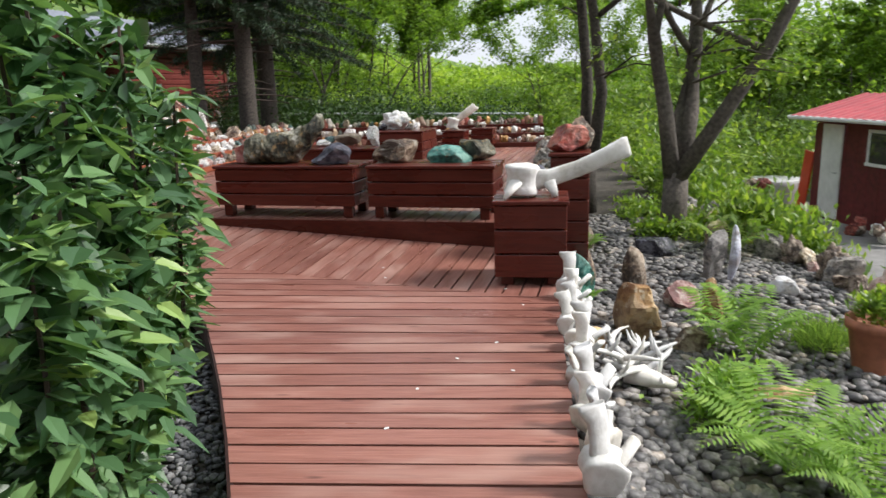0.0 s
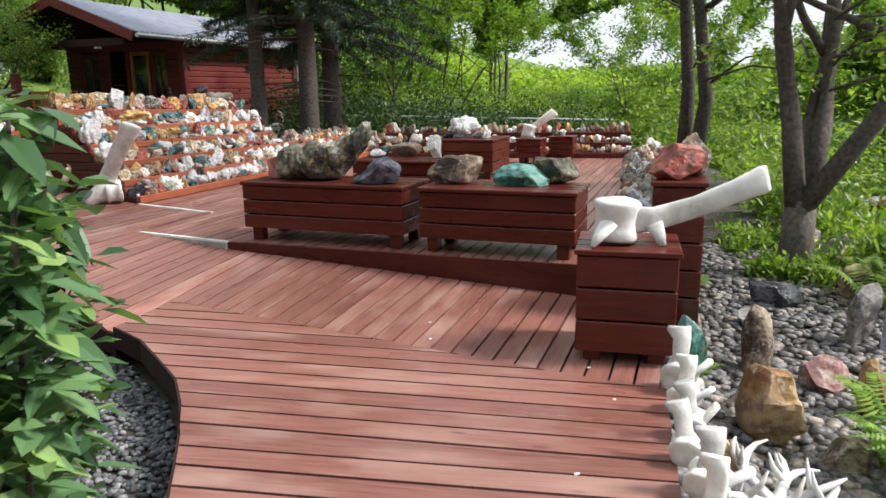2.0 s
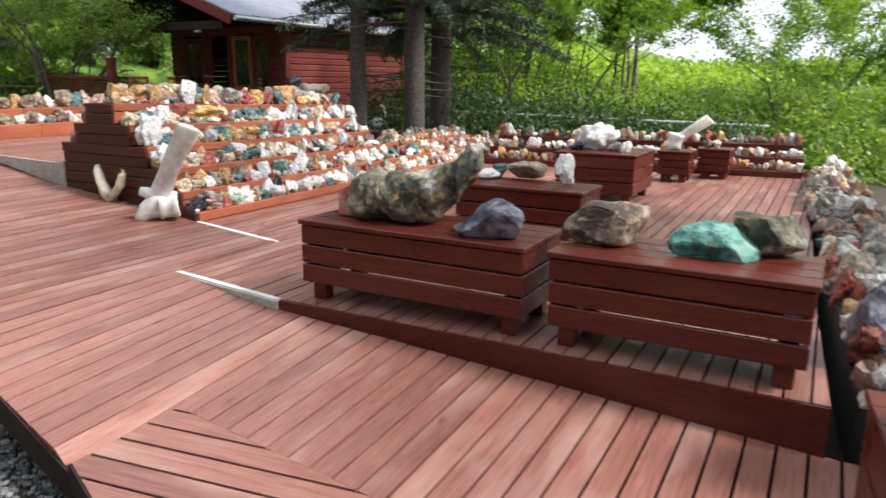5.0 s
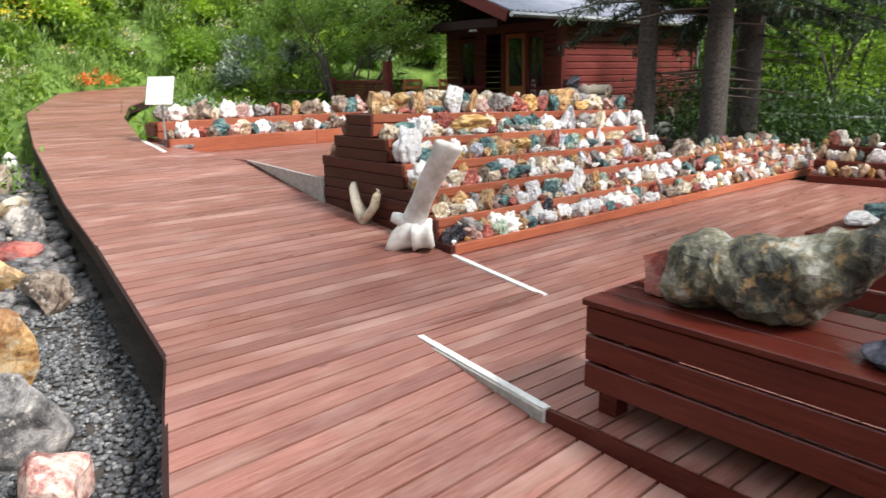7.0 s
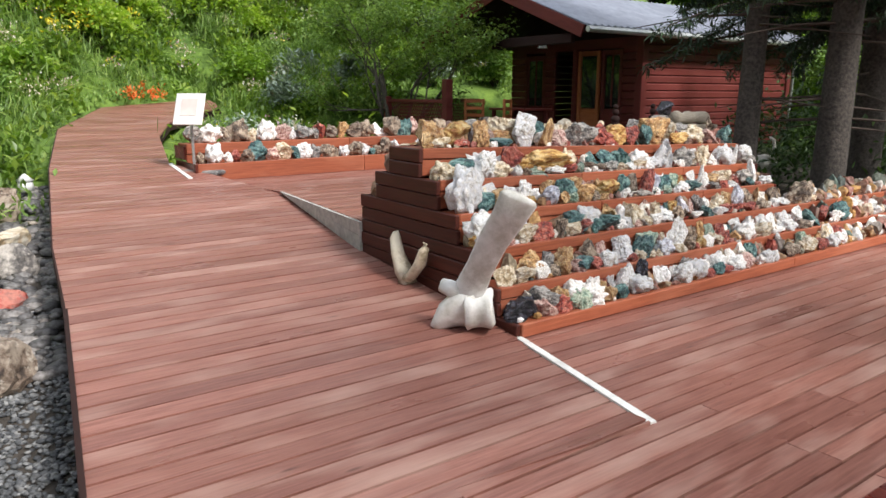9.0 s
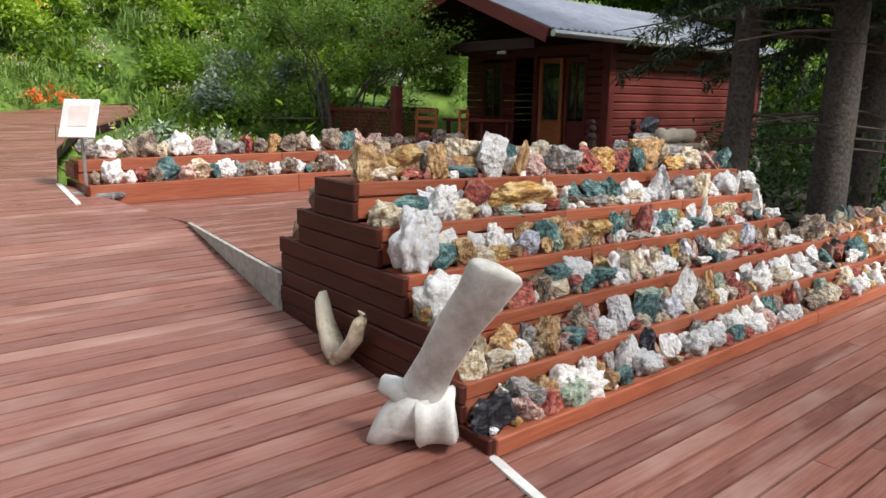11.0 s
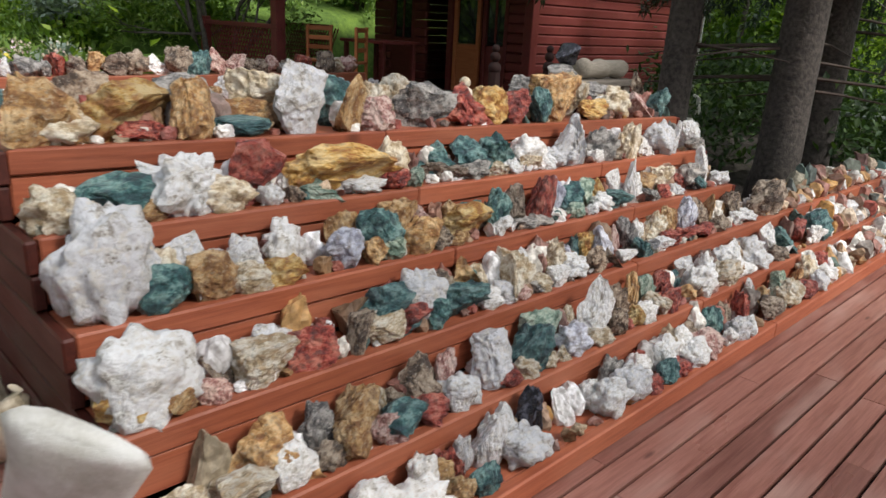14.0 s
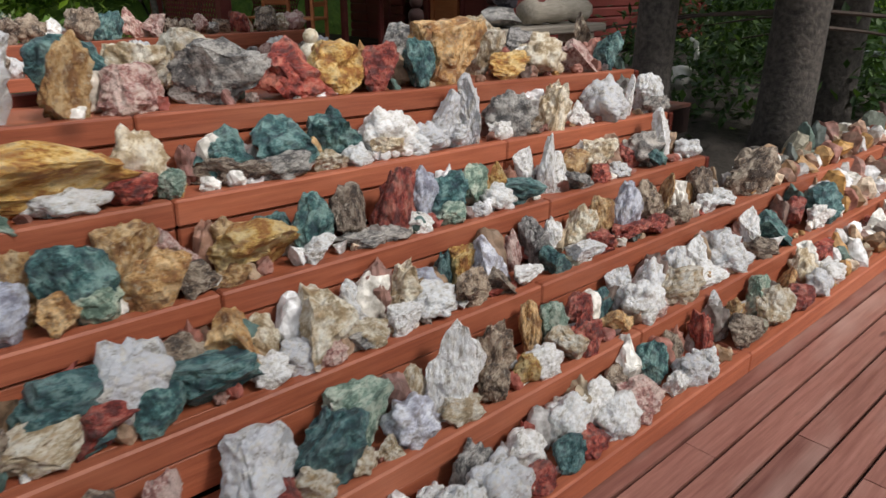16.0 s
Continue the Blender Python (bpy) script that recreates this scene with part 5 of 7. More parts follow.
def broadleaf(name, x, y, z, stems, height, r, mat_bark, mat_leaf, label, seed, per_tip=60, size=0.07, spread=0.45, fork=0.0, lean=(0, 0), skirt=0):
    rng = np.random.default_rng(seed)
    ob = empty(name, pose(x, y, z), label, "tree")
    bm, tips = bmesh.new(), []
    p0 = Vector((0, 0, -0.1))
    if fork:
        tube([p0, (0.02, 0.0, fork * 0.5), (lean[0] * 0.2, lean[1] * 0.2, fork)], [r * 1.35, r * 1.05, r], 10, bm)
        p0 = Vector((lean[0] * 0.2, lean[1] * 0.2, fork - 0.05))
    for i in range(stems):
        a = 6.283 * i / stems + rng.uniform(-0.4, 0.4)
        dv = Vector((math.cos(a) * spread + lean[0], math.sin(a) * spread + lean[1], 1.0))
        limb(rng, p0 + Vector((math.cos(a), math.sin(a), 0)) * r * 0.4, dv, height * rng.uniform(0.5, 0.62), r * (0.72 if stems > 1 else 1), 3, tips, bm, 0.3)
    for i in range(skirt):
        a, rr = rng.uniform(0, 6.283), rng.uniform(0.7, 2.5)
        hz = rng.uniform(1.7, 3.4) + 0.15 * rr
        q0, q1 = Vector((math.cos(a) * 0.25, math.sin(a) * 0.25, hz - 0.15)), Vector((math.cos(a) * rr, math.sin(a) * rr, hz + rng.normal(0, 0.1)))
        tube([q0, q0.lerp(q1, 0.5) + Vector((0, 0, 0.12)), q1], [0.018, 0.011, 0.004], 5, bm)
        tips.extend([q0.lerp(q1, f) for f in (0.55, 0.75, 0.9, 1.0)])
    part("trunk", bm, mat_bark, ob, "", None, True)
    pts = np.concatenate([cloud(rng, per_tip, t, (0.32, 0.32, 0.24), 0.1) for t in tips])
    leaf_mesh("crown", pts, 0.0, size, size * 0.6, mat_leaf, ob, seed, 0.25, 0)
    return ob


def spruce(name, x, y, z, height, r, label, seed, bare=2.2, reach=2.4, whorls=24):
    """A straight trunk with drooping needled boughs and dead snags below."""
    rng = np.random.default_rng(seed)
    ob = empty(name, pose(x, y, z), label, "tree")
    bm = tube([(0, 0, -0.2), (0.01, 0, 0.3), (0.03, 0.02, height * 0.4), (0, 0.03, height)], [r * 1.35, r, r * 0.72, 0.02], 12)
    part("trunk", bm, BARK, ob, "", None, True)
    bm = bmesh.new()
    pts = []
    for i in range(whorls):
        h = bare + (height - bare) * (i / whorls) ** 1.0
        ln = reach * (1 - 0.8 * i / whorls)
        for j in range(6):
            a = rng.uniform(0, 6.283)
            l = ln * rng.uniform(0.6, 1.1)
            p = [Vector((0, 0, h))]
            for q in (0.35, 0.7, 1.0):
                p.append(Vector((math.cos(a) * l * q, math.sin(a) * l * q, h - 0.3 * l * q * q + 0.1 * l * q + rng.normal(0, 0.03))))
            tube(p, [0.028, 0.02, 0.012, 0.004], 5, bm)
            for q in np.linspace(0.2, 1.0, 12):
                c = p[0].lerp(p[3], q)
                c.z = h - 0.3 * l * q * q + 0.1 * l * q
                pts.append(cloud(rng, 46, c, (0.2 * (1.1 - q * 0.5), 0.2 * (1.1 - q * 0.5), 0.09), 0.1))
    for i in range(14):
        a, h = rng.uniform(0, 6.283), rng.uniform(0.8, bare + 0.4)
        l = rng.uniform(0.4, 1.5)
        tube([(0, 0, h), (math.cos(a) * l * 0.5, math.sin(a) * l * 0.5, h - 0.04), (math.cos(a) * l, math.sin(a) * l, h - 0.12 * l)], [0.018, 0.012, 0.004], 5, bm)
    part("limbwork", bm, TWIG, ob)
    leaf_mesh("needles", np.concatenate(pts), -0.25, 0.12, 0.026, NEEDLE, ob, seed, 0.2, 0)
    return ob


spruce("spruce_tree", -4.35, 13.9, 0.45, 11, 0.19, "tall dark spruce with rough bark behind the terrace", 11, 2.15, 2.3, 30)
spruce("spruce_tree", -4.3, 15.1, 0.45, 12, 0.2, "tall dark spruce with rough bark behind the terrace", 12, 2.1, 2.7, 30)
spruce("spruce_tree", -5.25, 13.6, 0.5, 10, 0.15, "slim spruce trunk beside the cabin wall", 13, 3.0, 1.5)
broadleaf("rowan_tree", 2.95, 8.1, -0.4, 4, 5.8, 0.15, BARK_GREY, LEAF_ROWAN, "many-stemmed rowan tree in the rock garden", 21, 26, 0.085, 0.42, 0.85, lean=(0.12, 0.0), skirt=20)
broadleaf("rowan_tree", 2.1, 9.9, -0.3, 2, 8.0, 0.14, BARK, LEAF_ROWAN, "dark forked tree beside the platform", 22, 24, 0.085, 0.2, 0.7, lean=(0.15, 0.1), skirt=5)

# leafy shrub by the entry
rng = np.random.default_rng(31)
shrub = empty("leafy_shrub", pose(-0.88, 1.1, -0.15), "dense green shrub with glossy pointed leaves beside the deck", "shrub")
bm, tips = bmesh.new(), []
for i in range(46):
    a, e = 6.283 * i / 46 + rng.uniform(-0.1, 0.1), rng.uniform(0.25, 1.0) ** 0.6
    p1 = Vector((math.cos(a) * e * 0.3, math.sin(a) * e * 0.6, 0))
    p3 = Vector((math.cos(a) * e * 0.72, math.sin(a) * e * 1.25, 2.25 - 0.85 * e * e + rng.uniform(-0.25, 0.2)))
    p2 = p1.lerp(p3, 0.5) + Vector((math.cos(a) * 0.16, math.sin(a) * 0.2, 0.0))
    tube([p1, p2, p3], [0.012, 0.009, 0.005], 5, bm)
    for q in np.linspace(0.1, 1.0, 15):
        tips.append(p1.lerp(p2, q * 2) if q < 0.5 else p2.lerp(p3, q * 2 - 1))
part("branchwork", bm, TWIG, shrub)
pts = np.concatenate([cloud(rng, 22, t, (0.12, 0.12, 0.1), 0.1) for t in tips])
leaf_mesh("foliage", pts, 0.12, 0.112, 0.062, LEAF_SHRUB, shrub, 32, 0.3, 2, 1.1)


def clump(name, places, spread, n, length, width, material, label, category, seed, up=0.9, kind="stuff"):
    """Tufts of blades and leaves at many places, joined."""
    rng = np.random.default_rng(seed)
    P = []
    for x, y, z, r, h in places:
        q = rng.normal(0, 0.45, (n, 3)) * (r, r, 0)
        q[:, 2] = np.abs(rng.normal(0.5, 0.3, n)) * h
        P.append(q + (x, y, z))
    return tagged(leaf_mesh(name, np.concatenate(P), up, length, width, material, None, seed, 0.2, 0), label, category, "", kind)


def patch(rng, n, x0, x1, y0, y1, r, h, lift=0.0, keep=None):
    res = []
    while len(res) < n:
        x, y = rng.uniform(x0, x1), rng.uniform(y0, y1)
        if keep is None or keep(x, y):
            res.append((x, y, ground_z(x, y) + lift, r * rng.uniform(0.7, 1.3), h * rng.uniform(0.6, 1.3)))
    return res


rng = np.random.default_rng(41)


def off_path(x, y):
    return not inside(ramp_poly, x, y) and not inside(p2_poly, x, y)


def bank_ok(x, y):
    return off_path(x + 0.35, y) and off_path(x - 0.3, y - 0.4) and off_path(x, y + 0.45) and not (-13.5 < x < -7.5 and y > 12.6)


clump("flower_bank", patch(rng, 800, -27, -9.9, 3.5, 22, 0.5, 0.26, 0, bank_ok), 1, 90, 0.14, 0.045, LEAF_MEADOW, "bright green flower beds on the bank", "plants", 42)
clump("bank_bushes", patch(rng, 60, -34, -20, 2.5, 24, 0.8, 1.2, 0, lambda x, y: bank_ok(x, y) and x < -21 - 0.1 * abs(y - 10)), 1, 420, 0.16, 0.07, LEAF_BIRCH, "leafy green bushes on the bank", "bushes", 61, 0.5)
near_end = patch(rng, 520, -18.5, -10.4, 5.5, 15.5, 0.42, 0.55, 0, bank_ok)
clump("leafy_perennials", near_end[:260:2], 1, 150, 0.17, 0.085, LEAF_ROWAN, "broad-leaved perennials filling the flower beds", "plants", 71, 0.6)
clump("tall_grasses", near_end[260::3], 1, 120, 0.3, 0.022, LEAF_MEADOW, "tall pale grasses between the flowers", "plants", 72, 1.1)
clump("pink_plumes", [(x, y, z + 0.45, r * 0.6, 0.25) for x, y, z, r, h in near_end[::14]], 1, 70, 0.06, 0.03, PLUME, "pale pink and cream flower plumes", "flowers", 73, 1.0)
clump("silver_shrubs", patch(rng, 7, -25, -19, 11, 16, 0.7, 1.6), 1, 600, 0.14, 0.05, LEAF_SILVER, "silvery willow bushes on the bank", "bushes", 43, 0.5)
clump("garden_flowers", patch(rng, 46, -24, -10.5, 4.5, 20, 0.3, 0.22, 0.55, bank_ok), 1, 34, 0.06, 0.05, PETALS, "pink, violet and white garden flowers", "flowers", 44)
clump("orange_lilies", patch(rng, 6, -16.4, -15.5, 10.2, 11.1, 0.16, 0.2, 0.25), 1, 30, 0.08, 0.06, PETAL_ORANGE, "orange lilies in the flower bed", "flowers", 45)
clump("yellow_lilies", patch(rng, 10, -18.5, -16.2, 8.5, 12.2, 0.2, 0.3, 0.6), 1, 26, 0.08, 0.06, PETAL_YELLOW, "yellow flowers in the flower bed", "flowers", 46)


def mound_bush(x, y, r, h, material, size, label, seed):
    """A rounded bush of its own: leaves in overlapping tufts round a few stems."""
    q = np.random.default_rng(seed)
    ob = empty("garden_bush", pose(x, y, ground_z(x, y)), label, "bush", "bushes on the bank")
    bm, pts = bmesh.new(), []
    for i in range(14):
        a, e = q.uniform(0, 6.283), q.uniform(0.0, 0.85)
        c = Vector((math.cos(a) * e * r, math.sin(a) * e * r, h * (0.9 - 0.55 * e * e) * q.uniform(0.75, 1.1)))
        if i < 6:
            tube([(0, 0, 0), c * 0.5, c], [0.015, 0.011, 0.005], 5, bm)
        pts.append(cloud(q, 110, c, (r * 0.4, r * 0.4, h * 0.3), 0.5))
    part("stems", bm, TWIG, ob)
    leaf_mesh("foliage", np.concatenate(pts), 0.35, size, size * 0.55, material, ob, seed, 0.25, 0)
    return ob


BUSH_KINDS = ((LEAF_HEDGE, 0.11, "rounded bright yellow-green bush in the flower bank"), (LEAF_MEADOW, 0.13, "leafy mid-green bush in the flower bank"), (LEAF_HEDGE, 0.1, "low fresh green mound of leaves in the flower bank"),
              (LEAF_SILVER, 0.12, "silvery grey-green bush in the flower bank"), (LEAF_DARK, 0.14, "dark green leafy bush in the flower bank"), (LEAF_BIRCH, 0.12, "light green leafy bush in the flower bank"))
br = random.Random(77)
made = 0
while made < 150:
    bx, by = br.uniform(-26, -11.2), br.uniform(4.5, 20)
    if not bank_ok(bx, by) or not bank_ok(bx + 0.6, by + 0.5):
        continue
    far_f = smooth_step(-12, -24, bx)
    r_ = br.uniform(0.32, 0.72) * (1 + 0.8 * far_f)
    mat_, size_, label_ = BUSH_KINDS[br.choice((0, 0, 1, 2, 2, 3, 3, 5) if far_f < 0.6 else (0, 0, 1, 3, 4, 5))]
    mound_bush(bx, by, r_, r_ * br.uniform(0.9, 1.4), mat_, size_ * (1 + 0.5 * far_f), label_, 300 + made)
    made += 1
clump("hedge_far", [(x, 22 + 0.1 * x + rng.normal(0, 0.3), ground_z(x, 22), 1.0, 0.95) for x in np.arange(-5.5, 14, 0.35)], 1, 900, 0.1, 0.055, LEAF_HEDGE, "yellow-green hedge beyond the platform", "hedge", 47, 0.5)
clump("rock_garden_greens", patch(rng, 55, 3.5, 4.9, 7.2, 14, 0.3, 0.45), 1, 200, 0.14, 0.055, LEAF_ROWAN, "leafy green plants along the yard", "plants", 48)
clump("right_bushes", patch(rng, 110, 2.4, 12, 10.5, 26, 0.9, 1.7, 0, lambda x, y: not (x > 4.5 and y < 16.5)), 1, 420, 0.15, 0.075, LEAF_ROWAN, "green bushes beyond the rock garden", "bushes", 49, 0.4)
# undergrowth uses the dark leaf: deep spruce shade painted as leaf colour
clump("under_trees", patch(rng, 90, -7, 1.5, 14.9, 21, 0.6, 0.9, 0, lambda x, y: x > -6.8), 1, 260, 0.13, 0.06, LEAF_DARK, "undergrowth below the spruces, its leaves coloured dark for the shade", "plants", 50, 0.5)
clump("wood_edge", [(x, rng.uniform(24.5, 31), 0.4, 1.3, 1.0 if -4.5 < x < 8.5 else 2.3) for x in rng.uniform(-24, 19, 200)], 1, 480, 0.19, 0.1, LEAF_BIRCH, "dense green thicket at the edge of the wood", "thicket", 62, 0.4)
clump("far_wood", [(x, rng.uniform(44, 62), 1.6, 2.2, 1.0 if -7 < x < 17 else 4.5) for x in rng.uniform(-32, 40, 150)], 1, 330, 0.5, 0.3, LEAF_BIRCH, "distant green wood on the slope", "woods", 65, 0.4)
clump("yard_thicket", [(rng.uniform(9.5, 22), rng.uniform(15, 26), -1.2, 1.3, 2.3) for _ in range(70)], 1, 480, 0.19, 0.1, LEAF_BIRCH, "dense green thicket behind the shed", "thicket", 63, 0.4)

# woods behind
wood_tree = broadleaf("birch_tree", -2.0, 27, 0.6, 1, 6.8, 0.09, BARK_GREY, LEAF_BIRCH, "green birch tree in the wood behind", 51, 95, 0.19, 0.2)
wood_tree_b = broadleaf("birch_tree", 5.0, 31, 0.6, 2, 6.4, 0.09, BARK_GREY, LEAF_BIRCH, "green birch tree in the wood behind", 52, 80, 0.19, 0.3)
wr = random.Random(8)
for i in range(44):
    x = -12 + 38 * (i / 43) + wr.uniform(-0.8, 0.8)
    y = wr.uniform(23, 33) - (0.25 * max(0, x) if x > 8 else 0)
    if -4.0 < x < 8.5:
        x += 12.5 if i % 2 else -9.0
    sc = wr.uniform(0.8, 1.1)
    if x > 5 and i % 4:
        continue
    copy_thing(wood_tree if i % 2 else wood_tree_b, pose(x, y, ground_z(x, y), 0, 0, wr.uniform(0, 360)) @ Matrix.Diagonal((sc, sc, sc, 1)))
young = broadleaf("young_birch", -2.6, 20.2, 0.3, 1, 3.6, 0.045, BARK_GREY, LEAF_BIRCH, "slender young birch beyond the platform", 53, 34, 0.1, 0.15)
for x, y, sc in ((-3.6, 19.0, 1.0), (-4.6, 20.4, 1.15), (2.6, 23.5, 1.15), (3.3, 24.6, 1.3), (4.2, 25.5, 1.25), (5.6, 24.0, 1.2)):
    copy_thing(young, pose(x, y, ground_z(x, y) - 0.1, 0, 0, wr.uniform(0, 360)) @ Matrix.Diagonal((sc * 0.9, sc * 0.9, sc, 1)))
clump("sunny_slope", [(x, y, ground_z(x, y), 1.6, 1.3 + 0.05 * (y - 34)) for x, y in zip(rng.uniform(-7, 6, 90), rng.uniform(33, 46, 90))], 1, 260, 0.34, 0.18, LEAF_HEDGE, "bright green bushes on the far slope", "bushes", 74, 0.4)
for i in range(18):
    x, y = wr.uniform(-20, -9), wr.uniform(22.5, 28)
    copy_thing(wood_tree, pose(x, y, ground_z(x, y), 0, 0, wr.uniform(0, 360)))
for i in range(18):
    x, y = wr.uniform(-36, -22), wr.uniform(3, 26)
    copy_thing(wood_tree_b, pose(x, y, ground_z(x, y), 0, 0, wr.uniform(0, 360)) @ Matrix.Diagonal((0.8, 0.8, 0.8, 1)))
broadleaf("willow_tree", -12.3, 13.95, ground_z(-12.3, 13.95), 6, 3.3, 0.075, BARK_GREY, LEAF_MEADOW, "small many-stemmed willow tree beside the cabin porch", 57, 26, 0.085, 0.6, 0.12)
for x, y in ((-15.4, 16.8), (-14.9, 18.6), (-16.6, 18.0)):
    copy_thing(wood_tree_b, pose(x, y, ground_z(x, y) - 0.4, 0, 0, wr.uniform(0, 360)) @ Matrix.Diagonal((0.62, 0.62, 0.55, 1)))

rail = empty("garden_rail", Matrix.Identity(4), "pale metal rail on posts among the trees", "railing")
part("handrail", tube([(-4.6, 16.6, 1.02), (-1.5, 17.2, 0.92), (1.6, 17.8, 0.82)], [0.03, 0.03, 0.03], 8), METAL, rail)
for x, y, z in ((-4.3, 16.66, 1.0), (-2.0, 17.1, 0.93), (0.9, 17.66, 0.84)):
    part("rail_post", tube([(x, y, ground_z(x, y) - 0.1), (x, y, z)], [0.025, 0.025], 8), METAL, rail)

# unseen trees and thicket, added to close the garden behind the walk and block sky light
clump("entry_thicket", [(x, y, ground_z(x, y), 1.3, 3.4) for x, y in [(rng.uniform(-14, -1.6), rng.uniform(-8, -3.2)) for _ in range(60)] + [(rng.uniform(1.8, 5.0), rng.uniform(-8, -2.5)) for _ in range(26)] + [(rng.uniform(-12, -4.5), rng.uniform(-3.2, 1.5)) for _ in range(44)]], 1, 380, 0.22, 0.11, LEAF_DARK, "dense unseen green thicket added around the garden entry to block sky light", "thicket", 64, 0.4)
for x, y in ((-9, -6), (-5, -8), (-1, -9), (3.5, -7), (-11, -1), (-13, 1.5), (7, -9), (-7, -3)):
    copy_thing(wood_tree_b, pose(x, y, ground_z(x, y), 0, 0, wr.uniform(0, 360)))

# ---------------------------------------------------------------- bones


def blade(bm, pts, widths, thicks, side):
    """A flat tapering process through pts; side gives the direction of its width."""
    rings = []
    sd = Vector(side).normalized()
    P = [Vector(p) for p in pts]
    for i, p in enumerate(P):
        d = (P[min(i + 1, len(P) - 1)] - P[max(i - 1, 0)]).normalized()
        nrm = d.cross(sd).normalized()
        s2 = nrm.cross(d).normalized()
        rings.append([bm.verts.new(p + s2 * widths[i] / 2 * math.cos(k * 0.5236) + nrm * thicks[i] / 2 * math.sin(k * 0.5236)) for k in range(12)])
    for r0, r1 in zip(rings, rings[1:]):
        for k in range(12):
            bm.faces.new((r0[k], r0[(k + 1) % 12], r1[(k + 1) % 12], r1[k]))
    bm.faces.new(rings[0][::-1])
    bm.faces.new(rings[-1])


def drum(bm, at, axis, r, length):
    """A waisted bone drum with slightly hollow ends."""
    ax = Vector(axis).normalized()
    a = ax.orthogonal().normalized()
    b = ax.cross(a)
    rings = []
    for t, q in ((-0.5, 0.0), (-0.47, 0.55), (-0.5, 0.9), (-0.42, 1.02), (-0.2, 0.9), (0, 0.86), (0.2, 0.9), (0.42, 1.02), (0.5, 0.9), (0.47, 0.55), (0.5, 0.0)):
        rings.append([bm.verts.new(Vector(at) + ax * length * t + (a * math.cos(k * 0.3927) + b * math.sin(k * 0.3927)) * max(r * q, 0.002) * (1 + 0.04 * math.sin(k * 1.7))) for k in range(16)])
    for r0, r1 in zip(rings, rings[1:]):
        for k in range(16):
            bm.faces.new((r0[k], r0[(k + 1) % 16], r1[(k + 1) % 16], r1[k]))


def bone(name, build, m, label):
    """A vertebra of several parts; build fills one mesh for each name."""
    ob = empty(name, m, label, "bone")
    parts = {}
    build(lambda n: parts.setdefault(n + " " * sum(k.strip() == n for k in parts), bmesh.new()))
    for n, bm in parts.items():
        bmesh.ops.recalc_face_normals(bm, faces=bm.faces)
        for v in bm.verts:
            v.co += Vector((noise.noise(v.co * 14), noise.noise(v.co * 14 + Vector((9, 0, 0))), noise.noise(v.co * 14 + Vector((0, 9, 0))))) * 0.012
        part(n.strip(), bm, BONE, ob, "", None, True)
    return ob


def box_vertebra(piece):
    drum(piece("centrum"), (0.0, 0.0, 0.12), (0.05, 0, 1), 0.13, 0.22)
    blade(piece("process"), [(0.05, 0.0, 0.12), (0.2, 0.02, 0.125), (0.42, 0.05, 0.19), (0.62, 0.08, 0.275), (0.76, 0.1, 0.335), (0.79, 0.105, 0.345)], [0.17, 0.14, 0.135, 0.145, 0.17, 0.15], [0.13, 0.09, 0.05, 0.045, 0.05, 0.03], (0, -0.2, 1))
    blade(piece("wing"), [(-0.04, -0.08, 0.12), (-0.1, -0.14, 0.05), (-0.13, -0.17, 0.0)], [0.1, 0.07, 0.03], [0.06, 0.045, 0.02], (1, 0, 0.4))
    blade(piece("wing"), [(0.2, -0.02, 0.1), (0.23, -0.06, 0.04), (0.24, -0.08, 0.0)], [0.09, 0.07, 0.04], [0.06, 0.04, 0.03], (1, 0, 0.2))


bone("whale_vertebra", box_vertebra, pose(0.98, 4.52, 0.735), "bleached whale vertebra lying on a red wooden box")


def standing_vertebra(piece):
    drum(piece("centrum"), (0.09, 0.09, 0.135), (0.75, 0.62, 0.08), 0.125, 0.17)
    blade(piece("process"), [(0.03, 0.05, 0.16), (0.06, 0.04, 0.27), (0.16, 0.01, 0.42), (0.29, -0.02, 0.6), (0.41, -0.04, 0.76), (0.49, -0.055, 0.87), (0.5, -0.057, 0.885)], [0.24, 0.19, 0.165, 0.17, 0.185, 0.205, 0.18], [0.15, 0.11, 0.075, 0.062, 0.058, 0.055, 0.035], (0.8, 0.55, -0.3))
    blade(piece("body"), [(0.07, 0.08, 0.15), (0.0, 0.02, 0.14), (-0.06, -0.04, 0.09), (-0.1, -0.08, 0.03), (-0.11, -0.09, 0.012)], [0.25, 0.25, 0.19, 0.11, 0.07], [0.17, 0.16, 0.12, 0.07, 0.04], (0.2, -0.2, 1))
    blade(piece("wing"), [(0.0, 0.0, 0.24), (-0.05, -0.04, 0.27), (-0.085, -0.065, 0.285), (-0.09, -0.068, 0.287)], [0.12, 0.1, 0.08, 0.05], [0.1, 0.085, 0.07, 0.04], (0, 0.3, 1))


bone("whale_vertebra", standing_vertebra, pose(-4.44, 7.63, ramp_z(-4.44, 7.63) - 0.005), "bleached whale vertebra standing upright on the deck")


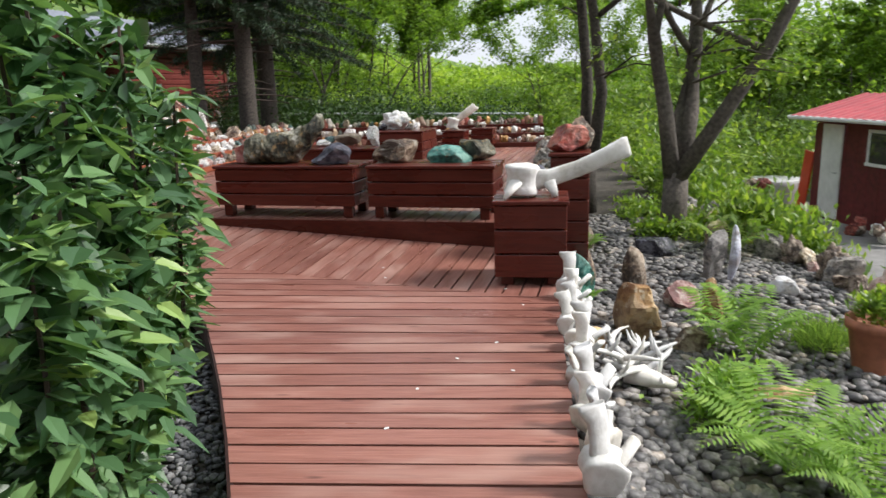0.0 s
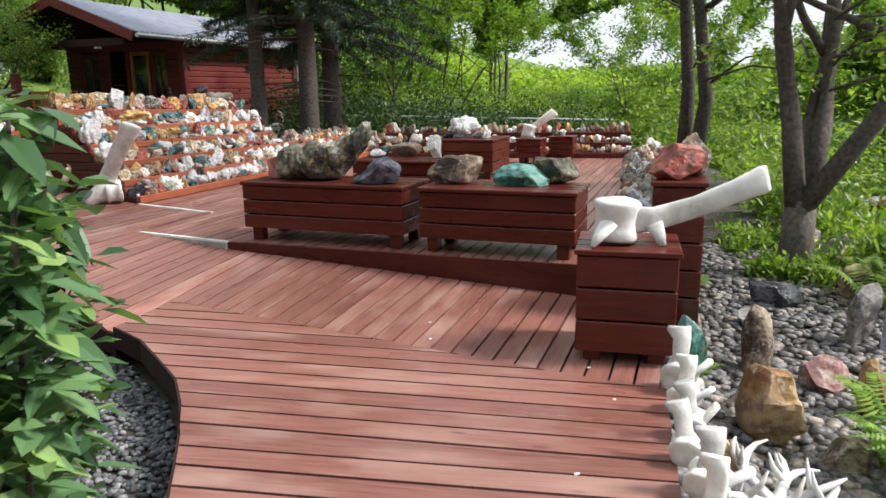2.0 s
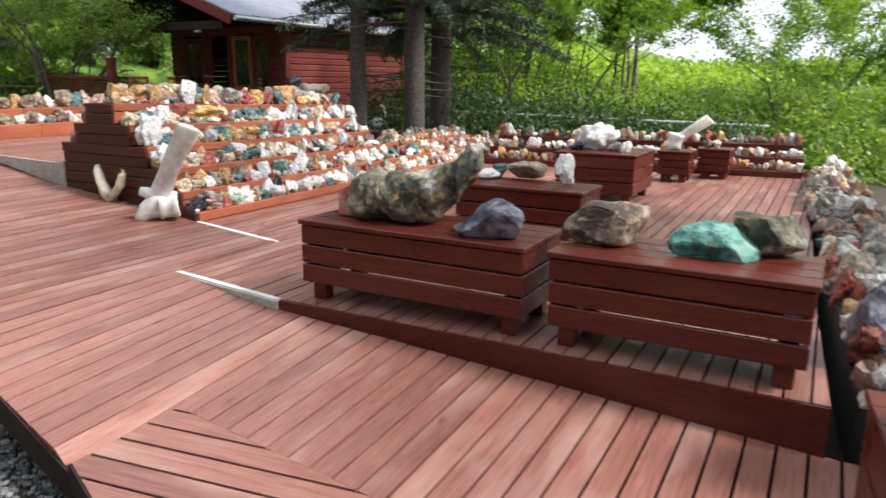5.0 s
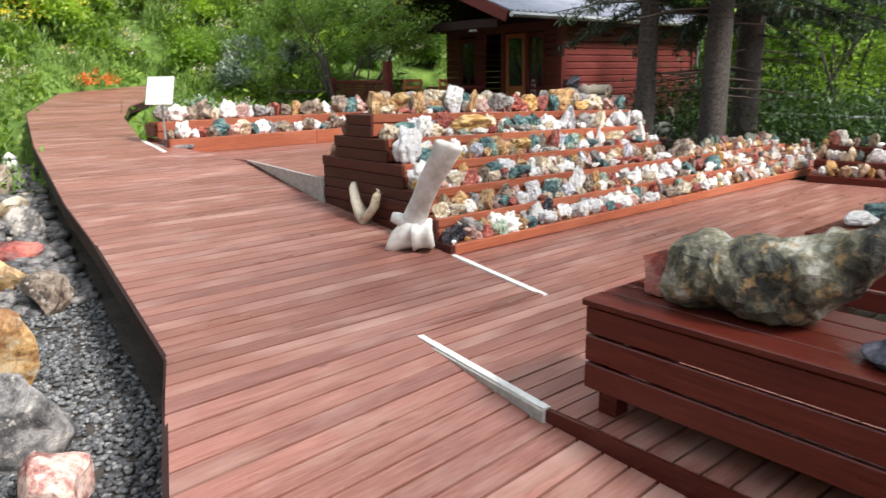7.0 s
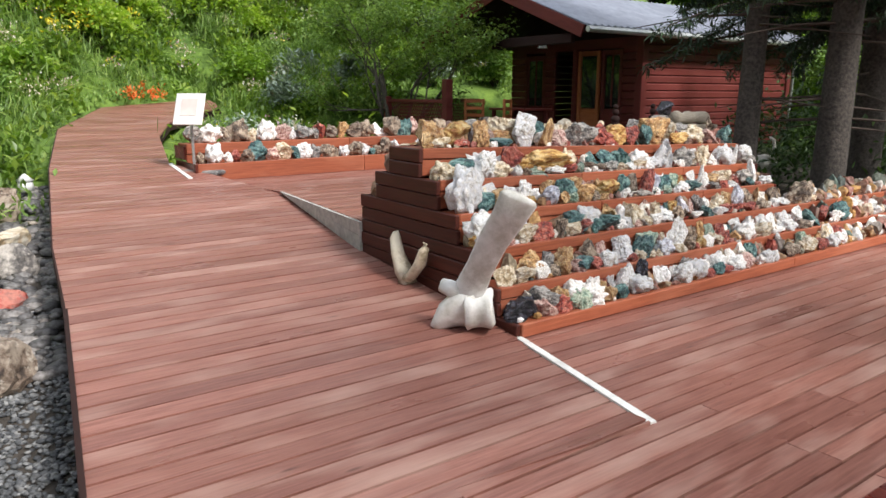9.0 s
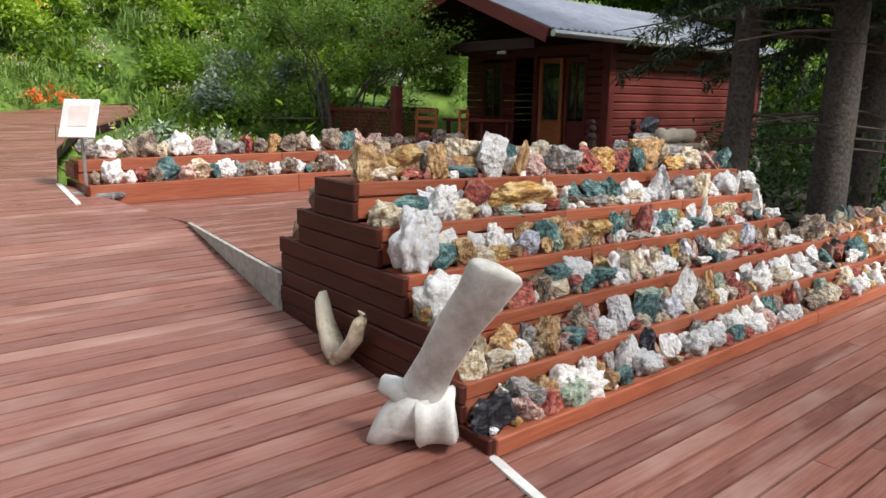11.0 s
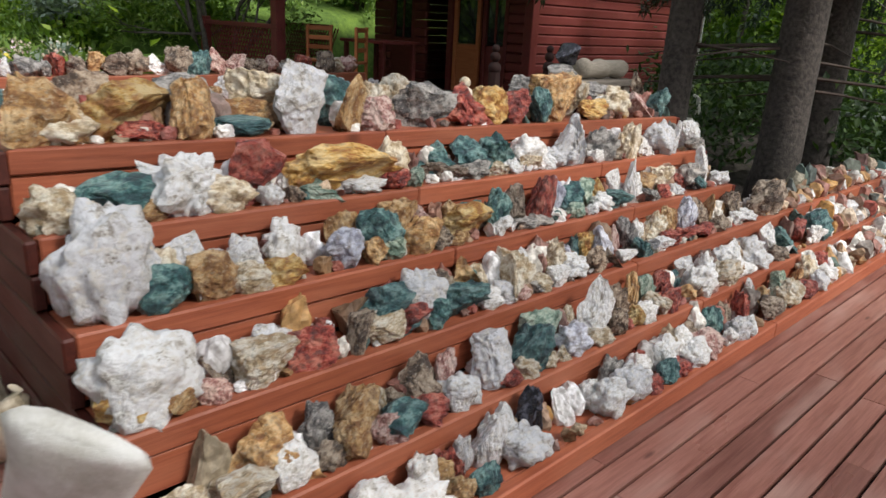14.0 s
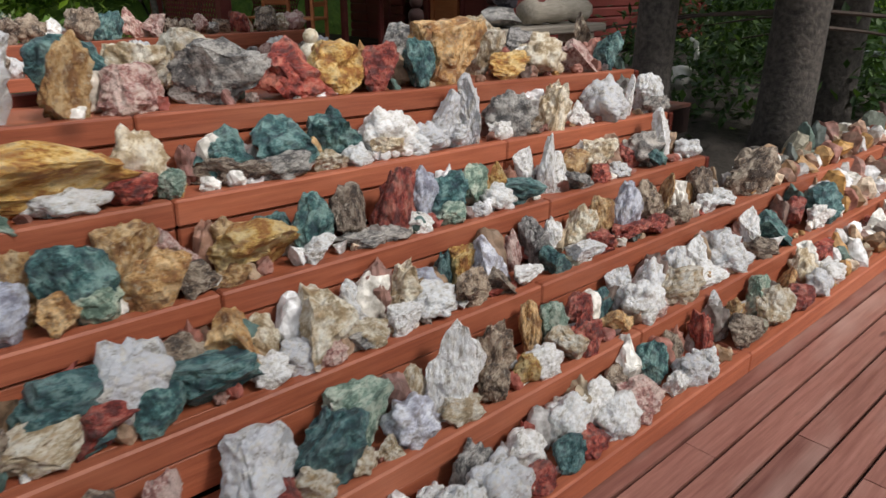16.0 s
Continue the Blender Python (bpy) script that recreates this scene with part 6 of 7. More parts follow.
def row_vertebra(piece):
    drum(piece("centrum"), (0, 0, 0.08), (0.25, 1, 0.15), 0.085, 0.11)
    blade(piece("process"), [(0, 0, 0.08), (-0.01, 0.02, 0.18), (-0.01, 0.04, 0.25), (-0.03, 0.05, 0.31), (-0.03, 0.052, 0.318)], [0.13, 0.09, 0.085, 0.12, 0.11], [0.08, 0.045, 0.04, 0.05, 0.04], (1, 0.4, 0.25))
    blade(piece("wing"), [(0.02, 0, 0.08), (0.09, 0.02, 0.12), (0.13, 0.03, 0.17), (0.132, 0.03, 0.173)], [0.11, 0.08, 0.07, 0.06], [0.06, 0.04, 0.035, 0.025], (0.3, 1, 0.2))


first = bone("small_vertebra", row_vertebra, pose(1.17, 1.62, 0.1, 0, 0, 15), "bleached vertebra in a row along the deck edge")
first["group"] = "vertebrae along the deck edge"
for i in range(1, 11):
    y = 1.62 + 0.238 * i
    sc = rs.uniform(0.7, 1.0)
    copy_thing(first, pose(1.165 + 0.012 * i + rs.uniform(-0.03, 0.03), y, 0.1, rs.uniform(-10, 10), rs.uniform(-10, 10), rs.uniform(-80, 80)) @ Matrix.Diagonal((sc, sc, sc * rs.uniform(0.75, 1.1), 1)))


def far_blade(piece):
    drum(piece("centrum"), (0, 0, 0.12), (0.2, 0, 1), 0.12, 0.2)
    blade(piece("process"), [(0, 0, 0.12), (0.16, 0, 0.24), (0.42, 0, 0.42), (0.43, 0, 0.43)], [0.14, 0.12, 0.15, 0.12], [0.1, 0.05, 0.04, 0.02], (0, -0.2, 1))


bone("whale_vertebra", far_blade, pose(-0.02, 12.7, P1 + 0.42), "bleached whale vertebra lying on a small box")
# forked bone against the terrace end
fx, fy = -5.25, 7.93
fork_bone = empty("forked_bone", pose(fx, fy, ramp_z(fx, fy) - 0.01), "cream forked bone leaning against the terrace end", "bone")
for pts, rad in (([(0.03, 0, 0.0), (-0.03, 0.005, 0.09), (-0.1, 0.015, 0.2), (-0.15, 0.03, 0.31), (-0.165, 0.035, 0.36)], [0.06, 0.068, 0.054, 0.042, 0.018]),
                 ([(-0.02, 0, 0.02), (0.07, -0.01, 0.07), (0.16, -0.02, 0.17), (0.215, -0.025, 0.29), (0.222, -0.025, 0.33)], [0.055, 0.055, 0.05, 0.044, 0.02])):
    bm = tube(pts, rad, 12, None, 0.7)
    for v in bm.verts:
        v.co += Vector((noise.noise(v.co * 16), noise.noise(v.co * 16 + Vector((5, 0, 0))), noise.noise(v.co * 16 + Vector((0, 5, 0))))) * 0.014
    part("prong", bm, ANTLER, fork_bone, "", None, True)
# antlers and a skull in the rock garden
an = empty("antler_heap", pose(1.62, 3.4, ground_z(1.62, 3.4) + 0.03), "white reindeer antlers and skull on the cobbles", "antlers")
ar = random.Random(14)
for i in range(11):
    a = -0.9 + i * 0.57
    bm = bmesh.new()
    ln, curl, rise_ = ar.uniform(0.24, 0.4), ar.choice((-1, 1)) * ar.uniform(0.8, 1.7), ar.uniform(0.02, 0.2)
    p = [Vector((ar.uniform(-0.1, 0.1), ar.uniform(-0.1, 0.1), 0.03 + 0.01 * i))]
    for j in range(6):
        b = a + curl * j / 6
        p.append(p[-1] + Vector((math.cos(b) * ln / 5, math.sin(b) * ln / 5, rise_ / 6 * (1.6 - 0.3 * j))))
    tube(p, [0.028, 0.026, 0.024, 0.021, 0.018, 0.013, 0.005], 7, bm, 0.8)
    tube([p[3], p[3] + Vector((math.cos(a + 2) * 0.05, math.sin(a + 2) * 0.05, 0.06)), p[3] + Vector((math.cos(a + 2) * 0.07, math.sin(a + 2) * 0.07, 0.12))], [0.016, 0.012, 0.004], 6, bm)
    part("antler", bm, BONE, an, "", None, True)
bm = bmesh.new()
blade(bm, [(-0.05, -0.05, 0.06), (0.08, -0.12, 0.06), (0.2, -0.2, 0.05)], [0.15, 0.13, 0.05], [0.11, 0.1, 0.04], (1, 1, 0))
part("skull", bm, BONE, an, "", None, True)

# ---------------------------------------------------------------- large rocks


def big_rock(name, kind_mat, m, size, seed, label, top=None, angular=9, fine=4):
    """A large broken rock; top(x) pulls its upper side to a height along x."""
    rng = random.Random(seed)
    bm = bmesh.new()
    bmesh.ops.create_icosphere(bm, subdivisions=fine, radius=0.5)
    off = Vector((rng.uniform(0, 50), rng.uniform(0, 50), rng.uniform(0, 50)))
    for v in bm.verts:
        v.co *= 1.0 + 0.12 * noise.noise(v.co * 2 + off)
    for _ in range(angular):
        d, o = Vector((rng.gauss(0, 1), rng.gauss(0, 1), rng.gauss(0, 0.8))).normalized(), rng.uniform(0.22, 0.38)
        for v in bm.verts:
            k = v.co.dot(d) - o
            if k > 0:
                v.co -= d * k
    lo = [min(v.co[i] for v in bm.verts) for i in range(3)]
    hi = [max(v.co[i] for v in bm.verts) for i in range(3)]
    for v in bm.verts:
        q = [(v.co[i] - lo[i]) / (hi[i] - lo[i]) for i in range(3)]
        z = q[2]
        if top:
            z = min(z, 1.0) * top(q[0])
        v.co = Vector(((q[0] - 0.5) * size[0], (q[1] - 0.5) * size[1], max(0.0, z - 0.06) * size[2]))
        nn = v.co * 9 + off
        if z > 0.08:
            v.co += Vector((noise.noise(nn), noise.noise(nn + off), noise.noise(nn - off))) * 0.07 * min(size) + Vector((noise.noise(nn * 3), noise.noise(nn * 3 + off), noise.noise(nn * 3 - off))) * 0.035 * min(size)
    return tagged(part(name, bm, kind_mat, None, "", m), label, "rock")


MOSSY = stone("mossy_petrified_rock", [(0.2, (0.025, 0.026, 0.02)), (0.45, (0.085, 0.082, 0.056)), (0.7, (0.18, 0.165, 0.11)), (0.9, (0.36, 0.35, 0.3))], 7, 0.65, 0, (0.38, 0.24, 0.1), 0.9)
SLATE = stone("blue_grey_rock", [(0.2, (0.022, 0.024, 0.036)), (0.5, (0.062, 0.065, 0.095)), (0.85, (0.21, 0.21, 0.26))], 5, 0.5)
COPPER = stone("green_copper_rock", [(0.2, (0.02, 0.07, 0.06)), (0.5, (0.05, 0.22, 0.19)), (0.85, (0.22, 0.42, 0.36))], 6, 0.55, 0, (0.3, 0.24, 0.15), 0.8)
BT_Z = 0.842


def horned_rock(m, label):
    """A long rock on a narrow foot; one end rises and overhangs like a horn."""
    stations = [(-0.4, 0.05, 0.1, 0.04), (-0.385, 0.03, 0.22, 0.11), (-0.3, 0.0, 0.265, 0.15), (-0.16, 0.0, 0.265, 0.17), (-0.02, 0.0, 0.275, 0.165), (0.1, 0.0, 0.295, 0.15), (0.18, 0.03, 0.32, 0.135), (0.26, 0.11, 0.35, 0.12), (0.33, 0.19, 0.41, 0.105), (0.385, 0.25, 0.44, 0.085), (0.42, 0.3, 0.43, 0.05)]
    bm, rings, seg = bmesh.new(), [], 26
    for i in range(61):
        f = i / 60 * (len(stations) - 1)
        a, b = stations[int(f)], stations[min(int(f) + 1, len(stations) - 1)]
        x, lo, hi, half = (p + (q - p) * (f - int(f)) for p, q in zip(a, b))
        ring = []
        for k in range(seg):
            u = 6.2832 * k / seg
            c, s_ = math.cos(u), math.sin(u)
            y, z = half * math.copysign(abs(c) ** 0.7, c), (lo + hi) / 2 + (hi - lo) / 2 * math.copysign(abs(s_) ** 0.75, s_)
            p = Vector((x, y, z))
            n = Vector((noise.noise(p * 7), noise.noise(p * 7 + Vector((4, 0, 0))), noise.noise(p * 7 + Vector((0, 4, 0))))) * 0.035
            n += Vector((noise.noise(p * 22), noise.noise(p * 22 + Vector((4, 0, 0))), noise.noise(p * 22 + Vector((0, 4, 0))))) * 0.014
            p += n
            p.z = max(0.0, p.z)
            ring.append(bm.verts.new(p))
        rings.append(ring)
    for r0, r1 in zip(rings, rings[1:]):
        for k in range(seg):
            bm.faces.new((r0[k], r1[k], r1[(k + 1) % seg], r0[(k + 1) % seg]))
    bm.faces.new(rings[0])
    bm.faces.new(rings[-1][::-1])
    bmesh.ops.recalc_face_normals(bm, faces=bm.faces)
    return tagged(part("boulder", bm, MOSSY, None, "", m), label, "rock")


horned_rock(pose(-1.33, 6.31, BT_Z, 0, 0, -3) @ Matrix.Diagonal((0.96, 1.1, 1.08, 1)), "large mossy grey-green petrified rock on a bench box")
big_rock("boulder", STONES["R"], pose(-1.73, 6.4, BT_Z, 0, 0, 20), (0.3, 0.22, 0.2), 4, "small dark red rock on a bench box")
big_rock("boulder", SLATE, pose(-0.8, 6.09, BT_Z, 0, 0, -8), (0.42, 0.28, 0.23), 6, "blue-grey rounded rock on a bench box", lambda q: 0.55 + 0.45 * smooth_step(0.0, 0.6, q))
big_rock("boulder", STONES["B"], pose(-0.19, 6.16, BT_Z, 0, 0, -6), (0.46, 0.3, 0.25), 8, "brown hollowed rock on a bench box", lambda q: 0.85 + 0.15 * q)
big_rock("boulder", COPPER, pose(0.36, 6.08, BT_Z, 0, 0, -8), (0.42, 0.3, 0.17), 9, "bright green copper-stained rock on a bench box")
big_rock("boulder", MOSSY, pose(0.62, 6.16, BT_Z, 0, 0, 10), (0.36, 0.26, 0.21), 10, "tan and green rough rock on a bench box")
big_rock("boulder", STONES["B"], pose(-1.12, 8.4, BT_Z, 0, 0, 0), (0.36, 0.28, 0.17), 11, "dark brown bowl-shaped rock on a box")
put_stone("W", -0.76, 8.2, BT_Z, 0.17, 0.15, 0.25, 10, "standing on a bench box", "rocks on the boxes", "block")
put_stone("W", -1.42, 8.3, BT_Z, 0.19, 0.14, 0.09, 30, "lying on a bench box", "rocks on the boxes", "lump")
put_stone("T", -1.36, 8.45, BT_Z, 0.14, 0.12, 0.12, 30, "lying on a bench box", "rocks on the boxes", "block")
put_stone("W", -0.85, 10.95, P1 + 0.55, 0.5, 0.4, 0.32, 0, "heaped on a square box", "rocks on the boxes", "cluster")
put_stone("K", -1.05, 10.75, P1 + 0.55, 0.2, 0.16, 0.12, 0, "lying on a square box", "rocks on the boxes", "block")
for v, kk in ((-0.5, "W"), (-0.62, "G"), (0.42, "B"), (0.55, "W")):
    put_stone(kk, v, 10.8 if v < 0 else 13.2, P1 + (0.55 if v < 0 else 0.42), 0.14, 0.12, 0.12, None, "lying on a box", "rocks on the boxes")
big_rock("boulder", STONES["R"], pose(1.4, 5.36, 0.982, 0, 0, -15), (0.36, 0.3, 0.24), 13, "dark red rough rock on a tall box")
big_rock("boulder", STONES["B"], pose(1.52, 5.56, 0.982, 0, 0, 15), (0.26, 0.26, 0.3), 14, "brown rough rock on a tall box")
big_rock("boulder", SLATE, pose(1.22, 6.25, P1 - 0.02, 0, 0, 15), (0.4, 0.5, 0.5), 15, "dark blue-grey rock at the platform edge")
big_rock("boulder", COPPER, pose(1.5, 5.02, ground_z(1.5, 5.0), 0, 0, 15), (0.22, 0.2, 0.45), 16, "dark green weathered rock beside the box")
# stones heaped along the platform edge
er = random.Random(3)
for i in range(84):
    y = 5.75 + 7.5 * (i / 83)
    xm = 1.0 + 0.088 * (y - 5.6)
    q = er.uniform(0.12, 0.24)
    x = xm + er.uniform(0.0, 0.4)
    put_stone(er.choice("GGGBBWWCPRO"), x, y, P1 - 0.02 + er.uniform(0, 0.5) * (x - xm), q, q * 0.85, q * er.uniform(0.8, 1.4), None, "heaped along the platform edge", "stones along the platform", None, 0, "edge_stone")
rest = []
for i in range(240):
    y = er.uniform(5.7, 13.3)
    xm = 1.0 + 0.088 * (y - 5.6)
    q = er.uniform(0.08, 0.18)
    x = xm + er.uniform(0.0, 0.55)
    rest.append((x, y, P1 - 0.03 + 0.45 * (x - xm) * er.uniform(0.3, 1), q, q * 0.8, q * er.uniform(0.7, 1.3)))
rubble("edge_rubble", rest, MIXED, "mixed stones heaped along the platform edge", "stones", 17)
bank_ = [(1.02, 5.66), (1.15, 7.5), (1.35, 9.0), (1.78, 13.4), (2.3, 13.4), (1.9, 9), (1.65, 7.5), (1.5, 5.66)]
tagged(part("stone_bank", prism(bank_, lambda x, y: P1 + 0.02, 0.7), SOIL), "earth bank under the heaped stones", "bank", "", "structure")

# rocks standing in the rock garden
GARDEN = (("O", 1.83, 4.42, 0.4, 0.3, 0.5, 3), ("B", 1.99, 5.45, 0.22, 0.2, 0.56, 5), ("B", 1.62, 5.9, 0.2, 0.2, 0.35, 7), ("O", 1.44, 3.75, 0.3, 0.24, 0.22, 8), ("O", 2.05, 5.75, 0.16, 0.14, 0.2, 9), ("K", 2.55, 7.0, 0.5, 0.3, 0.25, 10),
          ("G", 2.86, 6.05, 0.24, 0.22, 0.55, 11), ("L", 3.0, 5.9, 0.12, 0.12, 0.62, 12), ("O", 2.5, 4.85, 0.2, 0.18, 0.42, 13), ("P", 2.35, 5.2, 0.3, 0.26, 0.3, 14), ("B", 1.75, 7.4, 0.32, 0.26, 0.36, 15), ("G", 2.2, 6.4, 0.3, 0.26, 0.2, 16),
          ("O", 2.45, 3.3, 0.16, 0.36, 0.12, 17), ("B", 3.25, 7.3, 0.26, 0.22, 0.38, 18), ("W", 3.3, 5.5, 0.26, 0.22, 0.2, 19), ("B", 2.15, 4.2, 0.3, 0.26, 0.22, 20), ("W", 1.45, 4.75, 0.2, 0.14, 0.12, 21))
for kk, x, y, a, b, h, sd in GARDEN:
    tall = h > 1.4 * a
    big_rock("garden_rock", STONES[kk], pose(x, y, ground_z(x, y) - 0.03, 0, 0, sd * 37), (a, b, h), sd, {"O": "ochre rough rock standing among beach cobbles", "B": "dark brown rock standing among beach cobbles", "K": "flat black rock lying on the cobbles", "G": "grey rock standing in the rock garden", "L": "pale grey slender rock standing in the rock garden", "P": "reddish rock lying on the cobbles", "W": "white stone lying on the cobbles"}[kk], None, 9, 3)
for i in range(34):
    f = i / 33
    x, y = 3.7 + 0.25 * math.sin(f * 5) + er.uniform(-0.08, 0.1), 3.6 + 6.0 * f
    q = er.uniform(0.2, 0.38)
    put_stone(er.choice("BBGGBOPBC"), x, y, ground_z(x, y) - 0.03, q, q * 0.8, q * er.uniform(0.7, 1.2), None, "edging the rock garden", "edging stones", None, 0, "edging_stone")
for i in range(16):
    x, y = 6.55 + er.uniform(-0.3, 0.3), 15.4 + er.uniform(-0.5, 0.5)
    put_stone(er.choice("RBWPR"), x, y, YARD + 0.06 + 0.25 * (i % 3), 0.3, 0.25, 0.25, None, "heaped beside the yard", "edging stones", None, 0, "edging_stone")
for i in range(12):
    x, y = 7.45 + er.uniform(-0.15, 0.5), 12.1 + er.uniform(-0.6, 0.6)
    put_stone(er.choice("WCBRW"), x, y, YARD + 0.06 + 0.14 * (i % 2), 0.28, 0.24, 0.22, None, "heaped beside the shed", "edging stones", None, 0, "edging_stone")
# rocks on the gravel by the ramp
for kk, x, y, a, b, h, sd in (("G", -4.35, 4.72, 0.46, 0.4, 0.55, 31), ("P", -3.82, 4.68, 0.36, 0.32, 0.3, 32), ("O", -5.15, 4.95, 0.22, 0.3, 0.6, 33), ("B", -6.3, 5.6, 0.4, 0.34, 0.34, 34), ("O", -6.9, 5.55, 0.34, 0.3, 0.3, 35), ("R", -7.6, 5.85, 0.46, 0.3, 0.2, 36),
                              ("G", -8.3, 6.2, 0.34, 0.28, 0.34, 37), ("C", -9.1, 6.3, 0.7, 0.35, 0.24, 38), ("B", -10.2, 6.55, 0.4, 0.36, 0.42, 39), ("O", -4.0, 4.2, 0.34, 0.3, 0.24, 40), ("G", -9.9, 6.2, 0.4, 0.3, 0.3, 41), ("B", -8.8, 5.8, 0.4, 0.3, 0.35, 42)):
    big_rock("garden_rock", STONES[kk], pose(x, y, ground_z(x, y) - 0.03, 0, 0, sd * 37), (a, b, h), sd, {"G": "pale grey rough rock standing on gravel", "P": "pinkish veined rock lying on gravel", "O": "ochre rock standing beside the ramp", "B": "brown rock lying beside the ramp", "R": "glossy red jasper rock beside the ramp", "C": "tan flat slab lying beside the ramp"}[kk], None, 9, 3)
pl = []
while len(pl) < 1500:
    x = gr.uniform(-11.5, -6.2)
    y = 6.28 - (x + 7.4) * 0.29 - gr.uniform(0.02, 1.6)
    q = gr.uniform(0.07, 0.16)
    pl.append((x, y, ground_z(x, y) + gr.uniform(0, 0.04), q * 1.25, q, q * 0.55))
scatter("ramp_cobbles", pl, COBBLE, "rounded grey cobbles beside the ramp", "cobbles", 0.05, 8)
# basket of stones
bs = empty("wicker_basket", pose(-3.2, 4.28, ground_z(-3.2, 4.28) + 0.02), "shallow yellow wicker basket filled with round stones", "basket")
bm = bmesh.new()
rings = []
for z, r in ((0.0, 0.2), (0.05, 0.26), (0.12, 0.29), (0.14, 0.285), (0.12, 0.265), (0.06, 0.23), (0.03, 0.02)):
    rings.append([bm.verts.new((r * math.cos(k * 0.2618), r * math.sin(k * 0.2618), z + 0.004 * (k % 2))) for k in range(24)])
for r0, r1 in zip(rings, rings[1:]):
    for k in range(24):
        bm.faces.new((r0[k], r0[(k + 1) % 24], r1[(k + 1) % 24], r1[k]))
part("bowl", bm, WICKER, bs, "", None, True)
for i in range(18):
    a, r = er.uniform(0, 6.28), er.uniform(0, 0.17)
    q = er.uniform(0.08, 0.13)
    put_stone(er.choice("PPGRG"), -3.2 + r * math.cos(a), 4.28 + r * math.sin(a), ground_z(-3.2, 4.28) + 0.09 + er.uniform(0, 0.04), q, q * 0.9, q * 0.8, None, "lying in a wicker basket", "stones in the basket", "lump", 0, "round_stone")
# on top of the terrace
ST = Matrix.Translation(terrace_place(4.25, 2.12, P2)) @ Matrix.Rotation(radians(TURN_U), 4, "Z")
stand = empty("display_stand", ST, "plain weathered wooden stand behind the terrace", "stand")
part("stand_top", box(1.1, 0.3, 0.05, (0, 0, 0.635), 0.008), GREYWOOD, stand)
for a in (-1, 1):
    part("stand_leg", box(0.09, 0.24, 0.61, (a * 0.42, 0, 0.305), 0.008), GREYWOOD, stand)
big_rock("boulder", STONES["G"], ST @ pose(-0.32, -0.02, 0.658, 0, 0, 20), (0.32, 0.26, 0.13), 51, "flat dark grey rock on a wooden stand")
big_rock("boulder", STONES["K"], ST @ pose(-0.3, -0.02, 0.77, 0, 0, 60), (0.28, 0.22, 0.17), 52, "dark rough rock stacked on another rock")
lg = tube([(i * 0.06, 0.012 * math.sin(i * 1.3), 0.078 + 0.006 * math.sin(i * 2.1)) for i in range(11)], [0.07 + 0.008 * math.sin(i * 1.7) for i in range(11)], 14)
for v in lg.verts:
    v.co += Vector((0.0, noise.noise(v.co * 18), noise.noise(v.co * 18 + Vector((4, 0, 0))))) * 0.012
tagged(part("petrified_log", lg, GREYWOOD, None, "", ST @ pose(-0.1, 0, 0.66, 0, 0, 0), True), "pale weathered log resting on a wooden stand", "log")
for v in (3.55, 4.2):
    x, y, _ = terrace_place(v, 2.45, 0)
    bm = bmesh.new()
    for z, r in ((0.05, 0.05), (0.13, 0.04), (0.19, 0.03)):
        bmesh.ops.create_icosphere(bm, subdivisions=2, radius=r, matrix=Matrix.Translation((0, 0, z)))
    tagged(part("wooden_figure", bm, DARKWOOD, None, "", pose(x, y, 1.45), True), "small dark carved figure behind the terrace", "figurine")
    tagged(part("figure_post", tube([(x, y, P2), (x, y, 1.47)], [0.05, 0.045], 8), DARKWOOD), "short dark wooden post behind the terrace", "post")
bm = bmesh.new()
for z, r in ((0.04, 0.055), (0.12, 0.045), (0.18, 0.03)):
    bmesh.ops.create_icosphere(bm, subdivisions=2, radius=r, matrix=Matrix.Translation((0.008 * z, 0, z)))
tagged(part("stone_cairn", bm, STONES["C"], None, "", pose(*terrace_place(2.15, 1.4, tier_z(5, 2.1) - 0.01)), True), "small pale stacked stones on the top tier", "cairn")
# garden bird ornament by the cabin
sw = bmesh.new()
tube([(0, 0, 0.3), (0.06, 0, 0.42), (0.03, 0, 0.58), (-0.04, 0, 0.62)], [0.05, 0.03, 0.025, 0.015], 8, sw)
bmesh.ops.create_icosphere(sw, subdivisions=2, radius=1, matrix=Matrix.Translation((-0.12, 0, 0.26)) @ Matrix.Diagonal((0.22, 0.11, 0.12, 1)))
tube([(-0.1, 0, 0), (-0.1, 0, 0.2)], [0.03, 0.03], 8, sw)
tagged(part("swan_ornament", sw, BONE, None, "", pose(-5.55, 15.3, 0.55, 0, 0, 60), True), "white swan garden ornament beside the cabin", "ornament")
lt = bmesh.new()
tube([(0, 0, 0), (0, 0, 0.12)], [0.09, 0.08], 10, lt)
tube([(0, 0, 0.12), (0, 0, 0.2)], [0.1, 0.01], 10, lt)
tagged(part("garden_lantern", lt, WHITE, None, "", pose(-10.9, 7.0, ground_z(-10.9, 7.0) + 0.12), True), "small pale garden lantern beside the ramp", "ornament")

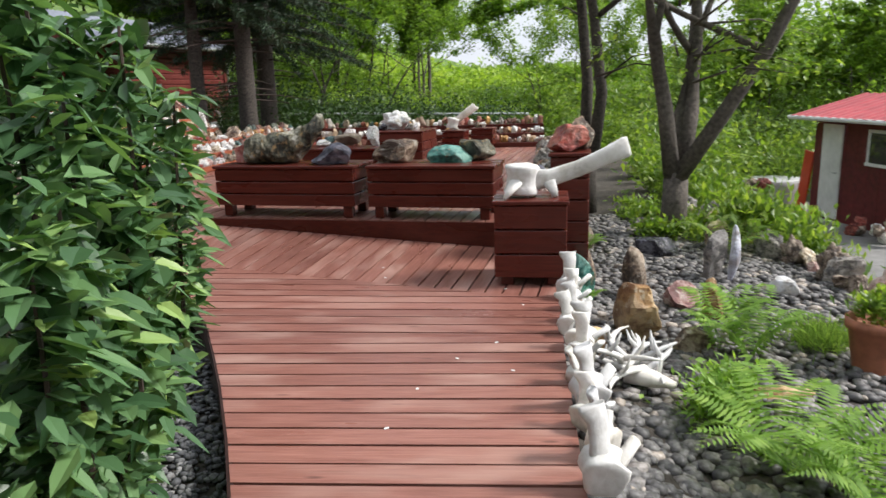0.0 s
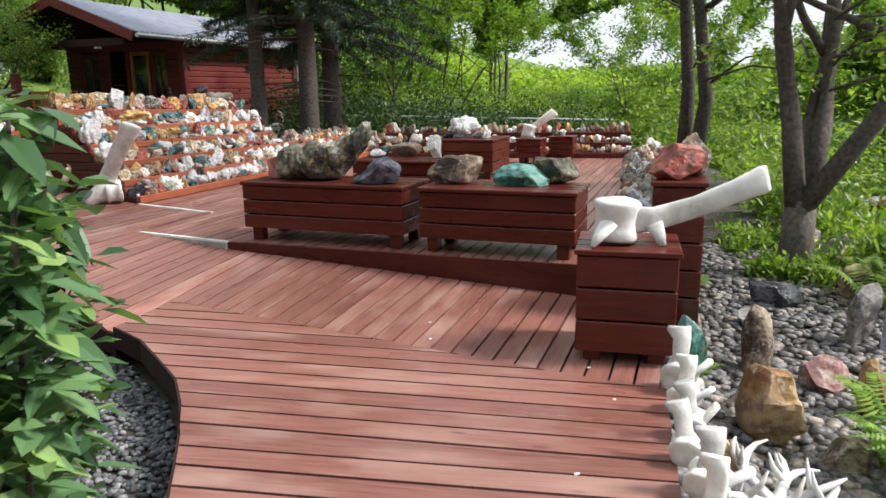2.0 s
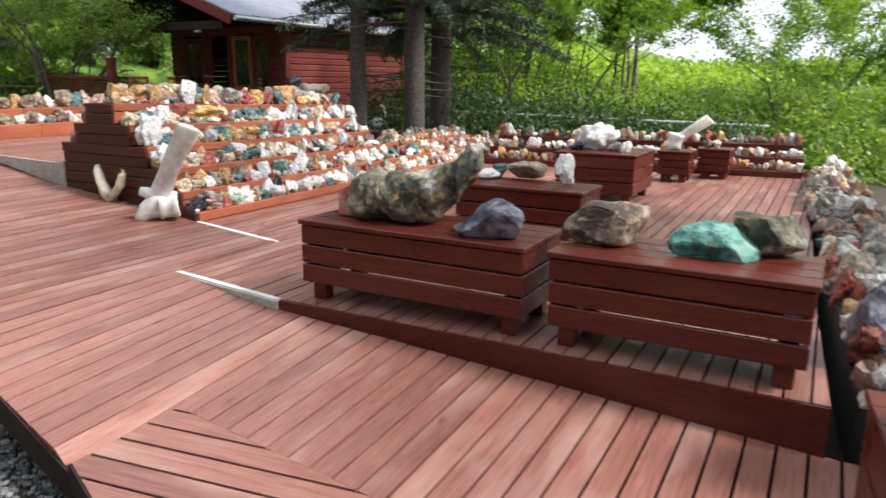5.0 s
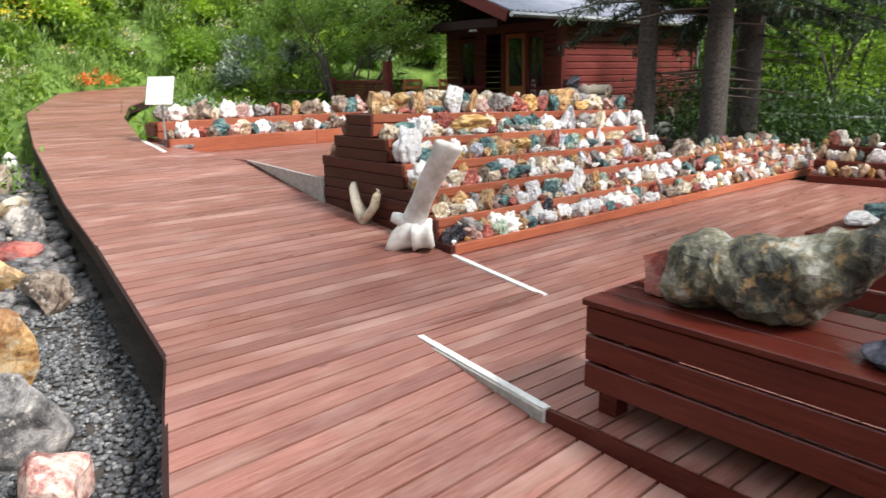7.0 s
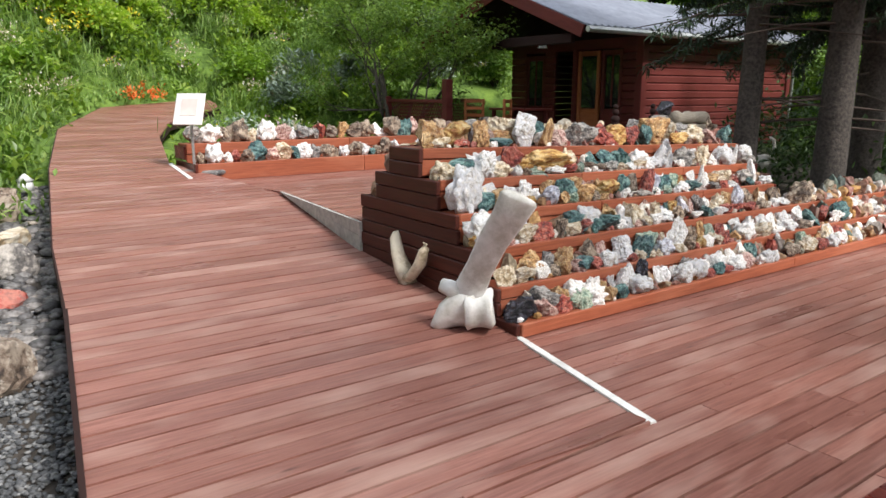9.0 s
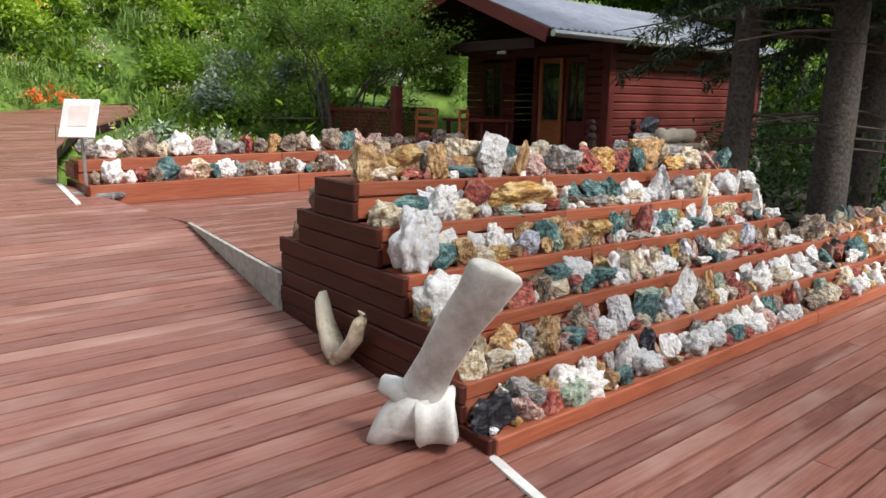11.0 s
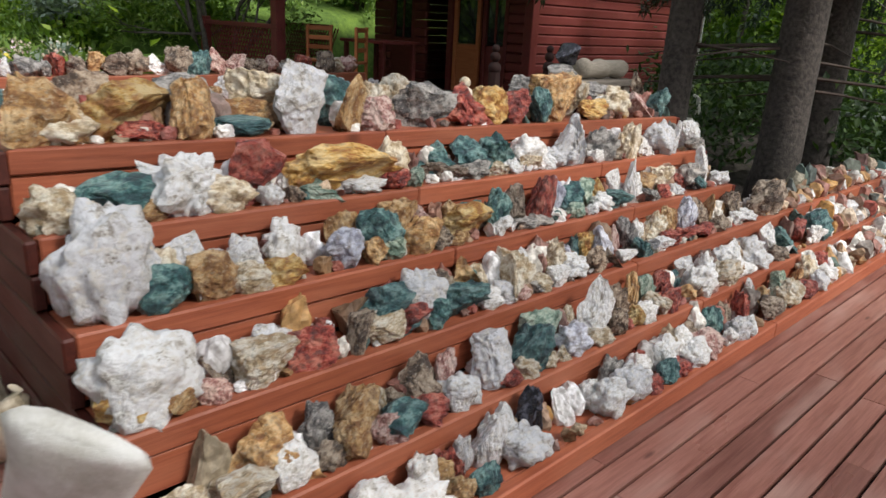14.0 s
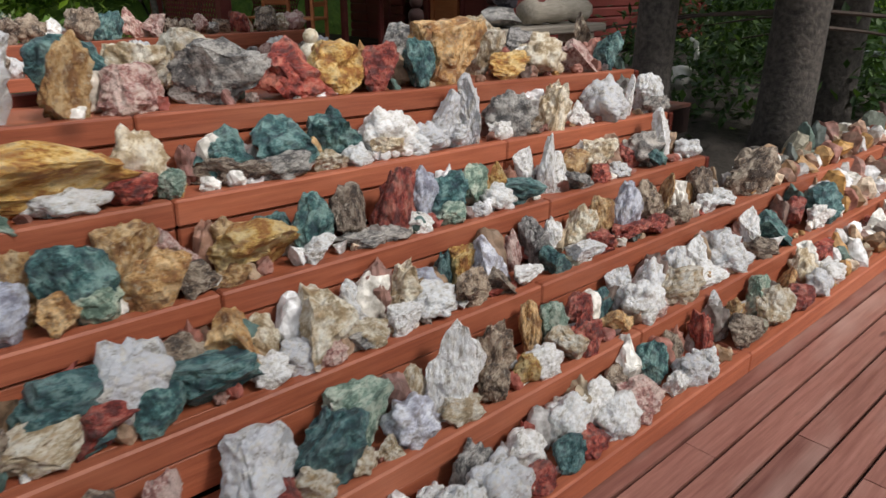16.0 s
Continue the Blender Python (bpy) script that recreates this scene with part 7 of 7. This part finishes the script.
# ---------------------------------------------------------------- ferns, pot, low greens


def fern(name, x, y, r, h, n, seed, label, material=FERN):
    """Arching fronds, each with pairs of narrow pinnae."""
    rng = np.random.default_rng(seed)
    ob = empty(name, pose(x, y, ground_z(x, y)), label, "plant")
    for i in range(n):
        V, Fc = [], []
        a = 6.283 * i / n + rng.uniform(-0.25, 0.25)
        ln, hh = r * rng.uniform(0.75, 1.15), h * rng.uniform(0.7, 1.15)
        dx, dy = math.cos(a), math.sin(a)
        for j in range(22):
            t = 0.1 + 0.9 * j / 21
            c = np.array([dx * ln * t, dy * ln * t, hh * (1.9 * t - 1.25 * t * t)])
            wl = 0.16 * r / 0.5 * math.sin(min(1.0, 1.15 * (1.02 - t)) * 1.57) * (0.4 + 0.6 * min(1, t * 3))
            for s_ in (-1, 1):
                sd = np.array([-dy * s_, dx * s_, -0.25])
                fw = np.array([dx, dy, 0.2])
                k = len(V)
                V += [c, c + sd * wl * 0.5 + fw * 0.018, c + sd * wl + fw * 0.03, c + sd * wl * 0.5 - fw * 0.004]
                Fc += [(k, k + 1, k + 2), (k, k + 2, k + 3)]
        raw_mesh("frond", [tuple(v) for v in V], Fc, material, ob)
    return ob


fern("fern", 2.2, 2.5, 0.55, 0.5, 16, 71, "bright green fern growing from the cobbles")
fern("fern", 2.45, 2.15, 0.5, 0.45, 14, 72, "bright green fern growing from the cobbles")
fern("fern", 2.5, 3.95, 0.42, 0.62, 16, 73, "light green fern growing among rocks")
fern("fern", 2.35, 4.1, 0.36, 0.55, 12, 74, "light green fern growing among rocks")
fern("fern", 3.3, 7.0, 0.5, 0.5, 12, 75, "arching green fern beside the rowan", LEAF_ROWAN)
fern("fern", 1.5, 4.95, 0.16, 0.16, 9, 76, "small green fern beside the wooden box")
fern("fern", 1.72, 7.05, 0.3, 0.34, 12, 77, "green fern growing behind the box")
clump("low_shrub", [(1.98, 2.95, ground_z(2, 2.9), 0.2, 0.26), (2.1, 3.15, ground_z(2.1, 3.1), 0.18, 0.24)], 1, 650, 0.07, 0.03, FERN, "low bright green shrub on the cobbles", "shrub", 78, 0.6)
clump("grass_tuft", [(3.05, 4.15, ground_z(3, 4.1), 0.22, 0.1)], 1, 900, 0.16, 0.008, LEAF_MEADOW, "fine green grass tuft in the rock garden", "grass", 79, 1.2)
clump("garden_leaves", [(er.uniform(2.6, 3.8), er.uniform(7.4, 9.8), -0.34, 0.22, 0.22) for _ in range(24)], 1, 190, 0.09, 0.045, LEAF_ROWAN, "low green leaves around the rowan", "plants", 80, 0.7)
pt = empty("flower_pot", pose(3.2, 3.75, ground_z(3.2, 3.75)), "terracotta pot with a leafy green plant", "plant pot")
bm = bmesh.new()
rings = []
for z, r in ((0.0, 0.12), (0.3, 0.17), (0.3, 0.19), (0.36, 0.19), (0.36, 0.165), (0.3, 0.155), (0.3, 0.0)):
    rings.append([bm.verts.new((max(r, 0.002) * math.cos(k * 0.3142), max(r, 0.002) * math.sin(k * 0.3142), z)) for k in range(20)])
for r0, r1 in zip(rings, rings[1:]):
    for k in range(20):
        bm.faces.new((r0[k], r0[(k + 1) % 20], r1[(k + 1) % 20], r1[k]))
part("pot", bm, TERRACOTTA, pt, "", None, True)
leaf_mesh("foliage", cloud(np.random.default_rng(81), 350, (0, 0, 0.42), (0.2, 0.2, 0.12), 0.2), 0.7, 0.09, 0.035, LEAF_ROWAN, pt, 81)
# white petals fallen on the boards
for i in range(12):
    x, y = er.uniform(-0.2, 1.0), er.uniform(2.0, 5.2)
    bm = box(0.022, 0.013, 0.002, (0, 0, 0.001))
    zz = deck_z(x, y) if y < seam_y(x) else ramp_z(x, y)
    tagged(part("fallen_petal", bm, WHITE, None, "", pose(x, y, zz + 0.002, 0, 0, er.uniform(0, 360))), "small white petal lying on the deck boards", "petal", "fallen petals")

# ---------------------------------------------------------------- deck boards
lay_boards(floor_entry, deck_poly, 0.149, 1.0, 0.012, deck_z, -5.2, 4.2, 0.016)
lay_boards(floor_ramp, ramp_poly, 0.127, UX, UY, ramp_z, -18.0, 1.0, 0.015, cut=3.6)
lay_boards(floor_platform, p1_poly, 0.112, UX, UY, lambda x, y: P1, -5.6, 0.5, 0.013, cut=3.6)
lay_boards(floor_upper, p2_poly, 0.112, UX, UY, lambda x, y: P2, -11.5, -6.5, 0.011, cut=3.6)
